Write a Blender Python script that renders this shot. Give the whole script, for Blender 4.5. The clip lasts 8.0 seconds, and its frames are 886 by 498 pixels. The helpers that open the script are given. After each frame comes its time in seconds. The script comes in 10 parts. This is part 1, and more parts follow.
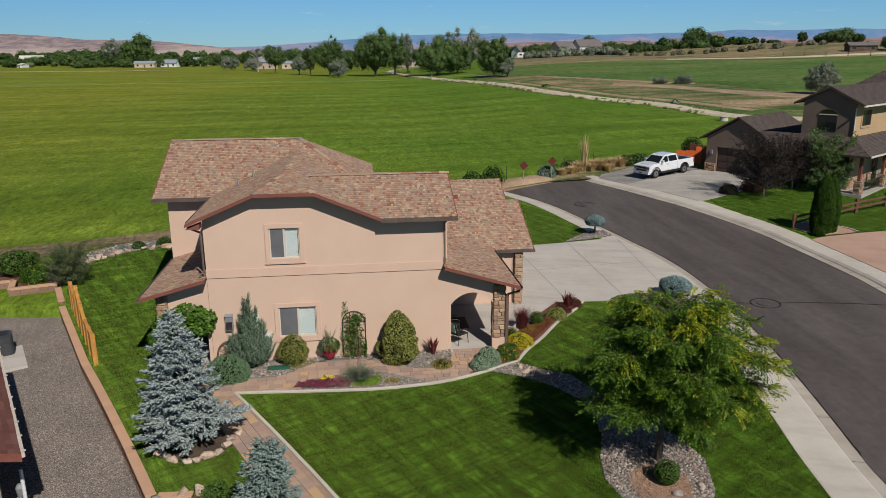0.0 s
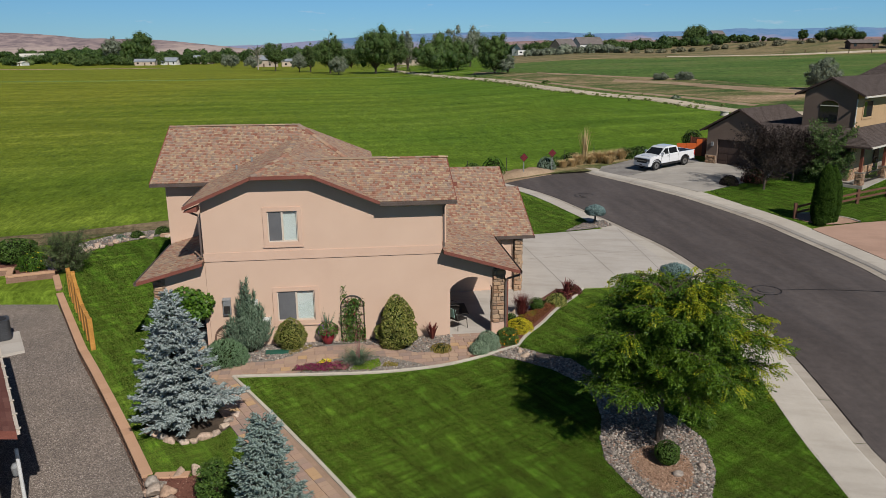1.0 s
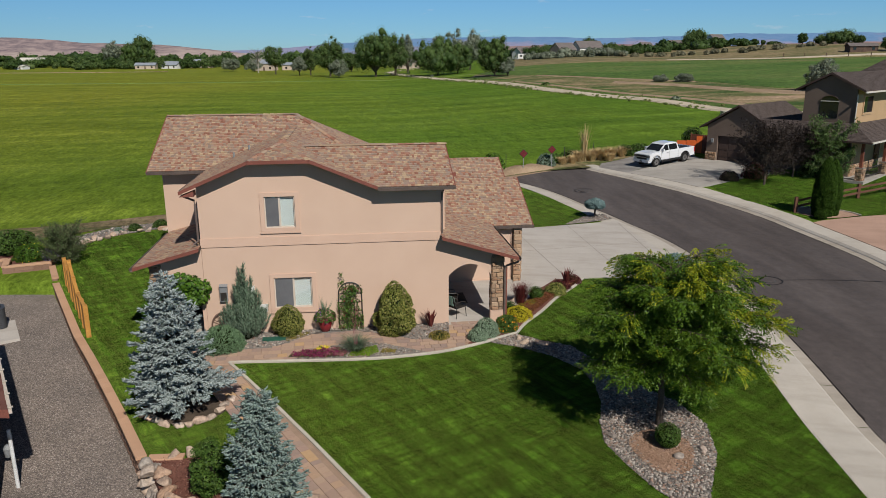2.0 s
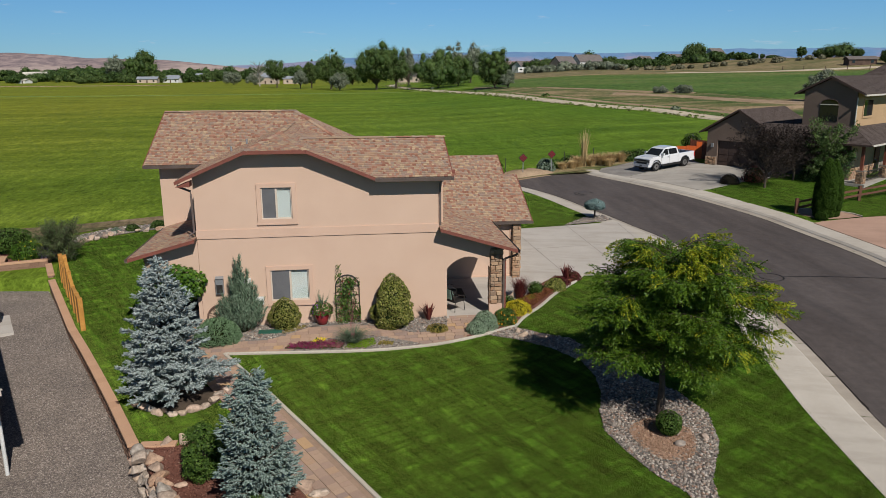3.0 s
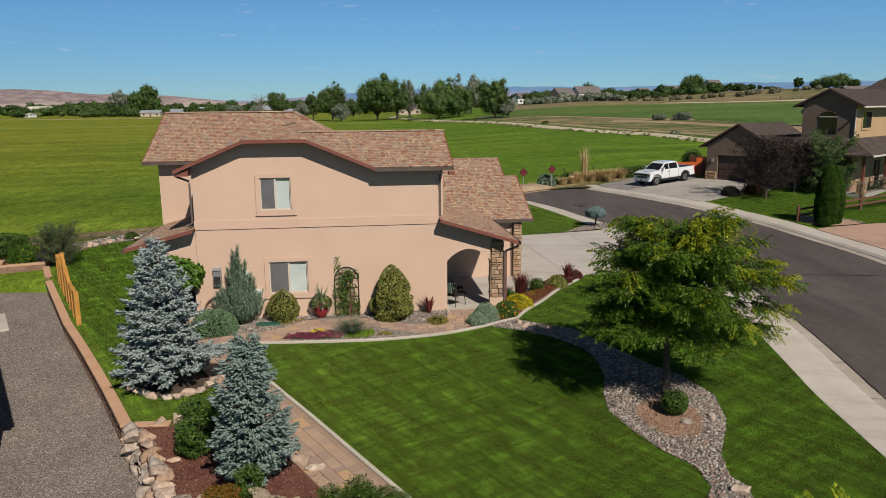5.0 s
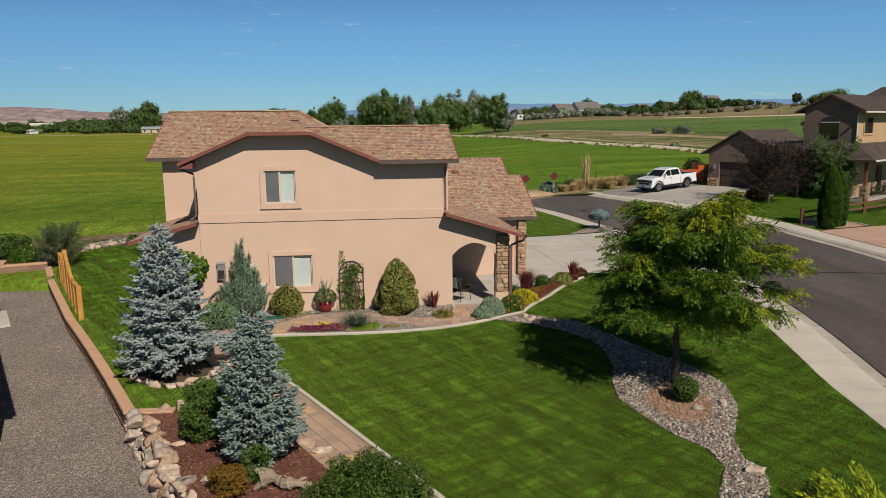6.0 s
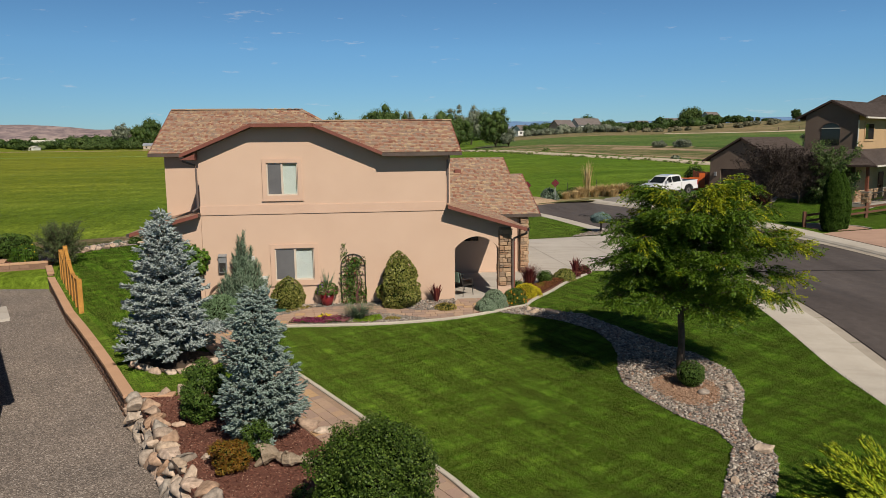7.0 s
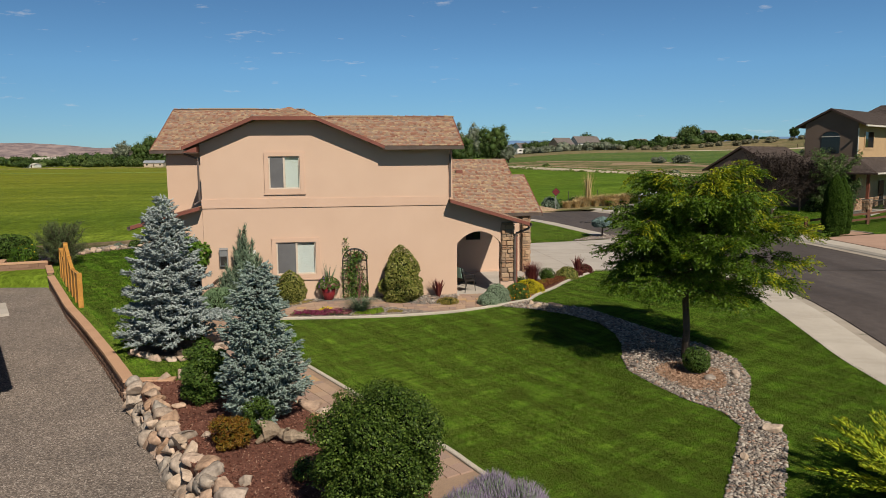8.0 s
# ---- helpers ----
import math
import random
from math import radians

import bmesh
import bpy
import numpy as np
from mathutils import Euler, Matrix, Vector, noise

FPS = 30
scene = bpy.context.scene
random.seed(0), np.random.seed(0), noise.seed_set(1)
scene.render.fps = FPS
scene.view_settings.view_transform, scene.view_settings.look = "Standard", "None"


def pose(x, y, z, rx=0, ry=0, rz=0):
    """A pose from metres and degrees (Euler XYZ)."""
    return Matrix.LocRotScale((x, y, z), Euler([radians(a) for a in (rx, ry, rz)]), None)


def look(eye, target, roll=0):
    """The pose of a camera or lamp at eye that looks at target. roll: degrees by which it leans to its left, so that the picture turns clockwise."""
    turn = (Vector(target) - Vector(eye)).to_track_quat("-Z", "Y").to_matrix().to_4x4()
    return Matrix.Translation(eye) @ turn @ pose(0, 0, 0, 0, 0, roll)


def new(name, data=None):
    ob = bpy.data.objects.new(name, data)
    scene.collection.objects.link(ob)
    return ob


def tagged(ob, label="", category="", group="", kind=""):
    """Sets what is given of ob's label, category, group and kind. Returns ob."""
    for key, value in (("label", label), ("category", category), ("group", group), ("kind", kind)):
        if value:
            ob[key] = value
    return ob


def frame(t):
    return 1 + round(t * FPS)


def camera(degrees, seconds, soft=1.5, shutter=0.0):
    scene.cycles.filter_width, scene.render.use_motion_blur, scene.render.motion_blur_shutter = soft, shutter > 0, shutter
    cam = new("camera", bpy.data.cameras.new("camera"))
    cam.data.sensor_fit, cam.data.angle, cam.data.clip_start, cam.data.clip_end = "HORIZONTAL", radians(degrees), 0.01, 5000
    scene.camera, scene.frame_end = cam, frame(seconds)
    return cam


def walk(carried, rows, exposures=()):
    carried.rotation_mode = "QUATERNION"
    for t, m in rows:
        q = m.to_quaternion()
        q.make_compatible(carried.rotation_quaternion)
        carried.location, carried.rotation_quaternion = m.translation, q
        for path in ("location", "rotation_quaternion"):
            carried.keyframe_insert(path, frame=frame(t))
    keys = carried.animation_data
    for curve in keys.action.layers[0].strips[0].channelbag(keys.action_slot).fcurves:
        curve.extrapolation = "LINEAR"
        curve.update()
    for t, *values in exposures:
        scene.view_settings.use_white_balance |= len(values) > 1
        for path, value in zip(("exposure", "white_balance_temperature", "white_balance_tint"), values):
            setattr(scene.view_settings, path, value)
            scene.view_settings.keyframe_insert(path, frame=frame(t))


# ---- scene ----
cam = camera(62.7, 8.0, soft=0.65)
PATH = [
    (0, (0.22, 0.443, 12.104), (0.204, 2.374, 11.583), -0.3),
    (0.5, (0.235, 0.448, 11.813), (0.218, 2.378, 11.29), -0.3),
    (1, (0.265, 0.446, 11.509), (0.248, 2.376, 10.985), -0.3),
    (1.5, (0.29, 0.451, 11.184), (0.273, 2.382, 10.662), -0.3),
    (3, (0.416, 0.5, 9.926), (0.397, 2.443, 9.452), -0.3),
    (3.5, (0.457, 0.469, 9.541), (0.436, 2.417, 9.089), -0.4),
    (4, (0.492, 0.439, 9.165), (0.471, 2.392, 8.734), -0.5),
    (4.5, (0.501, 0.41, 8.768), (0.479, 2.368, 8.36), -0.5),
    (6, (0.237, 0.408, 7.488), (0.216, 2.379, 7.148), -0.6),
    (6.5, (0.201, 0.41, 7.048), (0.179, 2.384, 6.731), -0.6),
    (7, (0.157, 0.38, 6.582), (0.135, 2.358, 6.289), -0.6),
    (7.5, (0.097, 0.362, 6.139), (0.077, 2.344, 5.871), -0.5),
    (8, (0.046, 0.373, 5.684), (0.026, 2.358, 5.442), -0.5),
]
walk(cam, [(t, look(eye, target, roll)) for t, eye, target, roll in PATH],
     [(0, -0.07, 6350, 10), (1.5, -0.07, 6350, 10), (3.5, -0.05, 6400, 10), (4.5, -0.03, 6600, 10), (6.5, 0.03, 6950, 10), (8, 0.05, 7080, 10)])

# ---- light ----
LIGHT = Vector((-0.487, 0.944, -0.97)).normalized()   # the way the sunlight travels
SUN_EL = math.asin(-LIGHT.z)
SUN_AZ = math.atan2(-LIGHT.x, -LIGHT.y)               # from +y, clockwise towards +x
world = bpy.data.worlds.new("world")
scene.world = world
world.use_nodes = True
wn, wl = world.node_tree.nodes, world.node_tree.links
wn.clear()
sky = wn.new("ShaderNodeTexSky")
sky.sky_type, sky.sun_disc = "NISHITA", False
sky.sun_elevation, sky.sun_rotation = SUN_EL, SUN_AZ
sky.altitude, sky.air_density, sky.dust_density, sky.ozone_density = 1500, 1.0, 0.0, 3.0
wbg, wout = wn.new("ShaderNodeBackground"), wn.new("ShaderNodeOutputWorld")
wbg.inputs["Strength"].default_value = 0.085
wtc, wsep = wn.new("ShaderNodeTexCoord"), wn.new("ShaderNodeSeparateXYZ")
wl.new(wtc.outputs["Generated"], wsep.inputs["Vector"])
sky_tint = wn.new("ShaderNodeValToRGB")                    # clear dry air's blue low down; out of view dimmed and warmed to cut fill
for e, (p, c) in zip([sky_tint.color_ramp.elements[0], sky_tint.color_ramp.elements[1], sky_tint.color_ramp.elements.new(0.1), sky_tint.color_ramp.elements.new(0.3), sky_tint.color_ramp.elements.new(0.6)],
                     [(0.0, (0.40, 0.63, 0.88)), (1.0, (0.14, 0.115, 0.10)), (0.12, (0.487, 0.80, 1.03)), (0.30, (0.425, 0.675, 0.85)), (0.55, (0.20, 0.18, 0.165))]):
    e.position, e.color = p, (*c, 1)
wl.new(wsep.outputs["Z"], sky_tint.inputs["Fac"])
wmul = wn.new("ShaderNodeMix")
wmul.data_type, wmul.blend_type = "RGBA", "MULTIPLY"
wmul.inputs[0].default_value = 1.0
wside = wn.new("ShaderNodeMapRange")                   # the clear sky is deepest well away from the sun
wside.inputs["From Min"].default_value, wside.inputs["From Max"].default_value = -0.7, 0.5
wside.inputs["To Min"].default_value, wside.inputs["To Max"].default_value = 0.80, 1.09
wl.new(wsep.outputs["X"], wside.inputs["Value"])
wdim = wn.new("ShaderNodeVectorMath")
wdim.operation = "SCALE"
wl.new(sky.outputs["Color"], wdim.inputs[0])
wl.new(wside.outputs["Result"], wdim.inputs["Scale"])
wl.new(wdim.outputs["Vector"], wmul.inputs[6])
wl.new(sky_tint.outputs["Color"], wmul.inputs[7])
wmap, wisp, thin = wn.new("ShaderNodeMapping"), wn.new("ShaderNodeTexNoise"), wn.new("ShaderNodeValToRGB")
wmap.inputs["Scale"].default_value, wmap.inputs["Location"].default_value = (11, 11, 60), (2.9, 0.4, 3.1)
wisp.inputs["Scale"].default_value, wisp.inputs["Detail"].default_value, wisp.inputs["Roughness"].default_value = 1.6, 6, 0.6
thin.color_ramp.elements[0].position, thin.color_ramp.elements[1].position = 0.635, 0.78
thin.color_ramp.elements[1].color = (0.5, 0.5, 0.5, 1)
wl.new(wtc.outputs["Generated"], wmap.inputs["Vector"])
wl.new(wmap.outputs["Vector"], wisp.inputs["Vector"])
wl.new(wisp.outputs["Fac"], thin.inputs["Fac"])
wcl = wn.new("ShaderNodeMix")                          # a few thin wisps of cloud
wcl.data_type = "RGBA"
wl.new(thin.outputs["Color"], wcl.inputs[0])
wl.new(wmul.outputs[2], wcl.inputs[6])
wcl.inputs[7].default_value = (7.5, 7.6, 8.2, 1)
wl.new(wcl.outputs[2], wbg.inputs["Color"])
wl.new(wbg.outputs["Background"], wout.inputs["Surface"])
sun = new("sun", bpy.data.lights.new("sun", "SUN"))
sun.data.energy, sun.data.angle, sun.data.color = 5.0, radians(0.53), (1.0, 0.945, 0.86)
sun.rotation_mode = "QUATERNION"
sun.rotation_quaternion = LIGHT.to_track_quat("-Z", "Y")
sun.location = (20, -30, 60)


# ---- materials ----
def material(name, base, rough=0.8, metal=0.0, spec=0.3):
    """A node material with one Principled shader; returns it with its nodes, links and shader."""
    m = bpy.data.materials.new(name)
    m.use_nodes = True
    n, l = m.node_tree.nodes, m.node_tree.links
    b = n["Principled BSDF"]
    b.inputs["Base Color"].default_value = (*base, 1)
    b.inputs["Roughness"].default_value = rough
    b.inputs["Metallic"].default_value = metal
    b.inputs["Specular IOR Level"].default_value = spec
    return m, n, l, b


def coords(n, l, space="Object", scale=(1, 1, 1), turn=0.0):
    """Coordinates turned about z, then stretched."""
    tc, mp = n.new("ShaderNodeTexCoord"), n.new("ShaderNodeMapping")
    mp.inputs["Scale"].default_value = scale
    if turn:
        first = n.new("ShaderNodeMapping")
        first.inputs["Rotation"].default_value = (0, 0, radians(turn))
        l.new(tc.outputs[space], first.inputs["Vector"])
        l.new(first.outputs["Vector"], mp.inputs["Vector"])
    else:
        l.new(tc.outputs[space], mp.inputs["Vector"])
    return mp.outputs["Vector"]


def noise_of(n, l, vec, scale, detail=4.0, rough=0.6):
    t = n.new("ShaderNodeTexNoise")
    t.inputs["Scale"].default_value, t.inputs["Detail"].default_value, t.inputs["Roughness"].default_value = scale, detail, rough
    l.new(vec, t.inputs["Vector"])
    return t.outputs["Fac"]


def ramp_of(n, l, fac, stops):
    r = n.new("ShaderNodeValToRGB")
    while len(r.color_ramp.elements) < len(stops):
        r.color_ramp.elements.new(0.5)
    for e, (p, c) in zip(r.color_ramp.elements, stops):
        e.position, e.color = p, (*c, 1)
    l.new(fac, r.inputs["Fac"])
    return r.outputs["Color"]


def mix_of(n, l, a, b, fac, mode="MIX"):
    """a, b: sockets or colours; fac: a socket or a number."""
    x = n.new("ShaderNodeMix")
    x.data_type, x.blend_type = "RGBA", mode
    for key, value in ((6, a), (7, b), (0, fac)):
        if isinstance(value, (int, float)):
            x.inputs[key].default_value = value
        elif isinstance(value, tuple):
            x.inputs[key].default_value = (*value, 1)
        else:
            l.new(value, x.inputs[key])
    return x.outputs[2]


def bump_of(n, l, b, height, strength=0.4, distance=0.02):
    p = n.new("ShaderNodeBump")
    p.inputs["Strength"].default_value, p.inputs["Distance"].default_value = strength, distance
    l.new(height, p.inputs["Height"])
    l.new(p.outputs["Normal"], b.inputs["Normal"])


def mottled(name, dark, light, scale=3.0, fine=40.0, rough=0.85, bump=0.3, dist=0.01, spec=0.25, metal=0.0, space="Object", low=0.72, high=1.22):
    """Two colours mixed at two scales, with a fine relief."""
    m, n, l, b = material(name, light, rough, metal, spec)
    v = coords(n, l, space)
    big, small = noise_of(n, l, v, scale), noise_of(n, l, v, fine, 3)
    c = ramp_of(n, l, big, [(0.3, dark), (0.7, light)])
    g = ramp_of(n, l, small, [(0.25, (low,) * 3), (0.75, (high,) * 3)])
    l.new(mix_of(n, l, c, g, 1.0, "MULTIPLY"), b.inputs["Base Color"])
    if bump:
        bump_of(n, l, b, small, bump, dist)
    return m


def varied(name, stops, rough=0.85, by="island", fine=30.0, bump=0.3, spec=0.25, trans=0.0, low=0.8, high=1.2):
    """Colour by a random value of each piece (island or object), with grain on top."""
    m, n, l, b = material(name, stops[0][1], rough, 0, spec)
    if by == "island":
        r = n.new("ShaderNodeNewGeometry").outputs["Random Per Island"]
    else:
        r = n.new("ShaderNodeObjectInfo").outputs["Random"]
    c = ramp_of(n, l, r, stops)
    small = noise_of(n, l, coords(n, l), fine, 3)
    g = ramp_of(n, l, small, [(0.25, (low,) * 3), (0.75, (high,) * 3)])
    col = mix_of(n, l, c, g, 1.0, "MULTIPLY")
    l.new(col, b.inputs["Base Color"])
    if bump:
        bump_of(n, l, b, small, bump, 0.01)
    if trans:
        b.inputs["Roughness"].default_value = rough
        t = n.new("ShaderNodeBsdfTranslucent")
        l.new(col, t.inputs["Color"])
        x = n.new("ShaderNodeMixShader")
        x.inputs["Fac"].default_value = trans
        out = n["Material Output"]
        l.new(b.outputs["BSDF"], x.inputs[1])
        l.new(t.outputs["BSDF"], x.inputs[2])
        l.new(x.outputs["Shader"], out.inputs["Surface"])
    return m


def patchy(name, stops, scale=0.1, fine=1.5, squeeze=(0.35, 1.0, 1), turn=-14, bump=0.15):
    """Rough ground in several colours that run into one another in drawn-out patches."""
    m, n, l, b = material(name, stops[0][1], 0.95, 0, 0.05)
    big = noise_of(n, l, coords(n, l, scale=squeeze, turn=turn), scale, 7, 0.72)
    small = noise_of(n, l, coords(n, l, scale=(1.0, 0.4, 1), turn=turn), fine, 6, 0.8)
    g = ramp_of(n, l, small, [(0.35, (0.55,) * 3), (0.65, (1.42,) * 3)])
    l.new(mix_of(n, l, ramp_of(n, l, big, stops), g, 1.0, "MULTIPLY"), b.inputs["Base Color"])
    bump_of(n, l, b, small, 0.7, bump)
    return m


def ground_material():
    """Hay field: broad soft swaths, drill rows and close short blades, ripening to gold towards one side."""
    m, n, l, b = material("field", (0.1, 0.17, 0.02), 0.95, 0, 0.03)
    b.inputs["Sheen Weight"].default_value, b.inputs["Sheen Roughness"].default_value = 0.15, 0.35
    b.inputs["Sheen Tint"].default_value = (0.55, 0.65, 0.12, 1)
    v = coords(n, l)
    big = noise_of(n, l, v, 0.012, 4)
    swath = noise_of(n, l, coords(n, l, scale=(0.22, 1.0, 1), turn=-13), 0.13, 5, 0.6)
    arc = noise_of(n, l, coords(n, l, scale=(0.12, 1.0, 1), turn=-22), 0.30, 4, 0.6)
    rows = noise_of(n, l, coords(n, l, scale=(0.16, 1.0, 1), turn=-7), 1.1, 6, 0.75)
    clump = noise_of(n, l, coords(n, l, scale=(1.0, 0.28, 1), turn=-8), 0.7, 6, 0.75)
    tuft = noise_of(n, l, coords(n, l, scale=(1.0, 0.35, 1), turn=-8), 4.0, 5, 0.8)
    sep = n.new("ShaderNodeSeparateXYZ")
    l.new(v, sep.inputs["Vector"])
    ripe = n.new("ShaderNodeMapRange")
    ripe.inputs["From Min"].default_value, ripe.inputs["From Max"].default_value = 5, -85
    l.new(sep.outputs["X"], ripe.inputs["Value"])
    blur = n.new("ShaderNodeMath")
    blur.operation = "MULTIPLY_ADD"
    l.new(big, blur.inputs[0])
    blur.inputs[1].default_value = 1.3
    blur.inputs[2].default_value = -0.66
    both = n.new("ShaderNodeMath")
    both.use_clamp = True
    l.new(ripe.outputs["Result"], both.inputs[0])
    l.new(blur.outputs[0], both.inputs[1])
    green = ramp_of(n, l, swath, [(0.3, (0.058, 0.110, 0.010)), (0.5, (0.084, 0.144, 0.014)), (0.7, (0.118, 0.182, 0.022))])
    gold = ramp_of(n, l, swath, [(0.3, (0.115, 0.132, 0.012)), (0.5, (0.150, 0.162, 0.016)), (0.7, (0.186, 0.192, 0.023))])
    c = mix_of(n, l, green, gold, both.outputs[0])
    for tex, dark, light, k in ((arc, 0.80, 1.18, 1.0), (rows, 0.92, 1.08, 1.0), (clump, 0.72, 1.28, 1.0), (tuft, 0.52, 1.55, 1.0)):
        f = ramp_of(n, l, tex, [(0.34, (dark, dark * 1.03, dark)), (0.5, (1.0, 1.0, 1.0)), (0.66, (light, light * 0.98, light))])
        c = mix_of(n, l, c, f, k, "MULTIPLY")
    l.new(c, b.inputs["Base Color"])
    bump_of(n, l, b, tuft, 0.7, 0.12)
    return m


def lawn_colour(n, l, k0=1.0):
    """Mown turf seen from above: faint crossed mower tracks, lush and thin patches, short dashes along the mowing."""
    v = coords(n, l)
    big = noise_of(n, l, v, 0.38, 5, 0.6)
    c = ramp_of(n, l, big, [(p, (r * k0, g * k0, u * k0)) for p, r, g, u in ((0.3, 0.0195, 0.056, 0.0032), (0.5, 0.0275, 0.073, 0.0044), (0.72, 0.042, 0.093, 0.0068))])
    gate = noise_of(n, l, v, 0.22, 3, 0.5)
    for turn, share, pitch, off in ((54, 0.95, 0.30, 0.0), (-36, 0.8, 0.34, 0.4)):
        w = n.new("ShaderNodeTexWave")
        w.wave_type, w.bands_direction = "BANDS", "Y"
        w.inputs["Scale"].default_value, w.inputs["Distortion"].default_value = pitch, 1.6
        w.inputs["Detail"].default_value, w.inputs["Detail Scale"].default_value = 3.0, 1.1
        l.new(coords(n, l, turn=turn), w.inputs["Vector"])
        s = ramp_of(n, l, w.outputs["Fac"], [(0.15, (0.52, 0.59, 0.52)), (0.5, (0.96, 0.96, 0.96)), (0.9, (1.18, 1.15, 1.13))])
        g = n.new("ShaderNodeMath")
        g.operation, g.use_clamp = "MULTIPLY_ADD", True
        g.inputs[1].default_value, g.inputs[2].default_value = (2.4 if off else -2.4), (-0.7 if off else 1.9)
        l.new(gate, g.inputs[0])
        gs = n.new("ShaderNodeMath")
        gs.operation = "MULTIPLY"
        gs.inputs[1].default_value = share
        l.new(g.outputs[0], gs.inputs[0])
        c = mix_of(n, l, c, s, gs.outputs[0], "MULTIPLY")
    dash_a = noise_of(n, l, coords(n, l, scale=(0.16, 1.0, 1), turn=54), 5.5, 4, 0.65)
    dash_b = noise_of(n, l, coords(n, l, scale=(0.16, 1.0, 1), turn=-36), 5.0, 4, 0.65)
    patch = noise_of(n, l, v, 2.2, 7, 0.75)
    spot = noise_of(n, l, v, 1.3, 6, 0.7)
    for tex, k in ((spot, 0.45), (patch, 0.6), (dash_a, 1.0), (dash_b, 0.9)):
        f = ramp_of(n, l, tex, [(0.38, (0.42, 0.50, 0.40)), (0.5, (0.95, 0.95, 0.95)), (0.62, (1.45, 1.40, 1.40))])
        c = mix_of(n, l, c, f, k, "MULTIPLY")
    return v, c


def lawn_material(name="lawn_grass", k0=1.0):
    """The close sward between the blades."""
    m, n, l, b = material(name, (0.05, 0.12, 0.012), 0.95, 0, 0.03)
    b.inputs["Sheen Weight"].default_value, b.inputs["Sheen Roughness"].default_value = 0.30, 0.3
    b.inputs["Sheen Tint"].default_value = (0.55, 0.7, 0.12, 1)
    v, c = lawn_colour(n, l, k0)
    blade = noise_of(n, l, v, 30.0, 3, 0.75)
    k = ramp_of(n, l, blade, [(0.36, (0.45, 0.5, 0.45)), (0.64, (1.5, 1.45, 1.5))])
    l.new(mix_of(n, l, c, k, 1.0, "MULTIPLY"), b.inputs["Base Color"])
    bump_of(n, l, b, blade, 1.0, 0.06)
    return m


def blade_material():
    """Single grass blades, each a little lighter or darker, with some light passing through."""
    m, n, l, b = material("lawn_blades", (0.05, 0.12, 0.012), 0.7, 0, 0.15)
    v, c = lawn_colour(n, l, 1.7)
    r = n.new("ShaderNodeNewGeometry").outputs["Random Per Island"]
    c = mix_of(n, l, c, ramp_of(n, l, r, [(0.0, (0.66, 0.74, 0.55)), (0.85, (1.15, 1.2, 1.1)), (1.0, (1.55, 1.6, 1.3))]), 1.0, "MULTIPLY")
    l.new(c, b.inputs["Base Color"])
    t, x = n.new("ShaderNodeBsdfTranslucent"), n.new("ShaderNodeMixShader")
    l.new(c, t.inputs["Color"])
    x.inputs["Fac"].default_value = 0.3
    l.new(b.outputs["BSDF"], x.inputs[1])
    l.new(t.outputs["BSDF"], x.inputs[2])
    l.new(x.outputs["Shader"], n["Material Output"].inputs["Surface"])
    return m


def concrete_material(name, base, stain):
    m, n, l, b = material(name, base, 0.85, 0, 0.25)
    v = coords(n, l)
    big, fine = noise_of(n, l, v, 0.5, 5, 0.65), noise_of(n, l, v, 45, 3)
    streak = noise_of(n, l, coords(n, l, scale=(0.25, 1.4, 1), turn=10), 0.9, 5, 0.65)
    c = ramp_of(n, l, big, [(0.3, stain), (0.62, base)])
    s = ramp_of(n, l, streak, [(0.36, (0.86, 0.85, 0.84)), (0.52, (1.02, 1.02, 1.02))])
    c = mix_of(n, l, c, s, 0.8, "MULTIPLY")
    g = ramp_of(n, l, fine, [(0.25, (0.88, 0.88, 0.88)), (0.75, (1.1, 1.1, 1.1))])
    l.new(mix_of(n, l, c, g, 1.0, "MULTIPLY"), b.inputs["Base Color"])
    bump_of(n, l, b, fine, 0.2, 0.005)
    return m


def asphalt_material():
    m, n, l, b = material("asphalt", (0.05, 0.045, 0.045), 0.85, 0, 0.25)
    v = coords(n, l)
    big = noise_of(n, l, coords(n, l, scale=(1.2, 0.35, 1)), 0.25, 5, 0.6)
    fine = noise_of(n, l, v, 60, 3)
    big2 = noise_of(n, l, coords(n, l, scale=(1.0, 0.12, 1), turn=-8), 1.2, 5, 0.65)
    c = ramp_of(n, l, big, [(0.3, (0.064, 0.053, 0.049)), (0.7, (0.094, 0.080, 0.075))])
    c = mix_of(n, l, c, ramp_of(n, l, big2, [(0.3, (0.78, 0.78, 0.79)), (0.7, (1.2, 1.18, 1.16))]), 1.0, "MULTIPLY")
    mid = noise_of(n, l, v, 2.6, 6, 0.7)
    c = mix_of(n, l, c, ramp_of(n, l, mid, [(0.3, (0.84, 0.83, 0.83)), (0.7, (1.15, 1.15, 1.14))]), 1.0, "MULTIPLY")
    g = ramp_of(n, l, fine, [(0.25, (0.75, 0.75, 0.75)), (0.75, (1.25, 1.25, 1.25))])
    l.new(mix_of(n, l, c, g, 1.0, "MULTIPLY"), b.inputs["Base Color"])
    bump_of(n, l, b, fine, 0.3, 0.006)
    return m


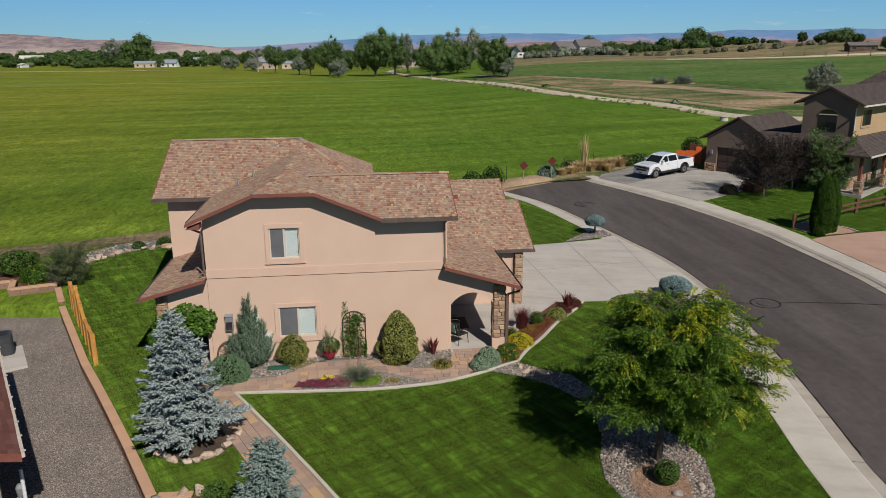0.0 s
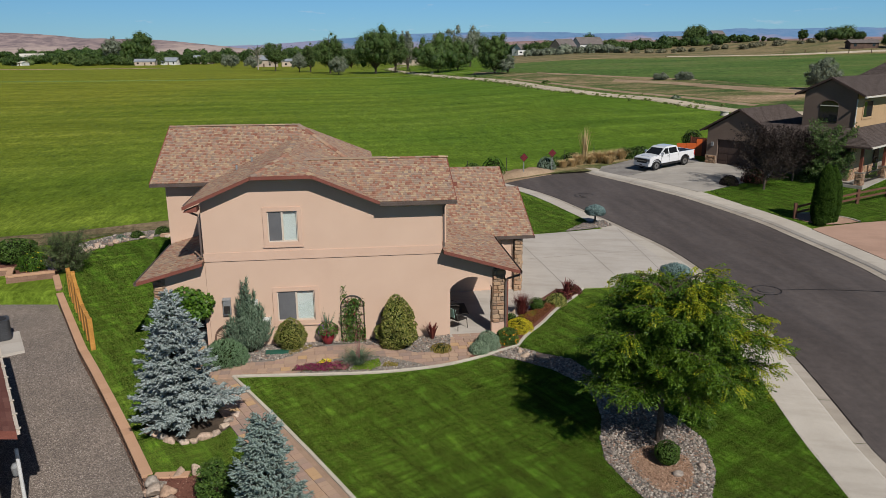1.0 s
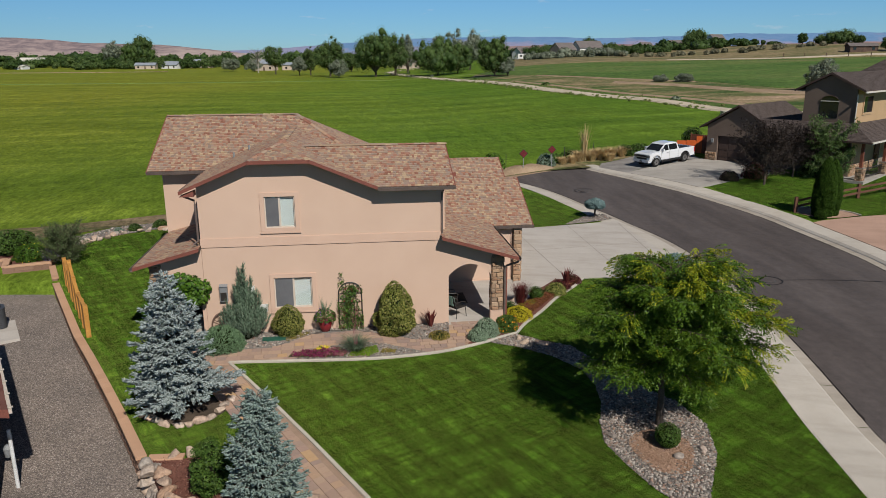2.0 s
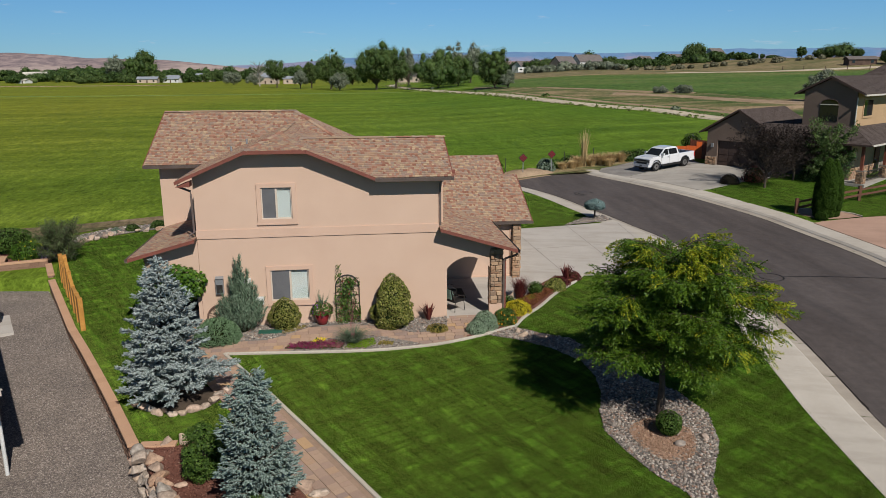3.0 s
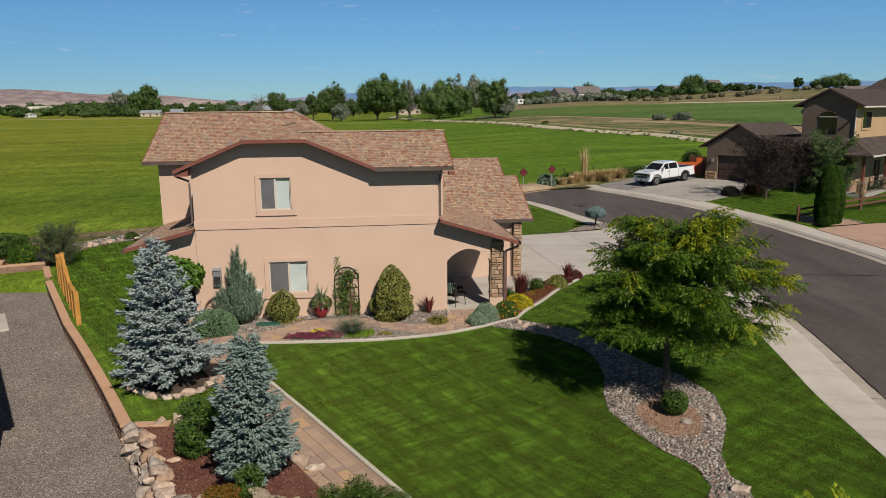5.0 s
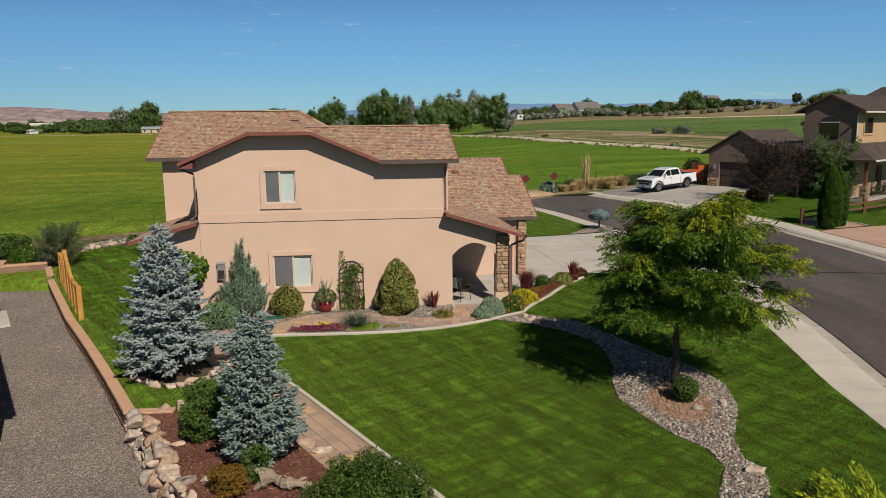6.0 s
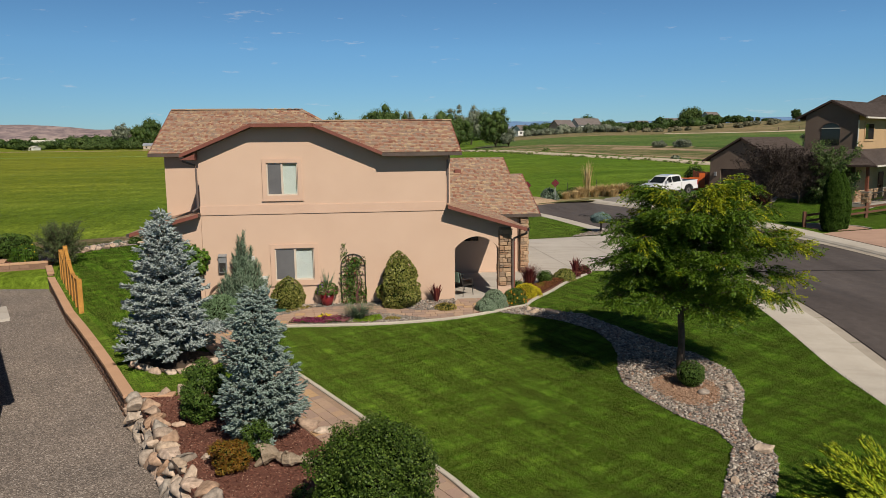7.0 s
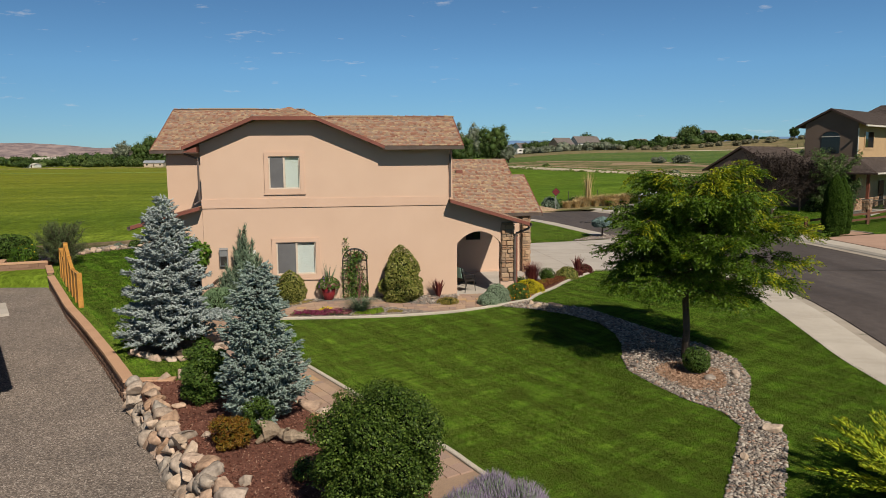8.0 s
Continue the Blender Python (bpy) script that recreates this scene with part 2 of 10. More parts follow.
FIELD, LAWN, ASPHALT, BLADES = ground_material(), lawn_material(), asphalt_material(), blade_material()
CONCRETE = concrete_material("concrete", (0.44, 0.40, 0.355), (0.385, 0.345, 0.30))
PINK_CONCRETE = concrete_material("pink_concrete", (0.42, 0.27, 0.20), (0.36, 0.23, 0.17))
OLD_CONCRETE = concrete_material("old_grey_concrete", (0.36, 0.33, 0.29), (0.29, 0.265, 0.235))
GUTTER_PAN = concrete_material("stained_gutter_concrete", (0.37, 0.325, 0.27), (0.29, 0.25, 0.205))
KERB = concrete_material("kerb_concrete", (0.46, 0.415, 0.355), (0.40, 0.355, 0.30))
STUCCO = mottled("peach_stucco", (0.515, 0.362, 0.272), (0.56, 0.40, 0.304), 0.5, 45, 0.92, 0.22, 0.006, 0.12, low=0.92, high=1.07)
STUCCO_TRIM = mottled("pale_stucco_trim", (0.515, 0.353, 0.265), (0.56, 0.39, 0.295), 0.8, 45, 0.92, 0.15, 0.005, 0.12, low=0.93, high=1.06)
FASCIA = mottled("red_brown_fascia", (0.155, 0.050, 0.034), (0.20, 0.066, 0.046), 1.2, 30, 0.6, 0.1, 0.004, 0.4)
GUTTER = mottled("bronze_gutter", (0.10, 0.075, 0.065), (0.15, 0.115, 0.10), 2.0, 30, 0.45, 0.05, 0.002, 0.5)
SHINGLE_STOPS = [(0.0, (0.215, 0.095, 0.064)), (0.16, (0.29, 0.150, 0.102)), (0.34, (0.345, 0.230, 0.150)), (0.5, (0.225, 0.165, 0.130)),
                 (0.66, (0.41, 0.295, 0.185)), (0.82, (0.265, 0.195, 0.155)), (1.0, (0.32, 0.175, 0.120))]
SHINGLE = varied("tan_red_shingle", SHINGLE_STOPS, 0.9, "island", 60, 0.4, 0.2)
SHINGLE_PIECE = varied("tan_red_shingle_piece", SHINGLE_STOPS, 0.9, "object", 60, 0.4, 0.2)
UNDERLAY = mottled("dark_underlay", (0.08, 0.05, 0.037), (0.11, 0.07, 0.052), 2, 40)
DARK_SHINGLE = varied("dark_brown_shingle", [(0.0, (0.062, 0.047, 0.042)), (0.5, (0.079, 0.061, 0.054)), (1.0, (0.10, 0.08, 0.072))], 0.9, "island", 50, 0.4, 0.2)
STONE_STOPS = [(0.0, (0.27, 0.155, 0.095)), (0.3, (0.40, 0.265, 0.165)), (0.55, (0.22, 0.155, 0.11)), (0.8, (0.45, 0.315, 0.205)), (1.0, (0.32, 0.185, 0.115))]
STONE = varied("ledge_stone", STONE_STOPS, 0.9, "object", 12, 0.6, 0.2, low=0.7, high=1.3)
MORTAR = mottled("mortar", (0.20, 0.165, 0.13), (0.26, 0.22, 0.18), 4, 60)
BARE = mottled("bare_earth", (0.22, 0.15, 0.095), (0.36, 0.265, 0.175), 0.3, 9, 0.95, 0.6, 0.05, 0.1)
HILL_GRASS = patchy("hill_grass", [(0.30, (0.075, 0.090, 0.034)), (0.44, (0.15, 0.135, 0.065)), (0.58, (0.235, 0.18, 0.10)), (0.70, (0.31, 0.225, 0.145))], 0.08, 1.2)
DRY_GRASS = patchy("dry_grass", [(0.37, (0.052, 0.088, 0.024)), (0.46, (0.12, 0.125, 0.05)), (0.54, (0.24, 0.185, 0.10)), (0.66, (0.36, 0.25, 0.165))], 0.11, 1.6)


# ---- geometry helpers ----
class Build:
    """Collects vertices and faces for one mesh."""

    def __init__(self):
        self.v, self.f = [], []

    def add(self, verts, faces):
        k = len(self.v)
        self.v += [tuple(p) for p in verts]
        self.f += [tuple(i + k for i in f) for f in faces]
        return self

    def box(self, x0, y0, z0, x1, y1, z1, m=None):
        p = [(x0, y0, z0), (x1, y0, z0), (x1, y1, z0), (x0, y1, z0), (x0, y0, z1), (x1, y0, z1), (x1, y1, z1), (x0, y1, z1)]
        if m is not None:
            p = [m @ Vector(q) for q in p]
        return self.add(p, [(3, 2, 1, 0), (4, 5, 6, 7), (0, 1, 5, 4), (1, 2, 6, 5), (2, 3, 7, 6), (3, 0, 4, 7)])

    def prism(self, ring, shift):
        """A ring of points, pushed along shift into a solid."""
        n, s = len(ring), Vector(shift)
        ring = [Vector(p) for p in ring]
        faces = [tuple(range(n)), tuple(range(2 * n - 1, n - 1, -1))]
        faces += [(i, i + n, (i + 1) % n + n, (i + 1) % n) for i in range(n)]
        return self.add(ring + [p + s for p in ring], faces)

    def tube(self, points, radii, sides=7):
        """A tapered tube along points."""
        pts = [Vector(p) for p in points]
        rings = []
        for i, p in enumerate(pts):
            d = (pts[min(i + 1, len(pts) - 1)] - pts[max(i - 1, 0)]).normalized()
            a = d.orthogonal().normalized() if abs(d.z) > 0.9 else Vector((-d.y, d.x, 0)).normalized()
            b = d.cross(a)
            rings.append([p + (a * math.cos(2 * math.pi * k / sides) + b * math.sin(2 * math.pi * k / sides)) * radii[i] for k in range(sides)])
        faces = [(i * sides + k, i * sides + (k + 1) % sides, (i + 1) * sides + (k + 1) % sides, (i + 1) * sides + k)
                 for i in range(len(pts) - 1) for k in range(sides)]
        faces += [tuple(range(sides - 1, -1, -1)), tuple((len(pts) - 1) * sides + k for k in range(sides))]
        return self.add([q for r in rings for q in r], faces)

    def beam(self, p, q, width, height, up=(0, 0, 1)):
        """A board from p to q; height along up, hanging down from the line; width sideways, centred."""
        p, q, up = Vector(p), Vector(q), Vector(up)
        s = (q - p).cross(up).normalized() * width / 2
        d = up * -height
        return self.add([p - s, p + s, p + s + d, p - s + d, q - s, q + s, q + s + d, q - s + d],
                        [(0, 1, 2, 3), (7, 6, 5, 4), (0, 4, 5, 1), (1, 5, 6, 2), (2, 6, 7, 3), (3, 7, 4, 0)])

    def mesh(self, name, smooth=False):
        me = bpy.data.meshes.new(name)
        me.from_pydata(self.v, [], self.f)
        if smooth:
            me.polygons.foreach_set("use_smooth", [True] * len(me.polygons))
        me.update()
        return me


def part(name, shape, mat, parent=None, label="", smooth=False):
    """Links a Build, a bmesh or a mesh as one object, under a thing or a part."""
    if isinstance(shape, Build):
        me = shape.mesh(name, smooth)
    elif isinstance(shape, bmesh.types.BMesh):
        me = bpy.data.meshes.new(name)
        shape.to_mesh(me)
        shape.free()
    else:
        me = shape
    if mat is not None and not me.materials:
        me.materials.append(mat)
    ob = new(name, me)
    ob.parent = parent
    if label:
        ob["label"] = label
    return ob


def thing(name, label, category, m=None, group="", kind=""):
    ob = tagged(new(name), label, category, group, kind)
    if m is not None:
        ob.matrix_basis = m
    return ob


def inside(poly, x, y):
    """Which of the points lie inside the polygon."""
    x, y = np.asarray(x, float), np.asarray(y, float)
    hit = np.zeros(x.shape, bool)
    for (xa, ya), (xb, yb) in zip(poly, poly[1:] + poly[:1]):
        if ya != yb:
            hit ^= ((ya > y) != (yb > y)) & (x < (xb - xa) * (y - ya) / (yb - ya) + xa)
    return hit


def smoothed(points, step=0.5):
    """A curve through the points (Catmull-Rom), resampled."""
    p = [Vector(q) for q in points]
    p = [2 * p[0] - p[1]] + p + [2 * p[-1] - p[-2]]
    out = []
    for a, b, c, d in zip(p, p[1:], p[2:], p[3:]):
        n = max(2, int((c - b).length / step))
        for i in range(n):
            t = i / n
            out.append(0.5 * ((2 * b) + (c - a) * t + (2 * a - 5 * b + 4 * c - d) * t * t + (3 * b - a - 3 * c + d) * t ** 3))
    return out + [p[-2]]


def offset(line, d):
    """The line moved sideways, to the left of its way."""
    out = []
    for i, p in enumerate(line):
        w = (line[min(i + 1, len(line) - 1)] - line[max(i - 1, 0)]).normalized()
        k = d[i] if isinstance(d, list) else d
        out.append(p + Vector((-w.y, w.x)) * k)
    return out


# ---- the lie of the land ----
ROAD_NEAR = smoothed([(12.7, -40), (12.72, 0), (12.80, 14), (12.93, 19.1), (13.04, 22.4), (13.13, 25.5), (13.29, 28.3), (13.45, 31.6), (13.42, 35.0), (13.0, 39.3), (12.25, 42.6),
                      (10.85, 46.8), (9.8, 49.5), (8.7, 52.5), (7.0, 56.2), (4.8, 59.6)])
ROAD_FAR = smoothed([(21.4, -40), (21.5, 0), (21.7, 20), (21.76, 34.7), (21.63, 38), (21.2, 41.5), (20.6, 45.4), (19.6, 48.7), (18.3, 52), (16.3, 56.2),
                     (14.5, 60.1), (12.8, 63.2), (11.9, 65.4)])
WIDE_NEAR = offset(ROAD_NEAR, 1.0)
WIDE_FAR = offset(ROAD_FAR, -1.0)
ROAD_BED = [tuple(p) for p in WIDE_NEAR] + [tuple(p) for p in reversed(WIDE_FAR)]
LEDGE = [(-18.05, 32.75), (-14.1, 26.75), (-12.55, 24.6), (-11.35, 22.9), (-9.75, 20.6), (-8.1, 18.15)]
BOULDERS = [(-7.75, 17.95), (-6.85, 16.5), (-5.9, 15.0), (-4.93, 13.55), (-4.1, 12.4), (-3.45, 11.5), (-2.6, 9.5), (-2.0, 5.0)]
GRAVEL_YARD = [(-60, 32.2), (-21.1, 32.9), (-18.15, 32.6)] + LEDGE[1:] + BOULDERS + [(-2.0, -40), (-60, -40)]


def height(x, y):
    """The ground's height; x and y may be arrays."""
    x, y = np.asarray(x, float), np.asarray(y, float)
    h = np.interp(y, [-30, 10, 16, 20, 24, 26.5, 33, 44, 54, 64, 90, 130, 320, 900, 4000], [-.1, 0, .06, .15, .45, .58, .62, .75, 1.1, 1.25, 1.35, 1.6, 2.7, 3.2, 3.2])
    h = h - 0.012 * np.clip(x, -10, 10) * np.clip((25 - y) / 4, 0, 1)
    side = np.clip((-x - 8.2) / 3.5, 0, 1) * np.clip((48 - y) / 6, 0, 1)
    h = h + side * (np.interp(y, [10, 18, 26.7, 34, 45], [0.0, 0.2, 0.41, 0.64, 0.76]) - h)
    u, v = np.clip((x - 14) / 9, 0, 1), np.clip((y - 50) / 12, 0, 1) * np.clip((130 - y) / 40, 0, 1)
    h = h + 0.45 * u * u * (3 - 2 * u) * v * v * (3 - 2 * v)
    dist = np.hypot(x, y)
    t = np.clip((x / np.maximum(y, 20) + 0.1) / 0.3, 0, 1)
    fade = np.clip(1.6 - dist / 900, 0, 1)
    h = h + 8.0 * t * t * (3 - 2 * t) * np.clip((dist - 90) / 340, 0, 1.15) * fade
    s = np.clip((x - 105) / 90, 0, 1)
    return h + 4.5 * s * s * (3 - 2 * s) * np.clip((dist - 360) / 70, 0, 1) * fade


def gravel_height(x, y):
    return np.interp(np.asarray(y, float), [10, 18, 21, 33], [-0.48, -0.42, -0.24, 0.16]) + 0 * np.asarray(x, float)


def ground_height(x, y):
    h = height(x, y)
    h = np.where(inside(ROAD_BED, x, y), h - 0.32, h)
    low = inside(GRAVEL_YARD, x, y) | inside(GRAVEL_YARD, x - 0.75, np.where(y < 33.5, y, y + 99))
    return np.where(low, gravel_height(x, y) - 0.06, h)


def H(x, y):
    return float(height(x, y))


def graded(fine0, fine1, step, lo, hi, growth=1.22):
    mid = list(np.arange(fine0, fine1 + 1e-6, step))
    up, d = [], step
    while (up[-1] if up else mid[-1]) < hi:
        d *= growth
        up.append((up[-1] if up else mid[-1]) + d)
    down, d = [], step
    while (down[-1] if down else mid[0]) > lo:
        d *= growth
        down.append((down[-1] if down else mid[0]) - d)
    return np.array(down[::-1] + mid + up)


def ground_sheet():
    xs, ys = graded(-34, 48, 0.5, -4600, 4600, 1.12), graded(-4, 72, 0.5, -900, 4700, 1.08)
    X, Y = np.meshgrid(xs, ys)
    Z = ground_height(X, Y)
    n, k = X.shape
    verts = np.stack([X.ravel(), Y.ravel(), Z.ravel()], 1)
    a = (np.arange(n - 1)[:, None] * k + np.arange(k - 1)[None, :]).ravel()
    faces = np.stack([a, a + 1, a + 1 + k, a + k], 1)
    me = bpy.data.meshes.new("ground")
    me.from_pydata(verts.tolist(), [], faces.tolist())
    me.polygons.foreach_set("use_smooth", [True] * len(me.polygons))
    ob = part("ground", me, FIELD)
    return tagged(ob, "green irrigated hay field and level ground", "ground", kind="structure")


def draped(name, poly, mat, lift, step=1.0, level=None, thick=0.0):
    """A sheet over the polygon that follows the ground (or level), lift above it; thick gives it sides."""
    bm = bmesh.new()
    f = bm.faces.new([bm.verts.new((x, y, 0)) for x, y in poly])
    bmesh.ops.triangulate(bm, faces=[f])
    xs, ys = [p[0] for p in poly], [p[1] for p in poly]
    for axis, lo, hi in ((0, min(xs), max(xs)), (1, min(ys), max(ys))):
        k = math.ceil(lo / step) * step
        while k < hi:
            co, no = [0, 0, 0], [0, 0, 0]
            co[axis], no[axis] = k, 1
            bmesh.ops.bisect_plane(bm, geom=bm.verts[:] + bm.edges[:] + bm.faces[:], plane_co=co, plane_no=no)
            k += step
    bmesh.ops.remove_doubles(bm, verts=bm.verts, dist=0.001)
    for v in bm.verts:
        v.co.z = float((level or height)(v.co.x, v.co.y)) + lift
    bmesh.ops.recalc_face_normals(bm, faces=bm.faces)
    if sum(f.normal.z for f in bm.faces) < 0:
        bmesh.ops.reverse_faces(bm, faces=bm.faces)
    if thick:
        rim = [e for e in bm.edges if len(e.link_faces) == 1]
        ext = bmesh.ops.extrude_edge_only(bm, edges=rim)["geom"]
        for v in ext:
            if isinstance(v, bmesh.types.BMVert):
                v.co.z -= thick
        bmesh.ops.recalc_face_normals(bm, faces=bm.faces)
    return part(name, bm, mat)


def strip(name, profile, line, mat, parent=None, base=None):
    """A profile of (sideways, height) swept along a ground line; sideways is to the left."""
    b, rows = Build(), []
    sides = [offset(line, s) for s, _ in profile]
    for i in range(len(line)):
        for side, (s, z) in zip(sides, profile):
            h = H(line[i].x, line[i].y) if base is None else float(base(line[i].x, line[i].y))
            rows.append((side[i].x, side[i].y, h + z))
    k = len(profile)
    b.add(rows, [(i * k + j, i * k + j + 1, (i + 1) * k + j + 1, (i + 1) * k + j) for i in range(len(line) - 1) for j in range(k - 1)])
    return part(name, b, mat, parent)


def yard_gravel():
    """Crushed stone: small angular chips of grey, tan and white."""
    m, n, l, b = material("crushed_gravel", (0.2, 0.18, 0.16), 0.95, 0, 0.2)
    v = coords(n, l)
    cell = n.new("ShaderNodeTexVoronoi")
    cell.inputs["Scale"].default_value = 36
    l.new(v, cell.inputs["Vector"])
    sep = n.new("ShaderNodeSeparateColor")
    l.new(cell.outputs["Color"], sep.inputs["Color"])
    c = ramp_of(n, l, sep.outputs[0], [(0.0, (0.092, 0.076, 0.066)), (0.35, (0.152, 0.126, 0.109)), (0.65, (0.215, 0.178, 0.152)), (0.9, (0.29, 0.245, 0.21)), (1.0, (0.44, 0.385, 0.34))])
    big = ramp_of(n, l, noise_of(n, l, v, 0.5, 4), [(0.3, (0.82, 0.82, 0.82)), (0.7, (1.12, 1.1, 1.08))])
    l.new(mix_of(n, l, c, big, 1.0, "MULTIPLY"), b.inputs["Base Color"])
    bump_of(n, l, b, cell.outputs["Distance"], 0.5, 0.025)
    return m


YARD_GRAVEL = yard_gravel()
ground_sheet()
LAWN_EDGE = [(-18.1, 33.2), (-19.4, 36), (-20.4, 39.1), (-19.7, 41.1), (-18.2, 42.3), (-16.9, 43.3), (-12, 44.6), (4, 44), (3.9, 33), (6.5, 33.25), (10.4, 33),
             (11.6, 28.7), (11.35, 24.2), (11.2, 21.4), (10.95, 18.2), (10.7, 5), (10.7, -30), (-1.9, -30), (-1.9, 5)] + BOULDERS[-2::-1] + LEDGE[::-1][:-1]
tagged(draped("lawn", LAWN_EDGE, LAWN, 0.02, 1.0, None, 0.55), "lush mown green lawn around the stucco house", "lawn", kind="structure")
FAR_LAWN = [(4.0, 56.5), (4.8, 55.0), (7.2, 52.0), (9.3, 48.6), (9.1, 46.2), (7.3, 43.95), (2, 43.0), (-3, 47), (-2, 56)]
tagged(draped("lawn", FAR_LAWN, LAWN, 0.025), "mown green lawn behind the driveway", "lawn", kind="structure")
tagged(draped("gravel_yard", GRAVEL_YARD, YARD_GRAVEL, 0.0, 1.0, gravel_height), "grey-brown crushed gravel beside the retaining wall", "gravel", kind="structure")


def road_surface():
    b = Build()
    n = 60
    A = [ROAD_NEAR[round(i * (len(ROAD_NEAR) - 1) / n)] for i in range(n + 1)]
    B = [ROAD_FAR[round(i * (len(ROAD_FAR) - 1) / n)] for i in range(n + 1)]
    k = 9
    rows = []
    for p, q in zip(A, B):
        for j in range(k):
            t = j / (k - 1)
            w = p.lerp(q, t)
            rows.append((w.x, w.y, H(w.x, w.y) - 0.13 + 0.10 * (1 - (2 * t - 1) ** 2)))
    b.add(rows, [(i * k + j, i * k + j + 1, (i + 1) * k + j + 1, (i + 1) * k + j) for i in range(n) for j in range(k - 1)])
    return tagged(part("road", b, ASPHALT, smooth=True), "dark grey asphalt street that ends at two markers", "road", kind="structure")


road_surface()
WALK_W = [2.0 if p.y < 30 else 1.95 if p.y < 40 else 1.95 - min(1, (p.y - 40) / 9) * 0.45 for p in ROAD_NEAR]


TAR = mottled("dark_tar", (0.012, 0.009, 0.008), (0.03, 0.022, 0.019), 4, 30, 0.9, 0.2, 0.01)


def pavement(name, line, side, widths):
    """Gutter, rolled kerb and footway along the road's edge."""
    b, prof = Build(), []
    rows, k = [], 7
    outs = [(0.40, -0.16), (0.42, -0.112), (0.46, -0.06), (0.60, 0.03), (0.75, 0.04), (1.0, 0.045)]
    lines = [offset(line, [side * s] * len(line)) for s, _ in outs] + [offset(line, [side * w for w in widths])] + [offset(line, [side * (w + 0.01) for w in widths])]
    zs = [z for _, z in outs] + [0.03, -0.12]
    k = len(zs)
    for i in range(len(line)):
        for ln, z in zip(lines, zs):
            rows.append((ln[i].x, ln[i].y, H(ln[i].x, ln[i].y) + z))
    b.add(rows, [(i * k + j, i * k + j + 1, (i + 1) * k + j + 1, (i + 1) * k + j)[::side] for i in range(len(line) - 1) for j in range(k - 1)])
    walk_ob = tagged(part(name, b, KERB), "pale concrete footway with gutter and rolled kerb", "pavement", kind="structure")
    run, steps = 0.0, []
    for i in range(len(line)):
        run += (line[i] - line[i - 1]).length if i else 0.0
        steps.append(run)
    count = int(run / 2.4)
    fine = [i * run / (count * 10) for i in range(count * 10 + 1)]
    inner, outer = offset(line, [side * -0.02] * len(line)), offset(line, [side * 0.415] * len(line))
    at = lambda ln, s: Vector((float(np.interp(s, steps, [p.x for p in ln])), float(np.interp(s, steps, [p.y for p in ln])), 0))
    for k in range(count):
        g = Build()
        ss = [fine[k * 10] + 0.012] + fine[k * 10 + 1:k * 10 + 10] + [fine[k * 10 + 10] - 0.012]
        cells = []
        for s in ss:
            for f, z in ((0.0, -0.17), (0.0, -0.128), (0.5, -0.124), (1.0, -0.106)):
                p = at(inner, s).lerp(at(outer, s), f)
                cells.append((p.x, p.y, H(p.x, p.y) + z))
        g.add(cells, [(i * 4 + j, i * 4 + j + 1, i * 4 + j + 5, i * 4 + j + 4)[::side] for i in range(10) for j in range(3)])
        part("gutter_slab", g, GUTTER_PAN, walk_ob)
    seam = Build()
    edge = []
    for i, s in enumerate(fine):
        p, q = at(inner, s), at(outer, s)
        d = (p - q).normalized()
        w = 0.055 + 0.035 * noise.noise(Vector((s * 1.7, side, 3.1))) + 0.012 * noise.noise(Vector((s * 6, side, 7)))
        for o in (-0.006, max(0.008, w)):
            e = p + d * o
            edge.append((e.x, e.y, H(e.x, e.y) - 0.1225))
    seam.add(edge, [(2 * i, 2 * i + 1, 2 * i + 3, 2 * i + 2) for i in range(len(fine) - 1)])
    part("tar_seam", seam, TAR, walk_ob, "dark ragged seam between gutter and asphalt")
    return walk_ob


pavement("pavement_near", ROAD_NEAR, 1, WALK_W)
pavement("pavement_far", ROAD_FAR, -1, [1.95] * len(ROAD_FAR))
DRIVE = [(10.9, 44.9), (7.15, 43.75), (3.0, 42.6), (3.4, 34), (3.6, 33.0), (2.9, 32.5), (-0.6, 32.3), (0.05, 27.55), (0.35, 27.2), (1.95, 27.45), (2.55, 27.8), (4.2, 31.4), (5.3, 33.1),
         (6.6, 33.3), (8.5, 33.5), (9.75, 33.05), (11.9, 33.1), (11.9, 36), (11.4, 40), (10.95, 43)]
tagged(draped("driveway", DRIVE, CONCRETE, 0.05, 1.0, None, 0.15), "pale concrete driveway with sawn joints", "driveway", kind="structure")

# ---- the stucco house ----
house = thing("stucco_house", "two-storey peach stucco house with tan-red shingle roof", "house", pose(0, 27.35, 0.6, 0, 0, 7.5))
house_roof = {}


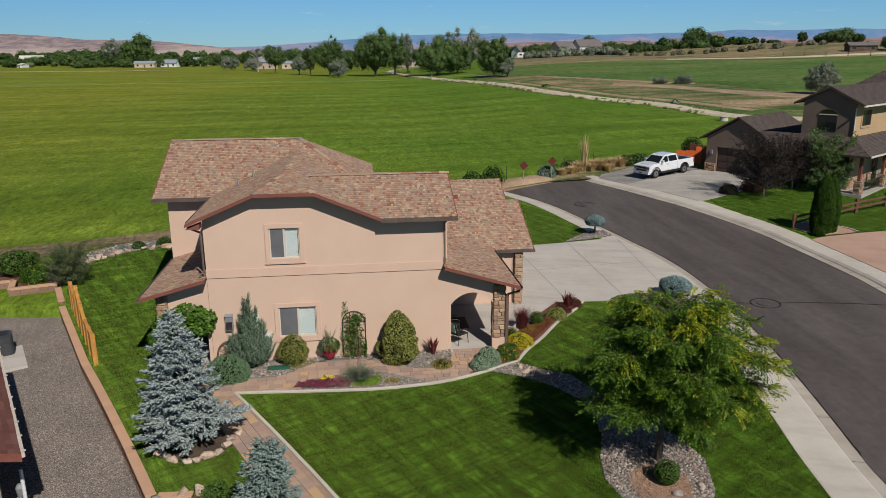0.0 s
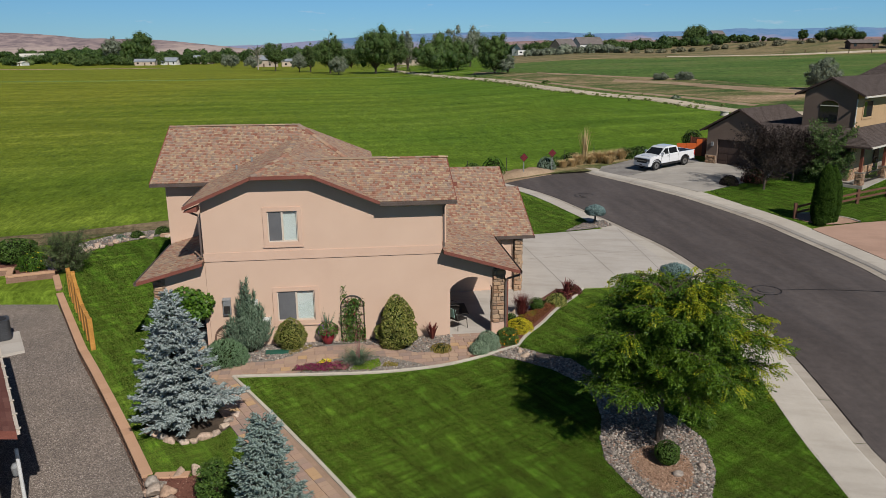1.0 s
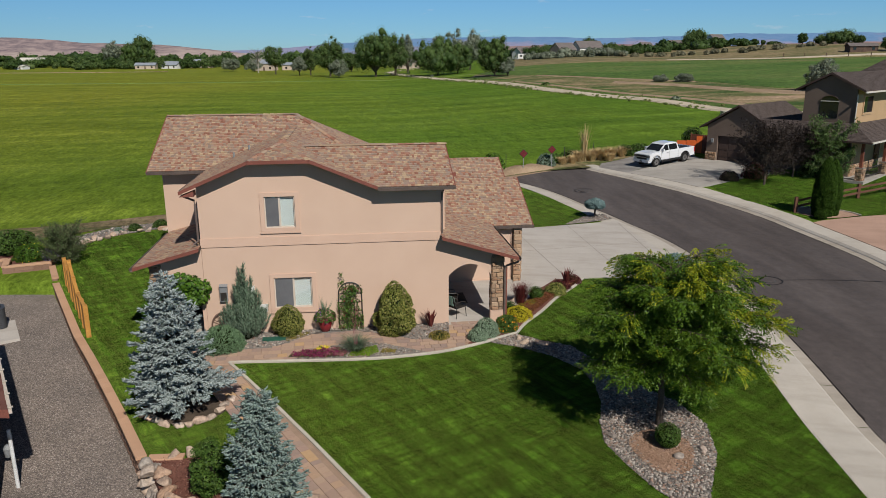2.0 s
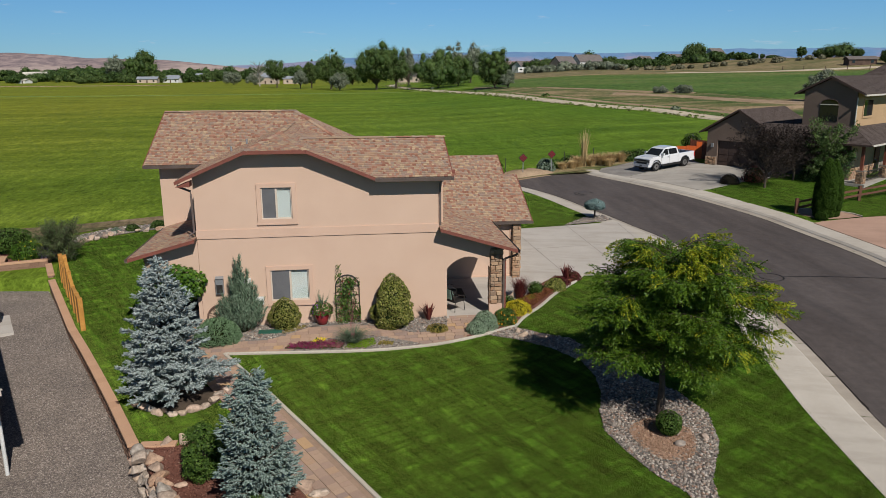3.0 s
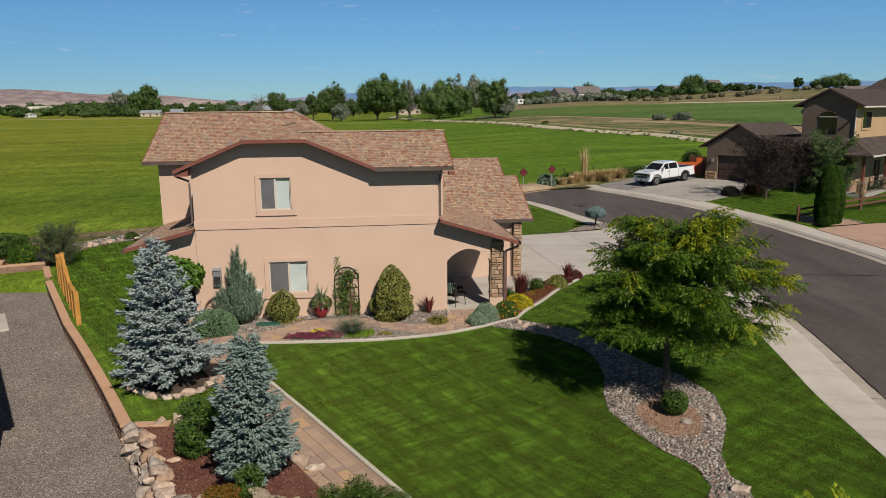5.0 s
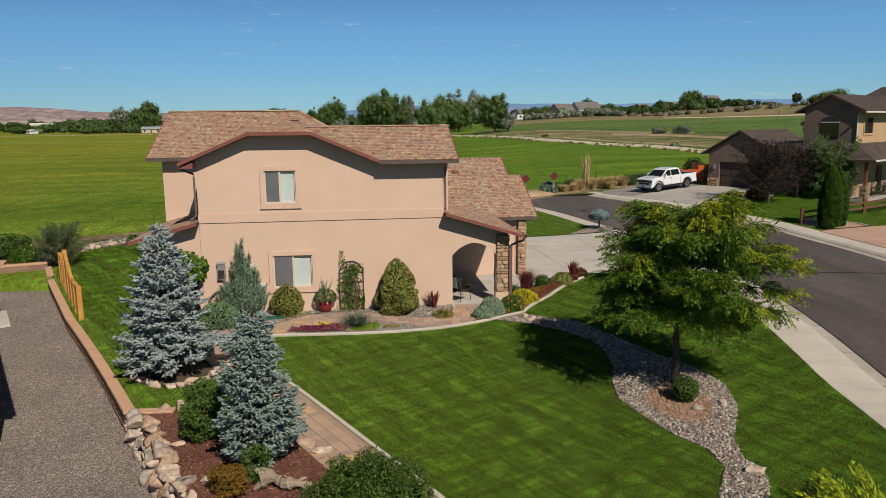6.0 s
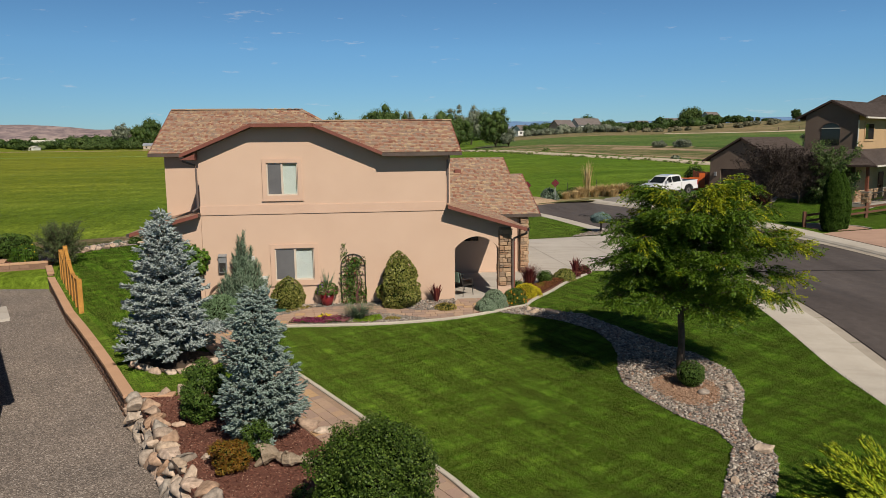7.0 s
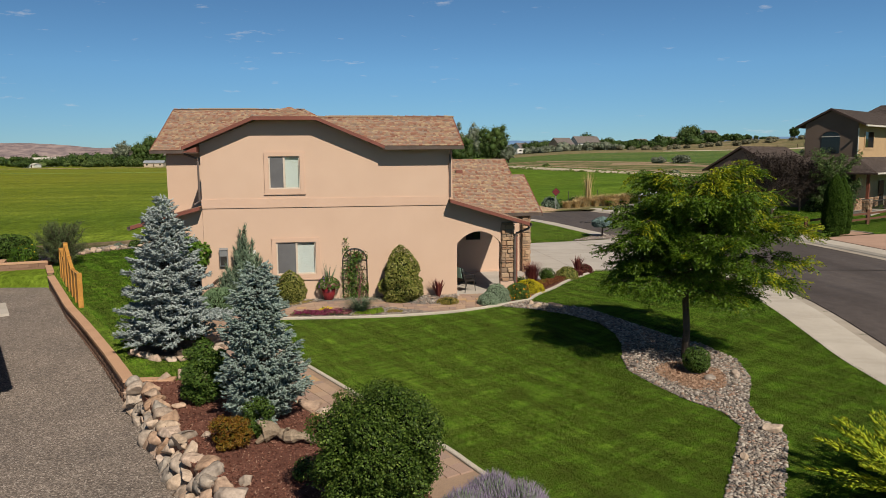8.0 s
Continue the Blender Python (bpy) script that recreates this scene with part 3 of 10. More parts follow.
def shingled(name, ring, plane, mat, eave, parent, thick=0.10, pieces=None, tab=0.105, course=0.14, label="", base=None, rows=True):
    """A roof slope over a convex ring of (u, v); plane gives z; eave is the direction along the courses.
    Lays thin tabs in courses; those inside the stretch 'pieces' (u0, v0, u1, v1) become parts of their own."""
    solid = Build()
    top = [Vector((u, v, plane(u, v))) for u, v in ring]
    solid.prism([p + Vector((0, 0, -thick)) for p in top], (0, 0, thick))
    slope = part(name, solid, base or UNDERLAY, parent, label)
    if not rows:
        return slope
    e = Vector(eave).normalized()
    o = top[0]
    nrm = (top[1] - top[0]).cross(top[2] - top[0]).normalized()
    if nrm.z < 0:
        nrm = -nrm
    e3 = Vector((e.x, e.y, plane(o.x + e.x, o.y + e.y) - plane(o.x, o.y))).normalized()
    g3 = nrm.cross(e3)
    if g3.z < 0:
        g3 = -g3
    local = [((p - o).dot(e3), (p - o).dot(g3)) for p in top]
    lo, hi = min(s for _, s in local), max(s for _, s in local)
    rng = random.Random(len(bpy.data.objects))
    rest, single, shared = Build(), 0, None
    s, row = lo, 0
    while s < hi - 0.02:
        mid = min(s + course / 2, hi - 0.01)
        cuts = []
        for (xa, ya), (xb, yb) in zip(local, local[1:] + local[:1]):
            if (ya > mid) != (yb > mid):
                cuts.append(xa + (xb - xa) * (mid - ya) / (yb - ya))
        if len(cuts) >= 2:
            a, b = min(cuts), max(cuts)
            x = a - rng.random() * tab
            while x < b:
                w = tab * rng.uniform(0.6, 1.45)
                x0, x1 = max(x, a), min(x + w, b)
                if x1 - x0 > 0.03:
                    drop = rng.uniform(0.0, 0.02)
                    t0, t1 = 0.020 + rng.uniform(0, 0.008), 0.004
                    y0, y1 = s - drop, min(s + course * 1.08, hi)
                    c = o + e3 * x0 + g3 * y0
                    if pieces and single < 300 and pieces[0] < c.x < pieces[2] and pieces[1] < c.y < pieces[3]:
                        if shared is None:
                            shared = Build().add([(0, 0, 0), (1, 0, 0), (1, 1, 0), (0, 1, 0), (0, 0, 0.024), (1, 0, 0.024), (1, 1, 0.005), (0, 1, 0.005)],
                                                 [(4, 5, 6, 7), (0, 1, 5, 4), (1, 2, 6, 5), (3, 0, 4, 7)]).mesh("shingle")
                            shared.materials.append(SHINGLE_PIECE)
                        ob = new("shingle", shared)
                        ob.parent = slope
                        ob.matrix_local = Matrix.Translation(c) @ Matrix((e3, g3, nrm)).transposed().to_4x4() @ Matrix.Diagonal((x1 - x0, y1 - y0, 1, 1))
                        single += 1
                    else:
                        q = [c, o + e3 * x1 + g3 * y0, o + e3 * x1 + g3 * y1, o + e3 * x0 + g3 * y1]
                        rest.add([q[0], q[1], q[2], q[3], q[0] + nrm * t0, q[1] + nrm * t0, q[2] + nrm * t1, q[3] + nrm * t1],
                                 [(4, 5, 6, 7), (0, 1, 5, 4), (1, 2, 6, 5), (3, 0, 4, 7)])
                x += w
        s += course
        row += 1
    if rest.v:
        tagged(part("shingles", rest, mat, slope), kind="stuff")
    return slope


EAVE, K1 = 5.60, 0.444
def z_main(u, v): return 5.60 + K1 * (v - 4.79)
def z_main_back(u, v): return 7.56 - K1 * (v - 9.2)
def z_hip(u, v): return 5.60 + 0.56 * (-2.3 - u)
def z_gl(u, v): return 7.1 + 0.4236 * (u + 5.85)
def z_gr(u, v): return 7.1 - 0.4236 * (u + 5.85)
def z_fr(u, v): return 5.62 + 0.403 * (v + 0.5)
def z_frb(u, v): return 6.81 - 0.403 * (v - 2.45)
def z_clip(u, v): return 6.645 + 0.2045 * (v + 0.5)
def z_porch(u, v): return 3.66 - 0.305 * u
def z_patio(u, v): return 3.56 + 0.27 * (u + 8.75)
def z_gar(u, v): return 2.73 + 0.455 * (v - 5.04)


shingled("main_roof_slope", [(-11.78, 4.79), (-2.3, 4.79), (-5.8, 9.2), (-11.78, 9.2)], z_main, SHINGLE, (1, 0, 0), house)
shingled("main_roof_back", [(-2.3, 13.6), (-11.78, 13.6), (-11.78, 9.2), (-5.8, 9.2)], z_main_back, SHINGLE, (1, 0, 0), house, rows=False)
shingled("hip_slope", [(-2.3, 4.79), (-2.3, 13.6), (-5.8, 9.2)], z_hip, SHINGLE, (0, 1, 0), house)
shingled("gable_slope", [(-9.32, -0.5), (-6.92, -0.5), (-5.85, 1.75), (-5.85, 8.17), (-9.32, 4.86)], z_gl, SHINGLE, (0, 1, 0), house)
shingled("gable_slope", [(-4.78, -0.5), (-2.356, -0.5), (-5.165, 2.45), (-5.85, 2.45), (-5.85, 1.75)], z_gr, SHINGLE, (0, 1, 0), house)
shingled("gable_slope", [(-5.85, 2.45), (-5.165, 2.45), (-2.6, 5.2), (-5.85, 8.17)], z_gr, SHINGLE, (0, 1, 0), house)
shingled("front_slope", [(-2.356, -0.5), (0.47, -0.5), (0.47, 2.45), (-5.165, 2.45)], z_fr, SHINGLE, (1, 0, 0), house, pieces=(-2.4, -0.6, 0.47, 1.2))
shingled("front_slope_back", [(-5.165, 2.45), (0.47, 2.45), (0.47, 5.2), (-2.6, 5.2)], z_frb, SHINGLE, (1, 0, 0), house, rows=False)
shingled("clipped_gable_slope", [(-6.92, -0.5), (-4.78, -0.5), (-5.85, 1.75)], z_clip, SHINGLE, (1, 0, 0), house, pieces=(-7, -0.6, -4.7, 1.8))
shingled("porch_roof", [(0.0, -0.5), (2.93, -0.5), (2.93, 5.35), (0.0, 5.35)], z_porch, SHINGLE, (0, 1, 0), house, pieces=(0.6, -0.6, 3, 1.6))
shingled("patio_roof", [(-8.85, -0.5), (-11.2, -0.5), (-11.2, 5.2), (-8.85, 5.2)], z_patio, SHINGLE, (0, 1, 0), house, pieces=(-11.3, -0.6, -8.8, 2))
shingled("garage_roof", [(0.0, 5.04), (4.85, 5.04), (4.85, 8.63), (0.0, 8.63)], z_gar, SHINGLE, (1, 0, 0), house, pieces=(3, 5, 4.9, 6.5))
shingled("garage_roof", [(0.0, 8.63), (4.24, 8.63), (4.24, 10.34), (0.0, 10.34)], z_gar, SHINGLE, (1, 0, 0), house)
shingled("garage_roof_back", [(0.0, 10.34), (4.24, 10.34), (4.24, 15.0), (0.0, 15.0)], lambda u, v: 5.14 - 0.455 * (v - 10.34), SHINGLE, (1, 0, 0), house, rows=False)
shingled("garage_roof_back", [(4.24, 8.63), (4.85, 8.63), (4.85, 12.2), (4.24, 12.2)], lambda u, v: 4.36 - 0.455 * (v - 8.63), SHINGLE, (1, 0, 0), house, rows=False)


def panel(b, u0, u1, z0, z1, v0, v1, holes=()):
    """A wall slab in the u-z plane from v0 (outside) to v1, with rectangular holes."""
    us = sorted({u0, u1, *[h[0] for h in holes], *[h[1] for h in holes]})
    zs = sorted({z0, z1, *[h[2] for h in holes], *[h[3] for h in holes]})
    for a, c in zip(us, us[1:]):
        for p, q in zip(zs, zs[1:]):
            if not any(h[0] <= a and c <= h[1] and h[2] <= p and q <= h[3] for h in holes):
                b.box(a, v0, p, c, v1, q)
    return b


WIN = {"upper": (-6.49, -5.39, 4.11, 5.28), "lower": (-6.32, -4.91, 0.99, 2.18)}
w = panel(Build(), -8.85, 0.0, -0.5, 5.30, 0.0, 0.2, [WIN["upper"], WIN["lower"]])
w.prism([(-8.85, 0, 5.30), (0.0, 0, 5.30), (0.0, 0, 5.62), (-2.5, 0, 5.62), (-4.9, 0, 6.58), (-6.82, 0, 6.58), (-8.85, 0, 5.72)], (0, 0.2, 0))
wb = bmesh.new()
wb.from_mesh(w.mesh("front_wall"))
bmesh.ops.remove_doubles(wb, verts=wb.verts, dist=0.0005)
seen = {}
for f in wb.faces:
    seen.setdefault(tuple(sorted(v.index for v in f.verts)), []).append(f)
bmesh.ops.delete(wb, geom=[f for fs in seen.values() if len(fs) > 1 for f in fs], context="FACES")
part("front_wall", wb, STUCCO, house)
b = Build().box(-8.85, 0.2, -0.5, -8.65, 5.2, 5.6).box(-0.2, 0.2, -0.5, 0.0, 5.2, 5.5)
part("side_wall", b, STUCCO, house)
b = Build().box(-11.28, 5.2, -0.5, -2.9, 5.4, 5.55).box(-11.28, 5.4, -0.5, -11.08, 13.1, 5.55)
b.prism([(-11.28, 5.2, 5.55), (-11.28, 13.1, 5.55), (-11.28, 9.2, 7.2)], (0.2, 0, 0))
b.box(-11.28, 12.9, -0.5, -2.9, 13.1, 5.55).box(-3.1, 5.4, -0.5, -2.9, 12.9, 5.5)
part("rear_wall", b, STUCCO, house)
b = Build().box(0.0, 5.3, -0.5, 4.25, 5.5, 2.75).box(4.05, 5.5, -0.5, 4.25, 14.5, 2.6).box(0, 14.3, -0.5, 4.05, 14.5, 2.6)
b.prism([(4.05, 5.5, 2.6), (4.05, 14.4, 2.6), (4.05, 10.3, 4.7)], (0.2, 0, 0))
part("garage_wall", b, STUCCO, house)
part("chase", Build().box(0.0, 1.0, 3.2, 0.28, 2.6, 6.0), STUCCO_TRIM, house)
part("band", Build().box(-8.87, -0.035, 3.45, 0.02, -0.001, 3.77), STUCCO_TRIM, house, "raised stucco band")

# ---- house details ----
FRAME_WHITE = mottled("tan_vinyl_frame", (0.50, 0.42, 0.34), (0.56, 0.48, 0.40), 3, 60, 0.5, 0.05, 0.001, 0.4)
BLIND = mottled("white_blind", (0.44, 0.50, 0.48), (0.49, 0.55, 0.53), 1.0, 20, 0.7, 0.0, low=0.97, high=1.03)
SCREEN_MAT = mottled("grey_insect_screen", (0.10, 0.10, 0.105), (0.13, 0.13, 0.135), 1.5, 200, 0.7, 0.0)
GLASS, _n, _l, _b = material("window_glass", (0.9, 0.95, 0.95), 0.02, 0, 0.5)
_clear, _gloss, _mix = _n.new("ShaderNodeBsdfTransparent"), _n.new("ShaderNodeBsdfGlossy"), _n.new("ShaderNodeMixShader")
_gloss.inputs["Roughness"].default_value, _mix.inputs["Fac"].default_value = 0.02, 0.10
_l.new(_clear.outputs["BSDF"], _mix.inputs[1]), _l.new(_gloss.outputs["BSDF"], _mix.inputs[2])
_l.new(_mix.outputs["Shader"], _n["Material Output"].inputs["Surface"])
DARK_GLASS, _n, _l, _b = material("dark_window_glass", (0.012, 0.014, 0.016), 0.04, 0, 0.6)
IRON = mottled("black_iron", (0.02, 0.017, 0.015), (0.035, 0.03, 0.027), 3, 40, 0.55, 0.1, 0.002, 0.4)
GREY_METAL = mottled("grey_metal", (0.17, 0.175, 0.18), (0.24, 0.245, 0.25), 3, 40, 0.45, 0.05, 0.001, 0.5)
WHITE_METAL = mottled("white_enamel", (0.55, 0.55, 0.53), (0.65, 0.65, 0.63), 2, 40, 0.5, 0.03, 0.001, 0.5)
CURBING = mottled("white_curbing", (0.40, 0.355, 0.295), (0.49, 0.44, 0.37), 0.9, 30, 0.9, 0.3, 0.006)


def boards(name, lines, width, drop, mat, label=""):
    for p, q in lines:
        part(name, Build().beam(p, q, width, drop), mat, house, label)


def on(plane, u, v, up=0.0):
    return (u, v, plane(u, v) + up)


boards("fascia_board", [(on(z_gl, -9.36, -0.52, 0.02), on(z_gl, -6.92, -0.52, 0.02)), (on(z_clip, -6.94, -0.52, 0.02), on(z_clip, -4.76, -0.52, 0.02)),
                        (on(z_gr, -4.78, -0.52, 0.02), on(z_gr, -2.34, -0.52, 0.02)), (on(z_porch, 0.0, -0.52, 0.015), on(z_porch, 2.95, -0.52, 0.015)),
                        (on(z_patio, -8.85, -0.52, 0.015), on(z_patio, -11.2, -0.52, 0.015)), (on(z_main, -11.8, 4.75, 0.0), on(z_main, -11.8, 9.2, 0.0)),
                        (on(z_fr, 0.49, -0.5, 0.0), on(z_fr, 0.49, 2.45, 0.0)), (on(z_gar, 4.87, 5.0, 0.0), on(z_gar, 4.87, 8.63, 0.0)),
                        (on(z_gar, 4.26, 8.63, 0.0), on(z_gar, 4.26, 10.34, 0.0))], 0.045, 0.125, FASCIA, "red-brown painted fascia board")
part("eave_return", Build().prism([(-9.34, -0.5, 5.43), (-8.86, -0.5, 5.43), (-8.86, -0.5, 5.63), (-9.34, -0.5, 5.43 + 0.01)], (0, 0.49, 0)), FASCIA, house)


def gutter(p, q, side):
    """A box gutter from p to q with a lip; side: outward."""
    p, q, s = Vector(p), Vector(q), Vector(side)
    prof = [(0.0, 0.0), (0.0, -0.12), (0.10, -0.12), (0.125, 0.0), (0.11, 0.0), (0.09, -0.10), (0.015, -0.10), (0.015, 0.0)]
    b, k = Build(), len(prof)
    rows = [e + s * a + Vector((0, 0, z)) for e in (p, q) for a, z in prof]
    b.add(rows, [(j, (j + 1) % k, k + (j + 1) % k, k + j) for j in range(k)] + [tuple(range(k - 1, -1, -1)), tuple(range(k, 2 * k))])
    return part("gutter", b, GUTTER, house, "bronze metal gutter")


gutter((-2.36, -0.5, 5.60), (0.50, -0.5, 5.60), (0, -1, 0))
gutter((-11.8, 4.79, 5.58), (-9.3, 4.79, 5.58), (0, -1, 0))
gutter((3.0, 5.04, 2.72), (4.9, 5.04, 2.72), (0, -1, 0))
gutter((2.93, -0.5, 2.74), (2.93, 5.0, 2.74), (1, 0, 0))
gutter((-11.2, -0.5, 2.88), (-11.2, 5.1, 2.88), (-1, 0, 0))
gutter((-9.32, 0.0, 5.60), (-9.32, 4.7, 5.60), (-1, 0, 0))
part("downspout", Build().tube([(-9.40, 0.12, 5.5), (-9.40, 0.10, 5.38), (-8.93, -0.05, 5.22), (-8.92, -0.06, 5.1), (-8.92, -0.06, 3.72), (-9.1, -0.1, 3.6)], [0.04] * 6, 6), GUTTER, house, "bronze downspout")
part("downspout", Build().tube([(0.05, -0.5, 5.5), (0.05, -0.45, 5.42), (0.05, -0.06, 5.3), (0.05, -0.06, 3.72)], [0.04] * 4, 6), GUTTER, house, "bronze downspout")
part("downspout", Build().tube([(2.98, -0.35, 2.64), (2.95, -0.34, 2.54), (2.55, -0.10, 2.34), (2.5, -0.07, 2.2), (2.5, -0.07, 0.1), (2.54, -0.2, 0.02)], [0.045] * 6, 6), GUTTER, house, "bronze downspout")

# ridge and hip caps
for a, c in [((-5.8, 9.2, 7.56), (-2.3, 4.79, 5.6)), ((-5.85, 1.75, 7.1), (-5.85, 8.1, 7.1)), ((-6.92, -0.5, 6.645), (-5.85, 1.75, 7.1)), ((-4.78, -0.5, 6.645), (-5.85, 1.75, 7.1)),
             ((-11.78, 9.2, 7.56), (-5.8, 9.2, 7.56)), ((-5.16, 2.45, 6.81), (0.47, 2.45, 6.81))]:
    a, c = Vector(a), Vector(c)
    n = max(2, int((c - a).length / 0.3))
    d = (c - a).normalized()
    s = d.cross(Vector((0, 0, 1))).normalized() * 0.13
    for i in range(n):
        p, q = a.lerp(c, i / n), a.lerp(c, (i + 1.25) / n)
        lift, low = Vector((0, 0, 0.055)), Vector((0, 0, 0.0))
        part("ridge_cap", Build().add([p - s + low, p + lift, p + s + low, q - s + low, q + lift * 0.6, q + s + low], [(0, 1, 4, 3), (1, 2, 5, 4), (0, 2, 1), (3, 4, 5)]), SHINGLE_PIECE, house)
part("ridge_vent", Build().box(-10.6, 9.08, 7.55, -8.0, 9.32, 7.61), SHINGLE, house, "dark ridge vent strip")
part("ridge_vent", Build().box(-4.4, 2.33, 6.80, -1.9, 2.57, 6.86), SHINGLE, house, "dark ridge vent strip")
for u, v, f in ((-7.6, 5.9, z_gl), (-8.15, 5.2, z_gl)):
    part("vent_pipe", Build().tube([(u, v - 0.6, f(u, 0) - 0.05), (u, v - 0.6, f(u, 0) + 0.22)], [0.045, 0.045], 8), GREY_METAL, house)
part("roof_vent", Build().box(1.52, 8.75, z_gar(0, 8.75), 1.84, 9.0, z_gar(0, 9.0) + 0.07), FASCIA, house, "red-brown roof vent")


def window(name, u0, u1, z0, z1, mull):
    """A sliding window with a stucco surround, frame, two panes, a blind and an insect screen."""
    w = tagged(new(name), "sliding window with pale blind and grey insect screen")
    w.parent = house
    t = 0.155
    sur = Build().box(u0 - t, -0.045, z0 - t, u0, 0.0, z1 + t).box(u1, -0.045, z0 - t, u1 + t, 0.0, z1 + t)
    sur.box(u0, -0.045, z1, u1, 0.0, z1 + t).box(u0, -0.045, z0 - t, u1, 0.0, z0)
    part("surround", sur, STUCCO_TRIM, w, "raised stucco surround")
    part("sill", Build().box(u0 - t - 0.03, -0.058, z0 - t - 0.045, u1 + t + 0.03, 0.0, z0 - t - 0.001), STUCCO_TRIM, w)
    fr = Build().box(u0, 0.01, z0, u0 + 0.045, 0.09, z1).box(u1 - 0.045, 0.01, z0, u1, 0.09, z1).box(u0 + 0.045, 0.01, z1 - 0.045, u1 - 0.045, 0.09, z1)
    fr.box(u0 + 0.045, 0.01, z0, u1 - 0.045, 0.09, z0 + 0.05).box(mull - 0.035, 0.005, z0 + 0.05, mull + 0.035, 0.085, z1 - 0.045)
    part("frame", fr, FRAME_WHITE, w, "tan vinyl frame")
    part("insect_screen", Build().box(u0 + 0.045, 0.02, z0 + 0.05, mull - 0.035, 0.024, z1 - 0.045), SCREEN_MAT, w, "grey insect screen")
    pane = part("pane", Build().box(mull + 0.035, 0.05, z0 + 0.05, u1 - 0.045, 0.056, z1 - 0.045), GLASS, w, "clear glass pane")
    pane.visible_shadow = False
    part("blind", Build().box(mull, 0.085, z0 + 0.05, u1 - 0.04, 0.089, z1 - 0.045), BLIND, w, "pale closed blind")
    part("reveal", Build().box(u0, 0.13, z0, u1, 0.15, z1), SCREEN_MAT, w)


window("window", *WIN["upper"], -5.95)
window("window", *WIN["lower"], -5.60)


def arched(u0, u1, foot, top, a0, a1, spring, crown, v0, v1):
    """A wall panel with an arched opening; top gives its upper edge."""
    arc = [(a0 + (a1 - a0) * i / 14, spring + (crown - spring) * math.sin(math.pi * i / 14) ** 0.8) for i in range(15)]
    ring = [(u0, foot), (a0, foot)] + arc + [(a1, foot), (u1, foot), (u1, top(u1)), (u0, top(u0))]
    return Build().prism([(u, v0, z) for u, z in ring], (0, v1 - v0, 0))


part("porch_arch", arched(0.0, 2.42, -0.4, lambda u: z_porch(u, 0) - 0.10, 0.30, 1.97, 1.98, 2.44, 0.0, 0.3), STUCCO, house, "peach stucco arch of the porch")
part("patio_arch", arched(-10.72, -8.86, -0.4, lambda u: z_patio(u, 0) - 0.10, -10.32, -9.0, 1.75, 2.25, 0.0, 0.3), STUCCO, house, "peach stucco arch of the patio")
part("plinth", Build().box(1.95, -0.06, -0.3, 2.46, 0.0, 0.52).box(2.42, 0.0, -0.3, 2.48, 0.36, 0.52), STUCCO_TRIM, house)
part("base_trim", Build().box(0.0, 5.27, 0.0, 3.9, 5.299, 0.14), STUCCO_TRIM, house)
part("porch_window", Build().box(1.45, 5.26, 1.54, 2.10, 5.299, 1.90), DARK_GLASS, house, "small dark window in the porch wall")
part("corner_trim", Build().box(3.42, 5.255, 0.1, 3.5, 5.299, 2.6).box(3.9, 5.255, 0.1, 3.96, 5.299, 2.6), STUCCO_TRIM, house)

_stone = Build().add([(-.5, 0, -.5), (.5, 0, -.5), (.5, 0, .5), (-.5, 0, .5), (-.5, -.6, -.5), (.5, -.6, -.5), (.5, -.6, .5), (-.5, -.6, .5),
                      (-.4, -1, -.36), (.42, -1, -.38), (.38, -1, .40), (-.42, -1, .36)],
                     [(0, 4, 5, 1)[::-1], (1, 5, 6, 2)[::-1], (2, 6, 7, 3)[::-1], (3, 7, 4, 0)[::-1], (4, 8, 9, 5)[::-1], (5, 9, 10, 6)[::-1], (6, 10, 11, 7)[::-1], (7, 11, 8, 4)[::-1], (8, 11, 10, 9)[::-1]]).mesh("stone")
_stone.materials.append(STONE)


def stone_face(parent, m, width, z0, z1, rng, depth=0.05):
    """Ashlar stones on a face; m puts the face's left foot and turns it, its outside towards -y."""
    z = z0
    while z < z1 - 0.04:
        h = min(rng.choice((0.07, 0.10, 0.14, 0.19)), z1 - z)
        x = 0.0
        while x < width - 0.03:
            w = min(rng.uniform(0.10, 0.34), width - x)
            if width - x - w < 0.07:
                w = width - x
            ob = new("stone", _stone)
            ob.parent = parent
            ob.matrix_local = m @ pose(x + w / 2, 0, z + h / 2, 0, rng.uniform(-5, 5), 0) @ Matrix.Diagonal((w - 0.016, depth * rng.uniform(0.6, 1.6), h - 0.016, 1))
            x += w
        z += h


rng = random.Random(5)
col = part("stone_column", Build().box(1.99, -0.02, 0.52, 2.44, 0.32, z_porch(2.44, 0) - 0.14), MORTAR, house, "tan ledge-stone column")
stone_face(col, pose(1.99, -0.02, 0), 0.45, 0.52, 2.75, rng)
stone_face(col, pose(2.44, -0.02, 0, 0, 0, 90), 0.34, 0.52, 2.72, rng)
stone_face(col, pose(1.99, 0.32, 0, 0, 0, -90), 0.34, 0.52, 2.72, rng, 0.03)
col = part("stone_column", Build().box(3.98, 5.10, -0.1, 4.33, 5.50, 2.62), MORTAR, house, "tan ledge-stone garage corner")
stone_face(col, pose(3.98, 5.10, 0), 0.35, 0.0, 2.6, rng)
stone_face(col, pose(4.33, 5.10, 0, 0, 0, 90), 0.40, 0.0, 2.6, rng)
col = part("stone_column", Build().box(-10.74, -0.02, -0.3, -10.34, 0.32, 2.85), MORTAR, house, "tan ledge-stone patio column")
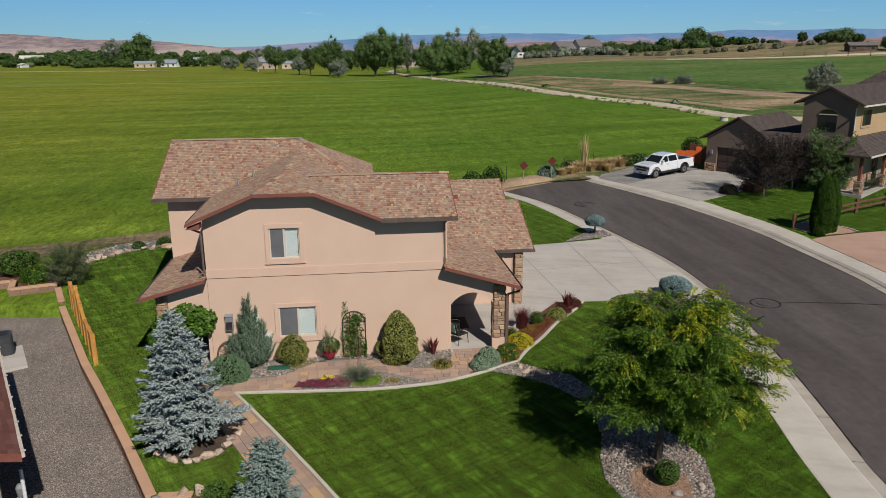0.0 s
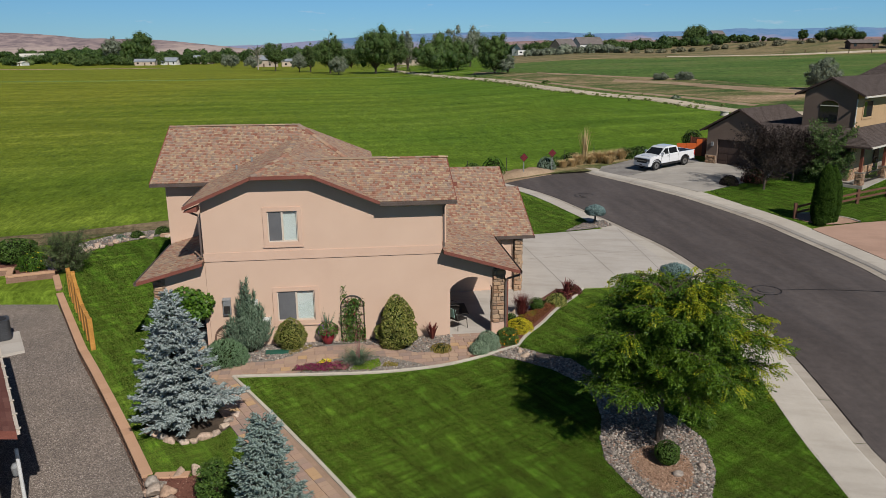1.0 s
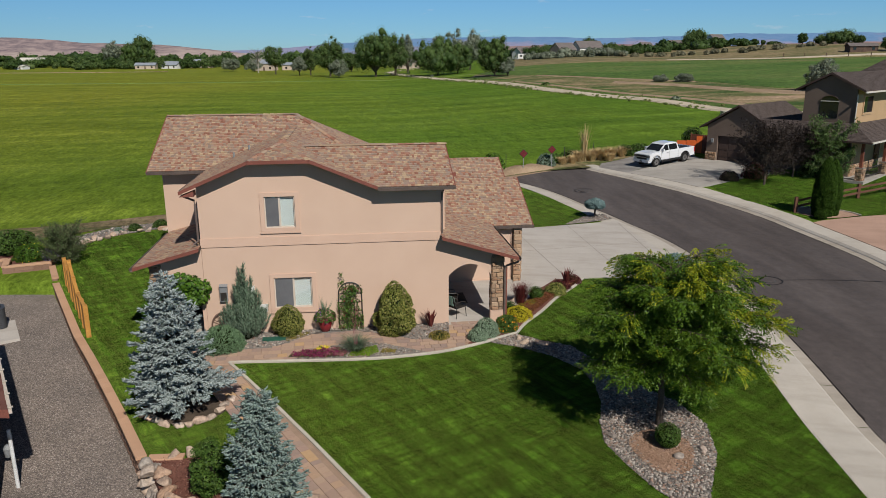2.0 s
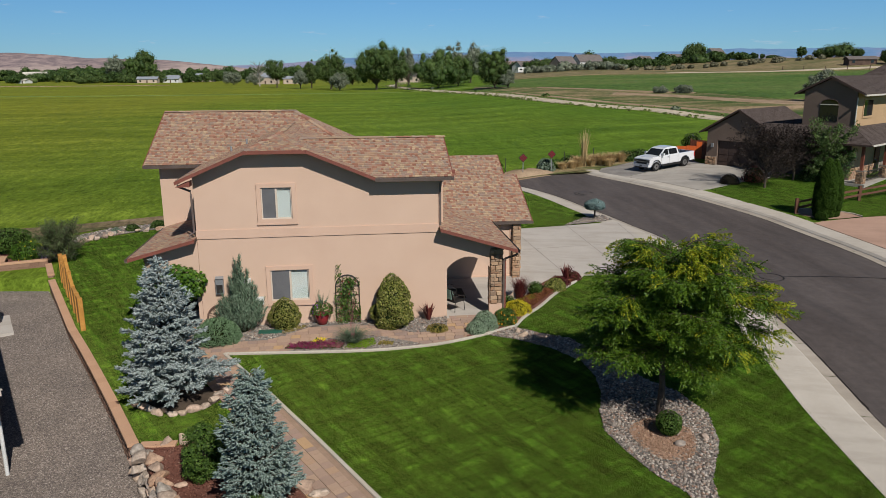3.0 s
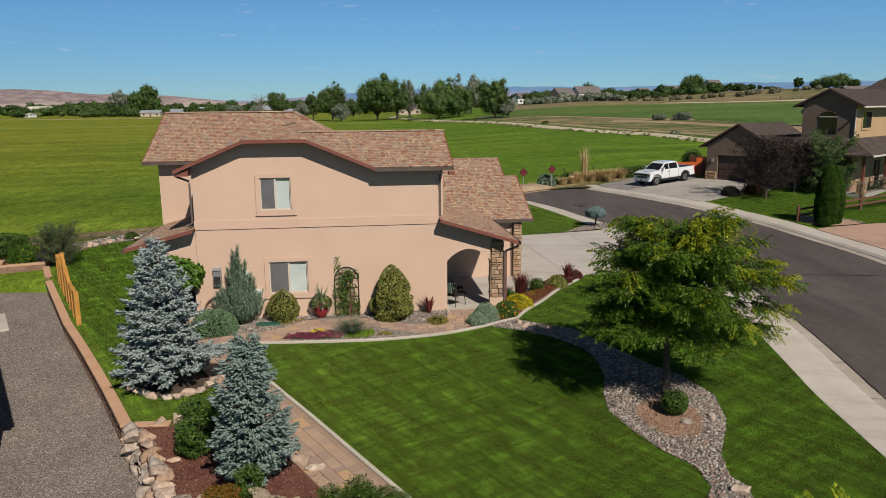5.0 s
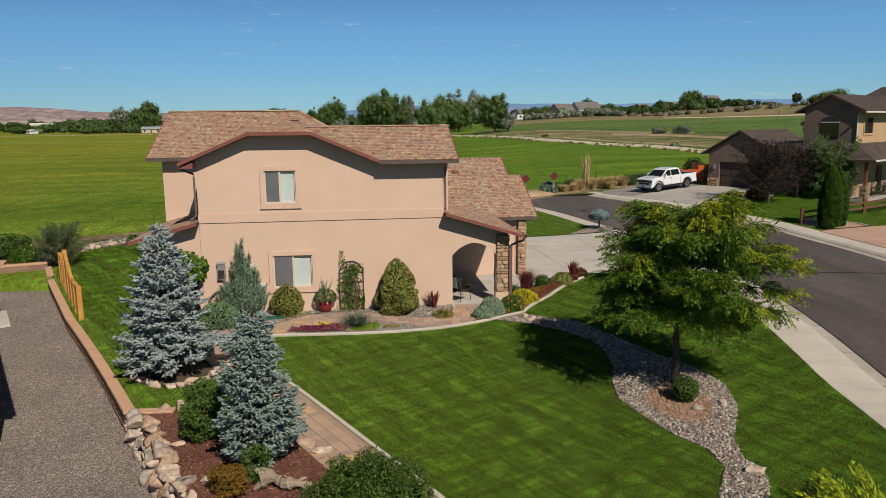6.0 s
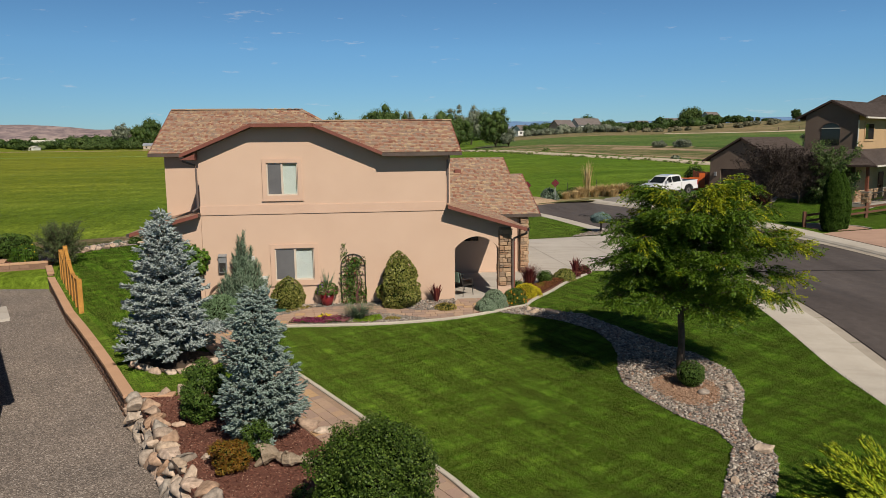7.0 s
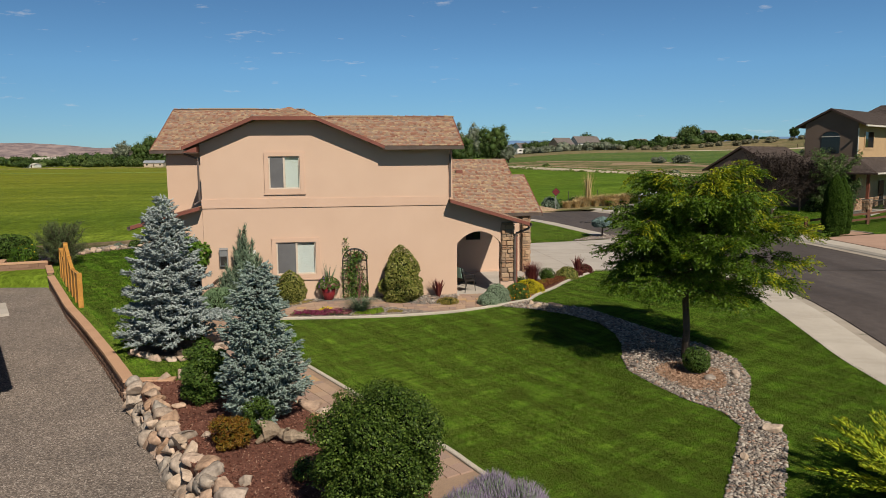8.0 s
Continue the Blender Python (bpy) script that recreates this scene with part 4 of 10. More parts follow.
stone_face(col, pose(-10.74, -0.02, 0), 0.40, 0.0, 2.85, rng)
stone_face(col, pose(-10.74, 0.32, 0, 0, 0, -90), 0.34, 0.0, 2.85, rng)
part("porch_post", Build().box(2.5, -0.05, 0.0, 2.6, 0.05, 2.3), FASCIA, house)

HOUSE = house.matrix_basis.copy()
meter = thing("electric_meter", "grey metal meter cabinet fixed to the stucco wall", "meter box", HOUSE @ pose(-8.17, 0, 1.37))
part("cabinet", Build().box(-0.14, -0.13, 0.0, 0.14, -0.002, 0.58), GREY_METAL, meter)
part("cover", Build().box(-0.11, -0.155, 0.05, 0.11, -0.132, 0.36), IRON, meter)
part("hood", Build().prism([(-0.15, -0.16, 0.581), (0.15, -0.16, 0.581), (0.15, -0.002, 0.64), (-0.15, -0.002, 0.64)], (0, 0, 0.015)), GREY_METAL, meter)
box2 = thing("utility_box", "pale utility box fixed to the stucco wall", "utility box", HOUSE @ pose(-6.75, 0, 0.9))
part("box", Build().box(-0.14, -0.13, 0.0, 0.14, -0.002, 0.28).box(-0.03, -0.06, -0.7, 0.0, -0.002, 0.0), WHITE_METAL, box2)
box3 = thing("utility_box", "pale blue-grey service panel fixed to the stucco wall", "utility box", HOUSE @ pose(-7.2, 0, 1.3))
part("box", Build().box(-0.16, -0.13, 0.0, 0.16, -0.002, 0.62), WHITE_METAL, box3)


def wagon_wheel():
    w = thing("wagon_wheel", "old weathered wooden wagon wheel leaning on the wall", "wagon wheel", HOUSE @ pose(-8.2, -0.22, 0.02, -8, 0, 0))
    wood = mottled("weathered_wood", (0.10, 0.06, 0.045), (0.16, 0.10, 0.075), 4, 40, 0.85, 0.4, 0.004)
    r, c = 0.47, Vector((0, 0, 0.47))
    pts = [c + Vector((math.cos(a), 0, math.sin(a))) * r for a in [2 * math.pi * i / 24 for i in range(25)]]
    part("rim", Build().tube(pts, [0.035] * 25, 6), wood, w)
    part("hub", Build().tube([c + Vector((0, -0.09, 0)), c + Vector((0, 0.06, 0))], [0.07, 0.08], 10), wood, w)
    for i in range(12):
        a = 2 * math.pi * i / 12 + 0.1
        d = Vector((math.cos(a), 0, math.sin(a)))
        part("spoke", Build().tube([c + d * 0.06, c + d * r], [0.018, 0.014], 5), wood, w)


wagon_wheel()

# ---- porch and patio furniture ----
CUSHION = mottled("mint_cushion", (0.22, 0.36, 0.30), (0.30, 0.46, 0.38), 5, 40, 0.9, 0.2, 0.004)


def patio_chair(m, cushion=True):
    c = thing("patio_chair", "black metal patio armchair with a pale mint towel" if cushion else "dark metal patio chair in the shade", "chair", m, "patio chairs")
    part("seat", Build().box(-0.26, -0.26, 0.40, 0.26, 0.26, 0.44), IRON, c)
    part("backrest", Build().prism([(-0.26, 0.25, 0.45), (0.26, 0.25, 0.45), (0.24, 0.40, 0.95), (-0.24, 0.40, 0.95)], (0, 0.03, 0)), IRON, c)
    for x in (-0.25, 0.25):
        for y in (-0.24, 0.24):
            part("leg", Build().tube([(x * 1.1, y * 1.15, 0), (x, y, 0.42)], [0.014, 0.014], 6), IRON, c)
        part("armrest", Build().tube([(x * 1.1, -0.24, 0.42), (x * 1.1, -0.25, 0.62), (x * 1.1, -0.1, 0.66), (x * 1.05, 0.33, 0.66)], [0.014] * 4, 6), IRON, c)
    if cushion:
        part("towel", Build().prism([(-0.2, 0.22, 0.455), (0.2, 0.22, 0.455), (0.2, 0.36, 0.92), (-0.2, 0.36, 0.92)], (0, -0.015, 0)).prism([(-0.2, 0.36, 0.55), (0.2, 0.36, 0.55), (0.2, 0.45, 0.965), (-0.2, 0.45, 0.965)], (0, 0.015, 0)), CUSHION, c, "pale mint towel")


patio_chair(HOUSE @ pose(0.72, 0.75, 0.06, 0, 0, 126))
patio_chair(HOUSE @ pose(0.62, 1.9, 0.06, 0, 0, 95))
patio_chair(HOUSE @ pose(-9.5, 1.1, 0.06, 0, 0, 20), False)
mat_ = thing("door_mat", "dark rectangular door mat on the porch floor", "mat", HOUSE @ pose(0.95, 2.9, 0.075))
part("mat", Build().box(-0.45, -0.7, 0, 0.45, 0.7, 0.015), IRON, mat_)
tagged(draped("porch_floor", [tuple((HOUSE @ Vector((u, v, 0))).to_2d()) for u, v in ((0.0, -0.3), (2.5, -0.3), (4.0, 5.2), (4.0, 5.28), (0.0, 5.28))], CONCRETE, 0.058, 1.0, None, 0.1), "concrete porch floor in front of the garage wall", "porch", kind="structure")
tagged(draped("patio_floor", [tuple((HOUSE @ Vector((u, v, 0))).to_2d()) for u, v in ((-11.0, -0.6), (-8.85, -0.6), (-8.85, 5.2), (-11.0, 5.2))], CONCRETE, 0.05, 1.0, None, 0.1), "concrete patio floor under the shed roof", "patio", kind="structure")

# ---- edging, paved path, beds ----
CURB_TOP = [(-7.35, 23.9), (-6.7, 23.96), (-4.5, 24.07), (-2.9, 24.18), (-1.7, 24.34), (-0.1, 24.74), (0.96, 25.22), (1.76, 25.68), (2.3, 26.05), (2.85, 26.38)]
CURB_BED = [(2.85, 26.38), (3.36, 27.5), (4.1, 28.75), (4.85, 30.25), (5.5, 31.3), (6.14, 32.3), (6.6, 33.25)]
CURB_PATH = [(-7.35, 23.9), (-6.36, 22.65), (-5.02, 20.95), (-3.88, 19.45), (-2.35, 17.3), (-0.18, 14.2), (0.6, 12.9), (2.6, 9.6), (5.5, 4.0)]
for nm, line in (("edging_house", CURB_TOP), ("edging_bed", CURB_BED), ("edging_path", CURB_PATH)):
    tagged(strip(nm, [(0.062, -0.05), (0.058, 0.078), (0.042, 0.092), (-0.042, 0.092), (-0.058, 0.078), (-0.062, -0.05)], smoothed(line, 0.3), CURBING),
           "cast pale concrete lawn edging", "edging", kind="structure")
WALK_TOP = [(0.38, 27.3), (0.33, 26.46), (-0.1, 25.77), (-0.95, 25.77), (-2.06, 26.24), (-3.18, 26.58), (-4.5, 26.59), (-4.88, 26.25), (-5.96, 25.21), (-7.15, 24.91), (-8.2, 25.1), (-8.6, 26.2)]
PATH_POLY = [(1.95, 27.5), (1.3, 26.4), (0.96, 25.27), (-0.1, 24.79), (-0.6, 24.66), (-1.13, 25.02), (-2.21, 25.46), (-3.07, 25.55), (-4.07, 25.2), (-4.95, 24.3), (-5.3, 24.06), (-6.7, 24.0), (-7.3, 23.85)] \
    + [(x, y) for x, y in CURB_PATH[1:]] + [(4.3, 3.6), (1.4, 9.2), (-0.6, 12.5), (-1.4, 14.0), (-2.96, 16.45), (-3.75, 17.75), (-4.85, 19.2), (-5.9, 20.55), (-6.7, 21.65), (-7.5, 22.75), (-8.3, 23.7), (-9.6, 24.9), (-9.7, 26.2)] + WALK_TOP[::-1]
PAVER_STOPS = [(0.0, (0.29, 0.20, 0.155)), (0.25, (0.39, 0.27, 0.19)), (0.5, (0.26, 0.19, 0.16)), (0.68, (0.37, 0.25, 0.18)), (0.85, (0.33, 0.225, 0.18)), (0.93, (0.43, 0.28, 0.155)), (1.0, (0.42, 0.275, 0.15))]
PAVER = varied("concrete_paver", PAVER_STOPS, 0.9, "object", 20, 0.4, 0.2)
PAVER_JOINT = mottled("paver_joint", (0.27, 0.185, 0.13), (0.34, 0.235, 0.165), 3, 60)
tagged(draped("garden_path", PATH_POLY, PAVER_JOINT, 0.040, 0.5), "tan and rust concrete paver path", "path", kind="structure")
path_ob = bpy.data.objects["garden_path"]
RIVER = [(1.8, 25.62), (2.35, 26.0), (2.9, 26.32), (3.74, 25.75), (4.73, 25.3), (5.36, 24.24), (6.12, 23.12), (6.82, 22.1), (7.5, 21.5), (8.0, 20.2), (7.75, 18.6), (6.95, 16.8), (6.79, 15.8), (7.01, 15.2), (6.85, 14.6),
         (6.23, 13.3), (5.6, 12.0), (4.8, 9.0), (3.9, 9.0), (4.5, 11.8), (4.95, 12.7), (5.47, 13.8), (6.2, 15.3), (6.15, 16.2), (5.6, 16.95), (5.1, 18.1), (4.75, 19.2), (4.85, 20.3), (5.1, 21.4), (5.12, 22.4), (4.83, 23.5), (3.98, 24.45), (2.83, 25.2)]
FOUNDATION_BED = [(-8.6, 25.9), (-7.9, 25.2), (-7.15, 24.95), (-5.96, 25.25), (-4.9, 26.25), (-4.5, 26.6), (-3.18, 26.6), (-2.06, 26.27), (-0.95, 25.8), (-0.1, 25.8), (0.3, 26.46), (0.3, 27.7), (-8.8, 26.5)]
ISLAND_BED = [(-5.3, 24.08), (-4.95, 24.27), (-4.07, 25.18), (-3.07, 25.53), (-2.21, 25.44), (-1.13, 25.0), (-0.5, 24.7), (-1.7, 24.38), (-2.9, 24.2), (-4.5, 24.1)]
FRONT_BED = [(2.85, 26.42), (3.34, 27.54), (4.08, 28.8), (4.83, 30.3), (5.48, 31.35), (6.12, 32.35), (6.5, 33.2), (5.3, 33.1), (4.2, 31.4), (2.55, 27.8), (1.95, 27.4), (1.2, 26.4), (1.0, 25.32), (1.76, 25.75), (2.3, 26.12)]
MULCH_BED = [(-7.9, 18.1), (-6.9, 18.1), (-6.6, 18.5), (-5.3, 18.3), (-4.85, 19.1), (-3.75, 17.7), (-2.96, 16.4), (-1.4, 14.0), (-0.6, 12.5), (1.4, 9.2), (4.3, 3.6), (-1.95, 3.6), (-2.28, 8.0), (-2.65, 9.5), (-3.5, 11.47), (-4.15, 12.37), (-4.98, 13.52), (-5.95, 14.97), (-6.9, 16.47), (-7.8, 17.92)]
PALE_PEBBLE_BASE = mottled("pale_pebble_bed", (0.15, 0.135, 0.12), (0.24, 0.215, 0.19), 3, 30, 0.9, 0.6, 0.03)
# bed under the pebbles, darkened to stand for shade in the gaps
PEBBLE_BASE = mottled("pebble_bed", (0.11, 0.10, 0.092), (0.19, 0.172, 0.155), 3, 30, 0.9, 0.6, 0.03)
MULCH = mottled("red_brown_mulch", (0.105, 0.042, 0.030), (0.18, 0.078, 0.055), 1.2, 22, 0.95, 0.8, 0.03)
PEA = mottled("pink_decomposed_granite", (0.30, 0.185, 0.125), (0.40, 0.265, 0.19), 1.5, 25, 0.95, 0.5, 0.01)
for nm, poly, mat, lab, cat, up in (("pebble_bed", RIVER, PEBBLE_BASE, "winding bed of grey and tan river pebbles", "pebble bed", 0.03), ("foundation_bed", FOUNDATION_BED, PALE_PEBBLE_BASE, "pebble bed along the stucco wall", "pebble bed", 0.078),
                                    ("island_bed", ISLAND_BED, PALE_PEBBLE_BASE, "small planted bed beside the path", "flower bed", 0.078), ("front_bed", FRONT_BED, MULCH, "mulched flower bed beside the driveway", "flower bed", 0.06),
                                    ("mulch_bed", MULCH_BED, MULCH, "red-brown bark mulch bed behind boulders", "mulch bed", 0.035)):
    tagged(draped(nm, poly, mat, up, 0.5, None, 0.5 if nm == "mulch_bed" else 0.06 if up == 0.078 else 0.0), lab, cat, kind="structure")
ring_poly = [(6.30 + 0.86 * math.cos(a) * (1 + 0.1 * math.sin(3 * a)), 18.75 + 1.15 * math.sin(a)) for a in [2 * math.pi * i / 24 for i in range(24)]]
tagged(draped("tree_ring", ring_poly, PEA, 0.050, 0.5), "pink granite grit round the tree foot", "tree ring", kind="structure")

# ---- rocks, pebbles, pavers ----
ROCK_STOPS = [(0.0, (0.40, 0.30, 0.22)), (0.2, (0.50, 0.385, 0.295)), (0.36, (0.25, 0.215, 0.185)), (0.52, (0.52, 0.40, 0.32)), (0.68, (0.37, 0.235, 0.155)), (0.84, (0.31, 0.27, 0.23)), (1.0, (0.46, 0.36, 0.28))]
ROCK = varied("field_boulder", ROCK_STOPS, 0.9, "object", 9, 0.9, 0.15, low=0.55, high=1.35)
PEBBLE_STOPS = [(0.0, (0.07, 0.062, 0.057)), (0.15, (0.20, 0.17, 0.145)), (0.3, (0.40, 0.34, 0.28)), (0.45, (0.12, 0.105, 0.095)), (0.6, (0.34, 0.21, 0.15)), (0.72, (0.28, 0.24, 0.205)),
                (0.86, (0.54, 0.48, 0.41)), (1.0, (0.17, 0.145, 0.13))]
PEBBLE_STOPS = [(p, tuple(0.86 * q for q in c)) for p, c in PEBBLE_STOPS]
PEBBLE = varied("river_pebble", PEBBLE_STOPS, 0.8, "island", 25, 0.2, 0.3)


def ico(level):
    bm = bmesh.new()
    bmesh.ops.create_icosphere(bm, subdivisions=level, radius=1.0)
    v = np.array([q.co[:] for q in bm.verts])
    f = np.array([[q.index for q in t.verts] for t in bm.faces])
    bm.free()
    return v, f


ICO1, ICO2, ICO3 = ico(1), ico(2), ico(3)


def arrays_mesh(name, V, F, smooth=False):
    me = bpy.data.meshes.new(name)
    n, k = F.shape
    me.vertices.add(len(V))
    me.vertices.foreach_set("co", np.ascontiguousarray(V, dtype=np.float32).ravel())
    me.loops.add(n * k)
    me.loops.foreach_set("vertex_index", np.ascontiguousarray(F, dtype=np.int32).ravel())
    me.polygons.add(n)
    me.polygons.foreach_set("loop_start", np.arange(0, n * k, k, dtype=np.int32))
    if smooth:
        me.polygons.foreach_set("use_smooth", [True] * n)
    me.update(calc_edges=True)
    me.validate()
    return me


def scattered(poly, n, rs):
    """n random places in the polygon."""
    xs, ys = [p[0] for p in poly], [p[1] for p in poly]
    out = np.zeros((0, 2))
    while len(out) < n:
        p = np.stack([rs.uniform(min(xs), max(xs), 4 * n), rs.uniform(min(ys), max(ys), 4 * n)], 1)
        out = np.concatenate([out, p[inside(poly, p[:, 0], p[:, 1])]])
    return out[:n]


def turns(rs, n):
    """n random rotation matrices."""
    q = rs.normal(size=(n, 4))
    q /= np.linalg.norm(q, axis=1, keepdims=True)
    w, x, y, z = q.T
    return np.stack([np.stack([1 - 2 * (y * y + z * z), 2 * (x * y - z * w), 2 * (x * z + y * w)], -1),
                     np.stack([2 * (x * y + z * w), 1 - 2 * (x * x + z * z), 2 * (y * z - x * w)], -1),
                     np.stack([2 * (x * z - y * w), 2 * (y * z + x * w), 1 - 2 * (x * x + y * y)], -1)], 1)


def pebbles(name, poly, n, lo, hi, lift, label, seed, parent, free=None):
    rs = np.random.RandomState(seed)
    P = scattered(poly, n, rs)
    if free:
        cx, cy = np.mean([q[0] for q in free]), np.mean([q[1] for q in free])
        d = np.hypot((P[:, 0] - cx) / (max(q[0] for q in free) - cx), (P[:, 1] - cy) / (max(q[1] for q in free) - cy))
        P = P[rs.uniform(0, 1, n) < np.clip((d - 0.62) / 0.5, 0.02, 1)]
        n = len(P)
    base, F = ICO1
    size = lo + (hi - lo) * rs.power(0.6, n)[:, None] * 0.9
    scale = np.stack([rs.uniform(0.75, 1.3, n), rs.uniform(0.6, 1.0, n), rs.uniform(0.4, 0.65, n)], 1) * size
    a = rs.uniform(0, 2 * math.pi, n)
    V = base[None] * scale[:, None, :] * (1 + 0.18 * rs.uniform(-1, 1, (n, len(base), 1)))
    tilt = rs.uniform(-0.45, 0.45, n)[:, None]
    V[..., 2] = V[..., 2] + tilt * V[..., 0]
    x = V[..., 0] * np.cos(a)[:, None] - V[..., 1] * np.sin(a)[:, None]
    y = V[..., 0] * np.sin(a)[:, None] + V[..., 1] * np.cos(a)[:, None]
    z = V[..., 2] + (height(P[:, 0], P[:, 1]) + lift + 0.25 * size[:, 0])[:, None]
    V = np.stack([x + P[:, :1], y + P[:, 1:2], z], -1).reshape(-1, 3)
    Fs = (F[None] + (np.arange(n) * len(base))[:, None, None]).reshape(-1, 3)
    ob = part(name, arrays_mesh(name, V, Fs), PEBBLE, parent)
    return tagged(ob, label, kind="stuff")


obj = bpy.data.objects
pebbles("pebbles", RIVER, 15000, 0.020, 0.062, 0.03, "grey and tan river pebbles", 1, obj["pebble_bed"], ring_poly)
pebbles("pebbles", FOUNDATION_BED, 3000, 0.020, 0.058, 0.078, "pale grey pebbles", 2, obj["foundation_bed"])
pebbles("pebbles", ISLAND_BED, 900, 0.018, 0.052, 0.078, "pale grey pebbles", 3, obj["island_bed"])
GLOBE_BED_A = [(7.4, 43.95), (8.3, 45.2), (9.3, 46.3), (10.3, 46.6), (10.6, 45.3), (9.0, 44.5)]
GLOBE_BED_B = [(8.9, 33.35), (9.8, 33.0), (10.6, 33.0), (11.45, 32.9), (11.3, 34.0), (10.2, 34.3), (9.3, 33.9)]
for nm, poly in (("corner_bed", GLOBE_BED_A), ("corner_bed", GLOBE_BED_B)):
    bed = tagged(draped(nm, poly, PEBBLE_BASE, 0.066, 0.5), "small pebble bed at the driveway corner", "pebble bed", kind="structure")
    pebbles("pebbles", poly, 420, 0.03, 0.07, 0.06, "grey pebbles", 7, bed)

rng = random.Random(11)
_paver = Build().add([(-.5, -.5, 0), (.5, -.5, 0), (.5, .5, 0), (-.5, .5, 0), (-.48, -.48, 1), (.48, -.48, 1), (.48, .48, 1), (-.48, .48, 1)],
                     [(4, 5, 6, 7), (0, 1, 5, 4), (1, 2, 6, 5), (2, 3, 7, 6), (3, 0, 4, 7)]).mesh("paver")
_paver.materials.append(PAVER)


def lay_paver(c, turn, w, d):
    """One paver, lying on the slope of the ground."""
    ob = new("paver", _paver)
    ob.parent = path_ob
    e = 0.3
    slope_x, slope_y = (H(c.x + e, c.y) - H(c.x - e, c.y)) / (2 * e), (H(c.x, c.y + e) - H(c.x, c.y - e)) / (2 * e)
    tilt = Matrix.Rotation(math.atan(slope_y), 4, "X") @ Matrix.Rotation(-math.atan(slope_x), 4, "Y")
    ob.matrix_local = Matrix.Translation((c.x, c.y, H(c.x, c.y) + 0.030)) @ tilt @ pose(0, 0, 0, 0, 0, turn) @ Matrix.Diagonal((w - 0.005, d - 0.005, 0.036 + rng.uniform(0, 0.002), 1))


# the straight run: three lanes along the lawn edging
a, b2 = Vector((0.42, 13.18)), Vector((-7.1, 23.6))
run = (b2 - a).normalized()
left = Vector((-run.y, run.x))
for lane in range(4):
    s = -rng.random() * 0.3
    while s < (b2 - a).length - 0.2:
        w = rng.choice((0.20, 0.29, 0.29, 0.40))
        lay_paver(a + run * (s + w / 2) + left * (0.07 + 0.29 * (lane + 0.5)), math.degrees(math.atan2(run.y, run.x)), w, 0.29)
        s += w
# the curved head of the path along the house
HEAD = [(1.95, 27.5), (1.3, 26.4), (0.96, 25.27), (-0.1, 24.79), (-0.6, 24.66), (-1.13, 25.02), (-2.21, 25.46), (-3.07, 25.55), (-4.07, 25.2), (-4.95, 24.3), (-5.3, 24.06), (-6.7, 24.0), (-7.3, 23.85), (-8.4, 23.7), (-9.6, 24.9), (-9.7, 26.2)] + WALK_TOP[::-1]
m = pose(-10.2, 22.2, 0, 0, 0, 8)
for row in range(19):
    u = -rng.random() * 0.4
    while u < 12.5:
        w = 0.34 * rng.choice((0.7, 1.0, 1.0, 1.4))
        spots_ = [m @ Vector((u + i * w, (row + j) * 0.29, 0)) for i in (0.2, 0.8) for j in (0.2, 0.8)]
        clear = all(q.y > np.interp(q.x, [p[0] for p in CURB_TOP], [p[1] for p in CURB_TOP]) for q in spots_ if q.x > -7.2)
        if clear and inside(HEAD, [q.x for q in spots_], [q.y for q in spots_]).any():
            lay_paver(m @ Vector((u + w / 2, (row + 0.5) * 0.29, 0)), 8, w, 0.29)
        u += w


def boulder(name, x, y, z, sx, sy, sz, turn, seed, label, group="", category="boulder", rough=0.2):
    v, f = ICO3
    rs = np.random.RandomState(seed)
    k = rs.uniform(0, 50, 3)
    V = np.sign(v) * np.abs(v) ** 0.72      # blocky, then broken along flat faces
    for _ in range(11):
        d = rs.normal(size=3)
        d /= np.linalg.norm(d)
        over = np.maximum(V @ d - rs.uniform(0.38, 0.80), 0)
        V = V - over[:, None] * d
    wob = np.array([noise.noise(Vector(p * 1.3 + k)) + 0.5 * noise.noise(Vector(p * 3.5 + k)) + 0.45 * noise.noise(Vector(p * 9 + k)) for p in V])
    V = V * (1.22 + 0.9 * rough * wob[:, None]) * np.array([sx, sy, sz])
    ob = part(name, arrays_mesh(name, V, f, False), ROCK)
    ob.matrix_basis = pose(x, y, z, rng.uniform(-14, 14), rng.uniform(-14, 14), turn)
    return tagged(ob, label, category, group)


# dry-laid boulder wall above the gravel yard: three uneven tiers, stepping back
line = smoothed(BOULDERS, 0.1)
seed = 100
for tier, back, size in ((0, 0.17, 0.86), (1, 0.06, 0.92), (2, -0.08, 0.96)):
    i = tier * 2
    while i < len(line) - 4:
        p, q = line[i], line[min(i + 4, len(line) - 1)]
        w = (q - p).normalized()
        nrm = Vector((w.y, -w.x))           # towards the gravel
        low, top = float(gravel_height(p.x, p.y)), H(p.x, p.y) + 0.02
        r = rng.uniform(0.19, 0.34) * size
        a = p + nrm * (back + rng.uniform(-0.07, 0.07))
        z = low + 0.08 + (top - low - 0.06) * tier / 2 + rng.uniform(-0.04, 0.05)
        boulder("boulder", a.x, a.y, z, r, rng.uniform(0.17, 0.24), rng.uniform(0.15, 0.21), math.degrees(math.atan2(w.y, w.x)) + rng.uniform(-30, 30), seed,
                "rough tan field boulder in a dry-laid retaining wall", "retaining boulders")
        seed += 1
        i += max(3, int(r * 2 / 0.1 * 0.88))
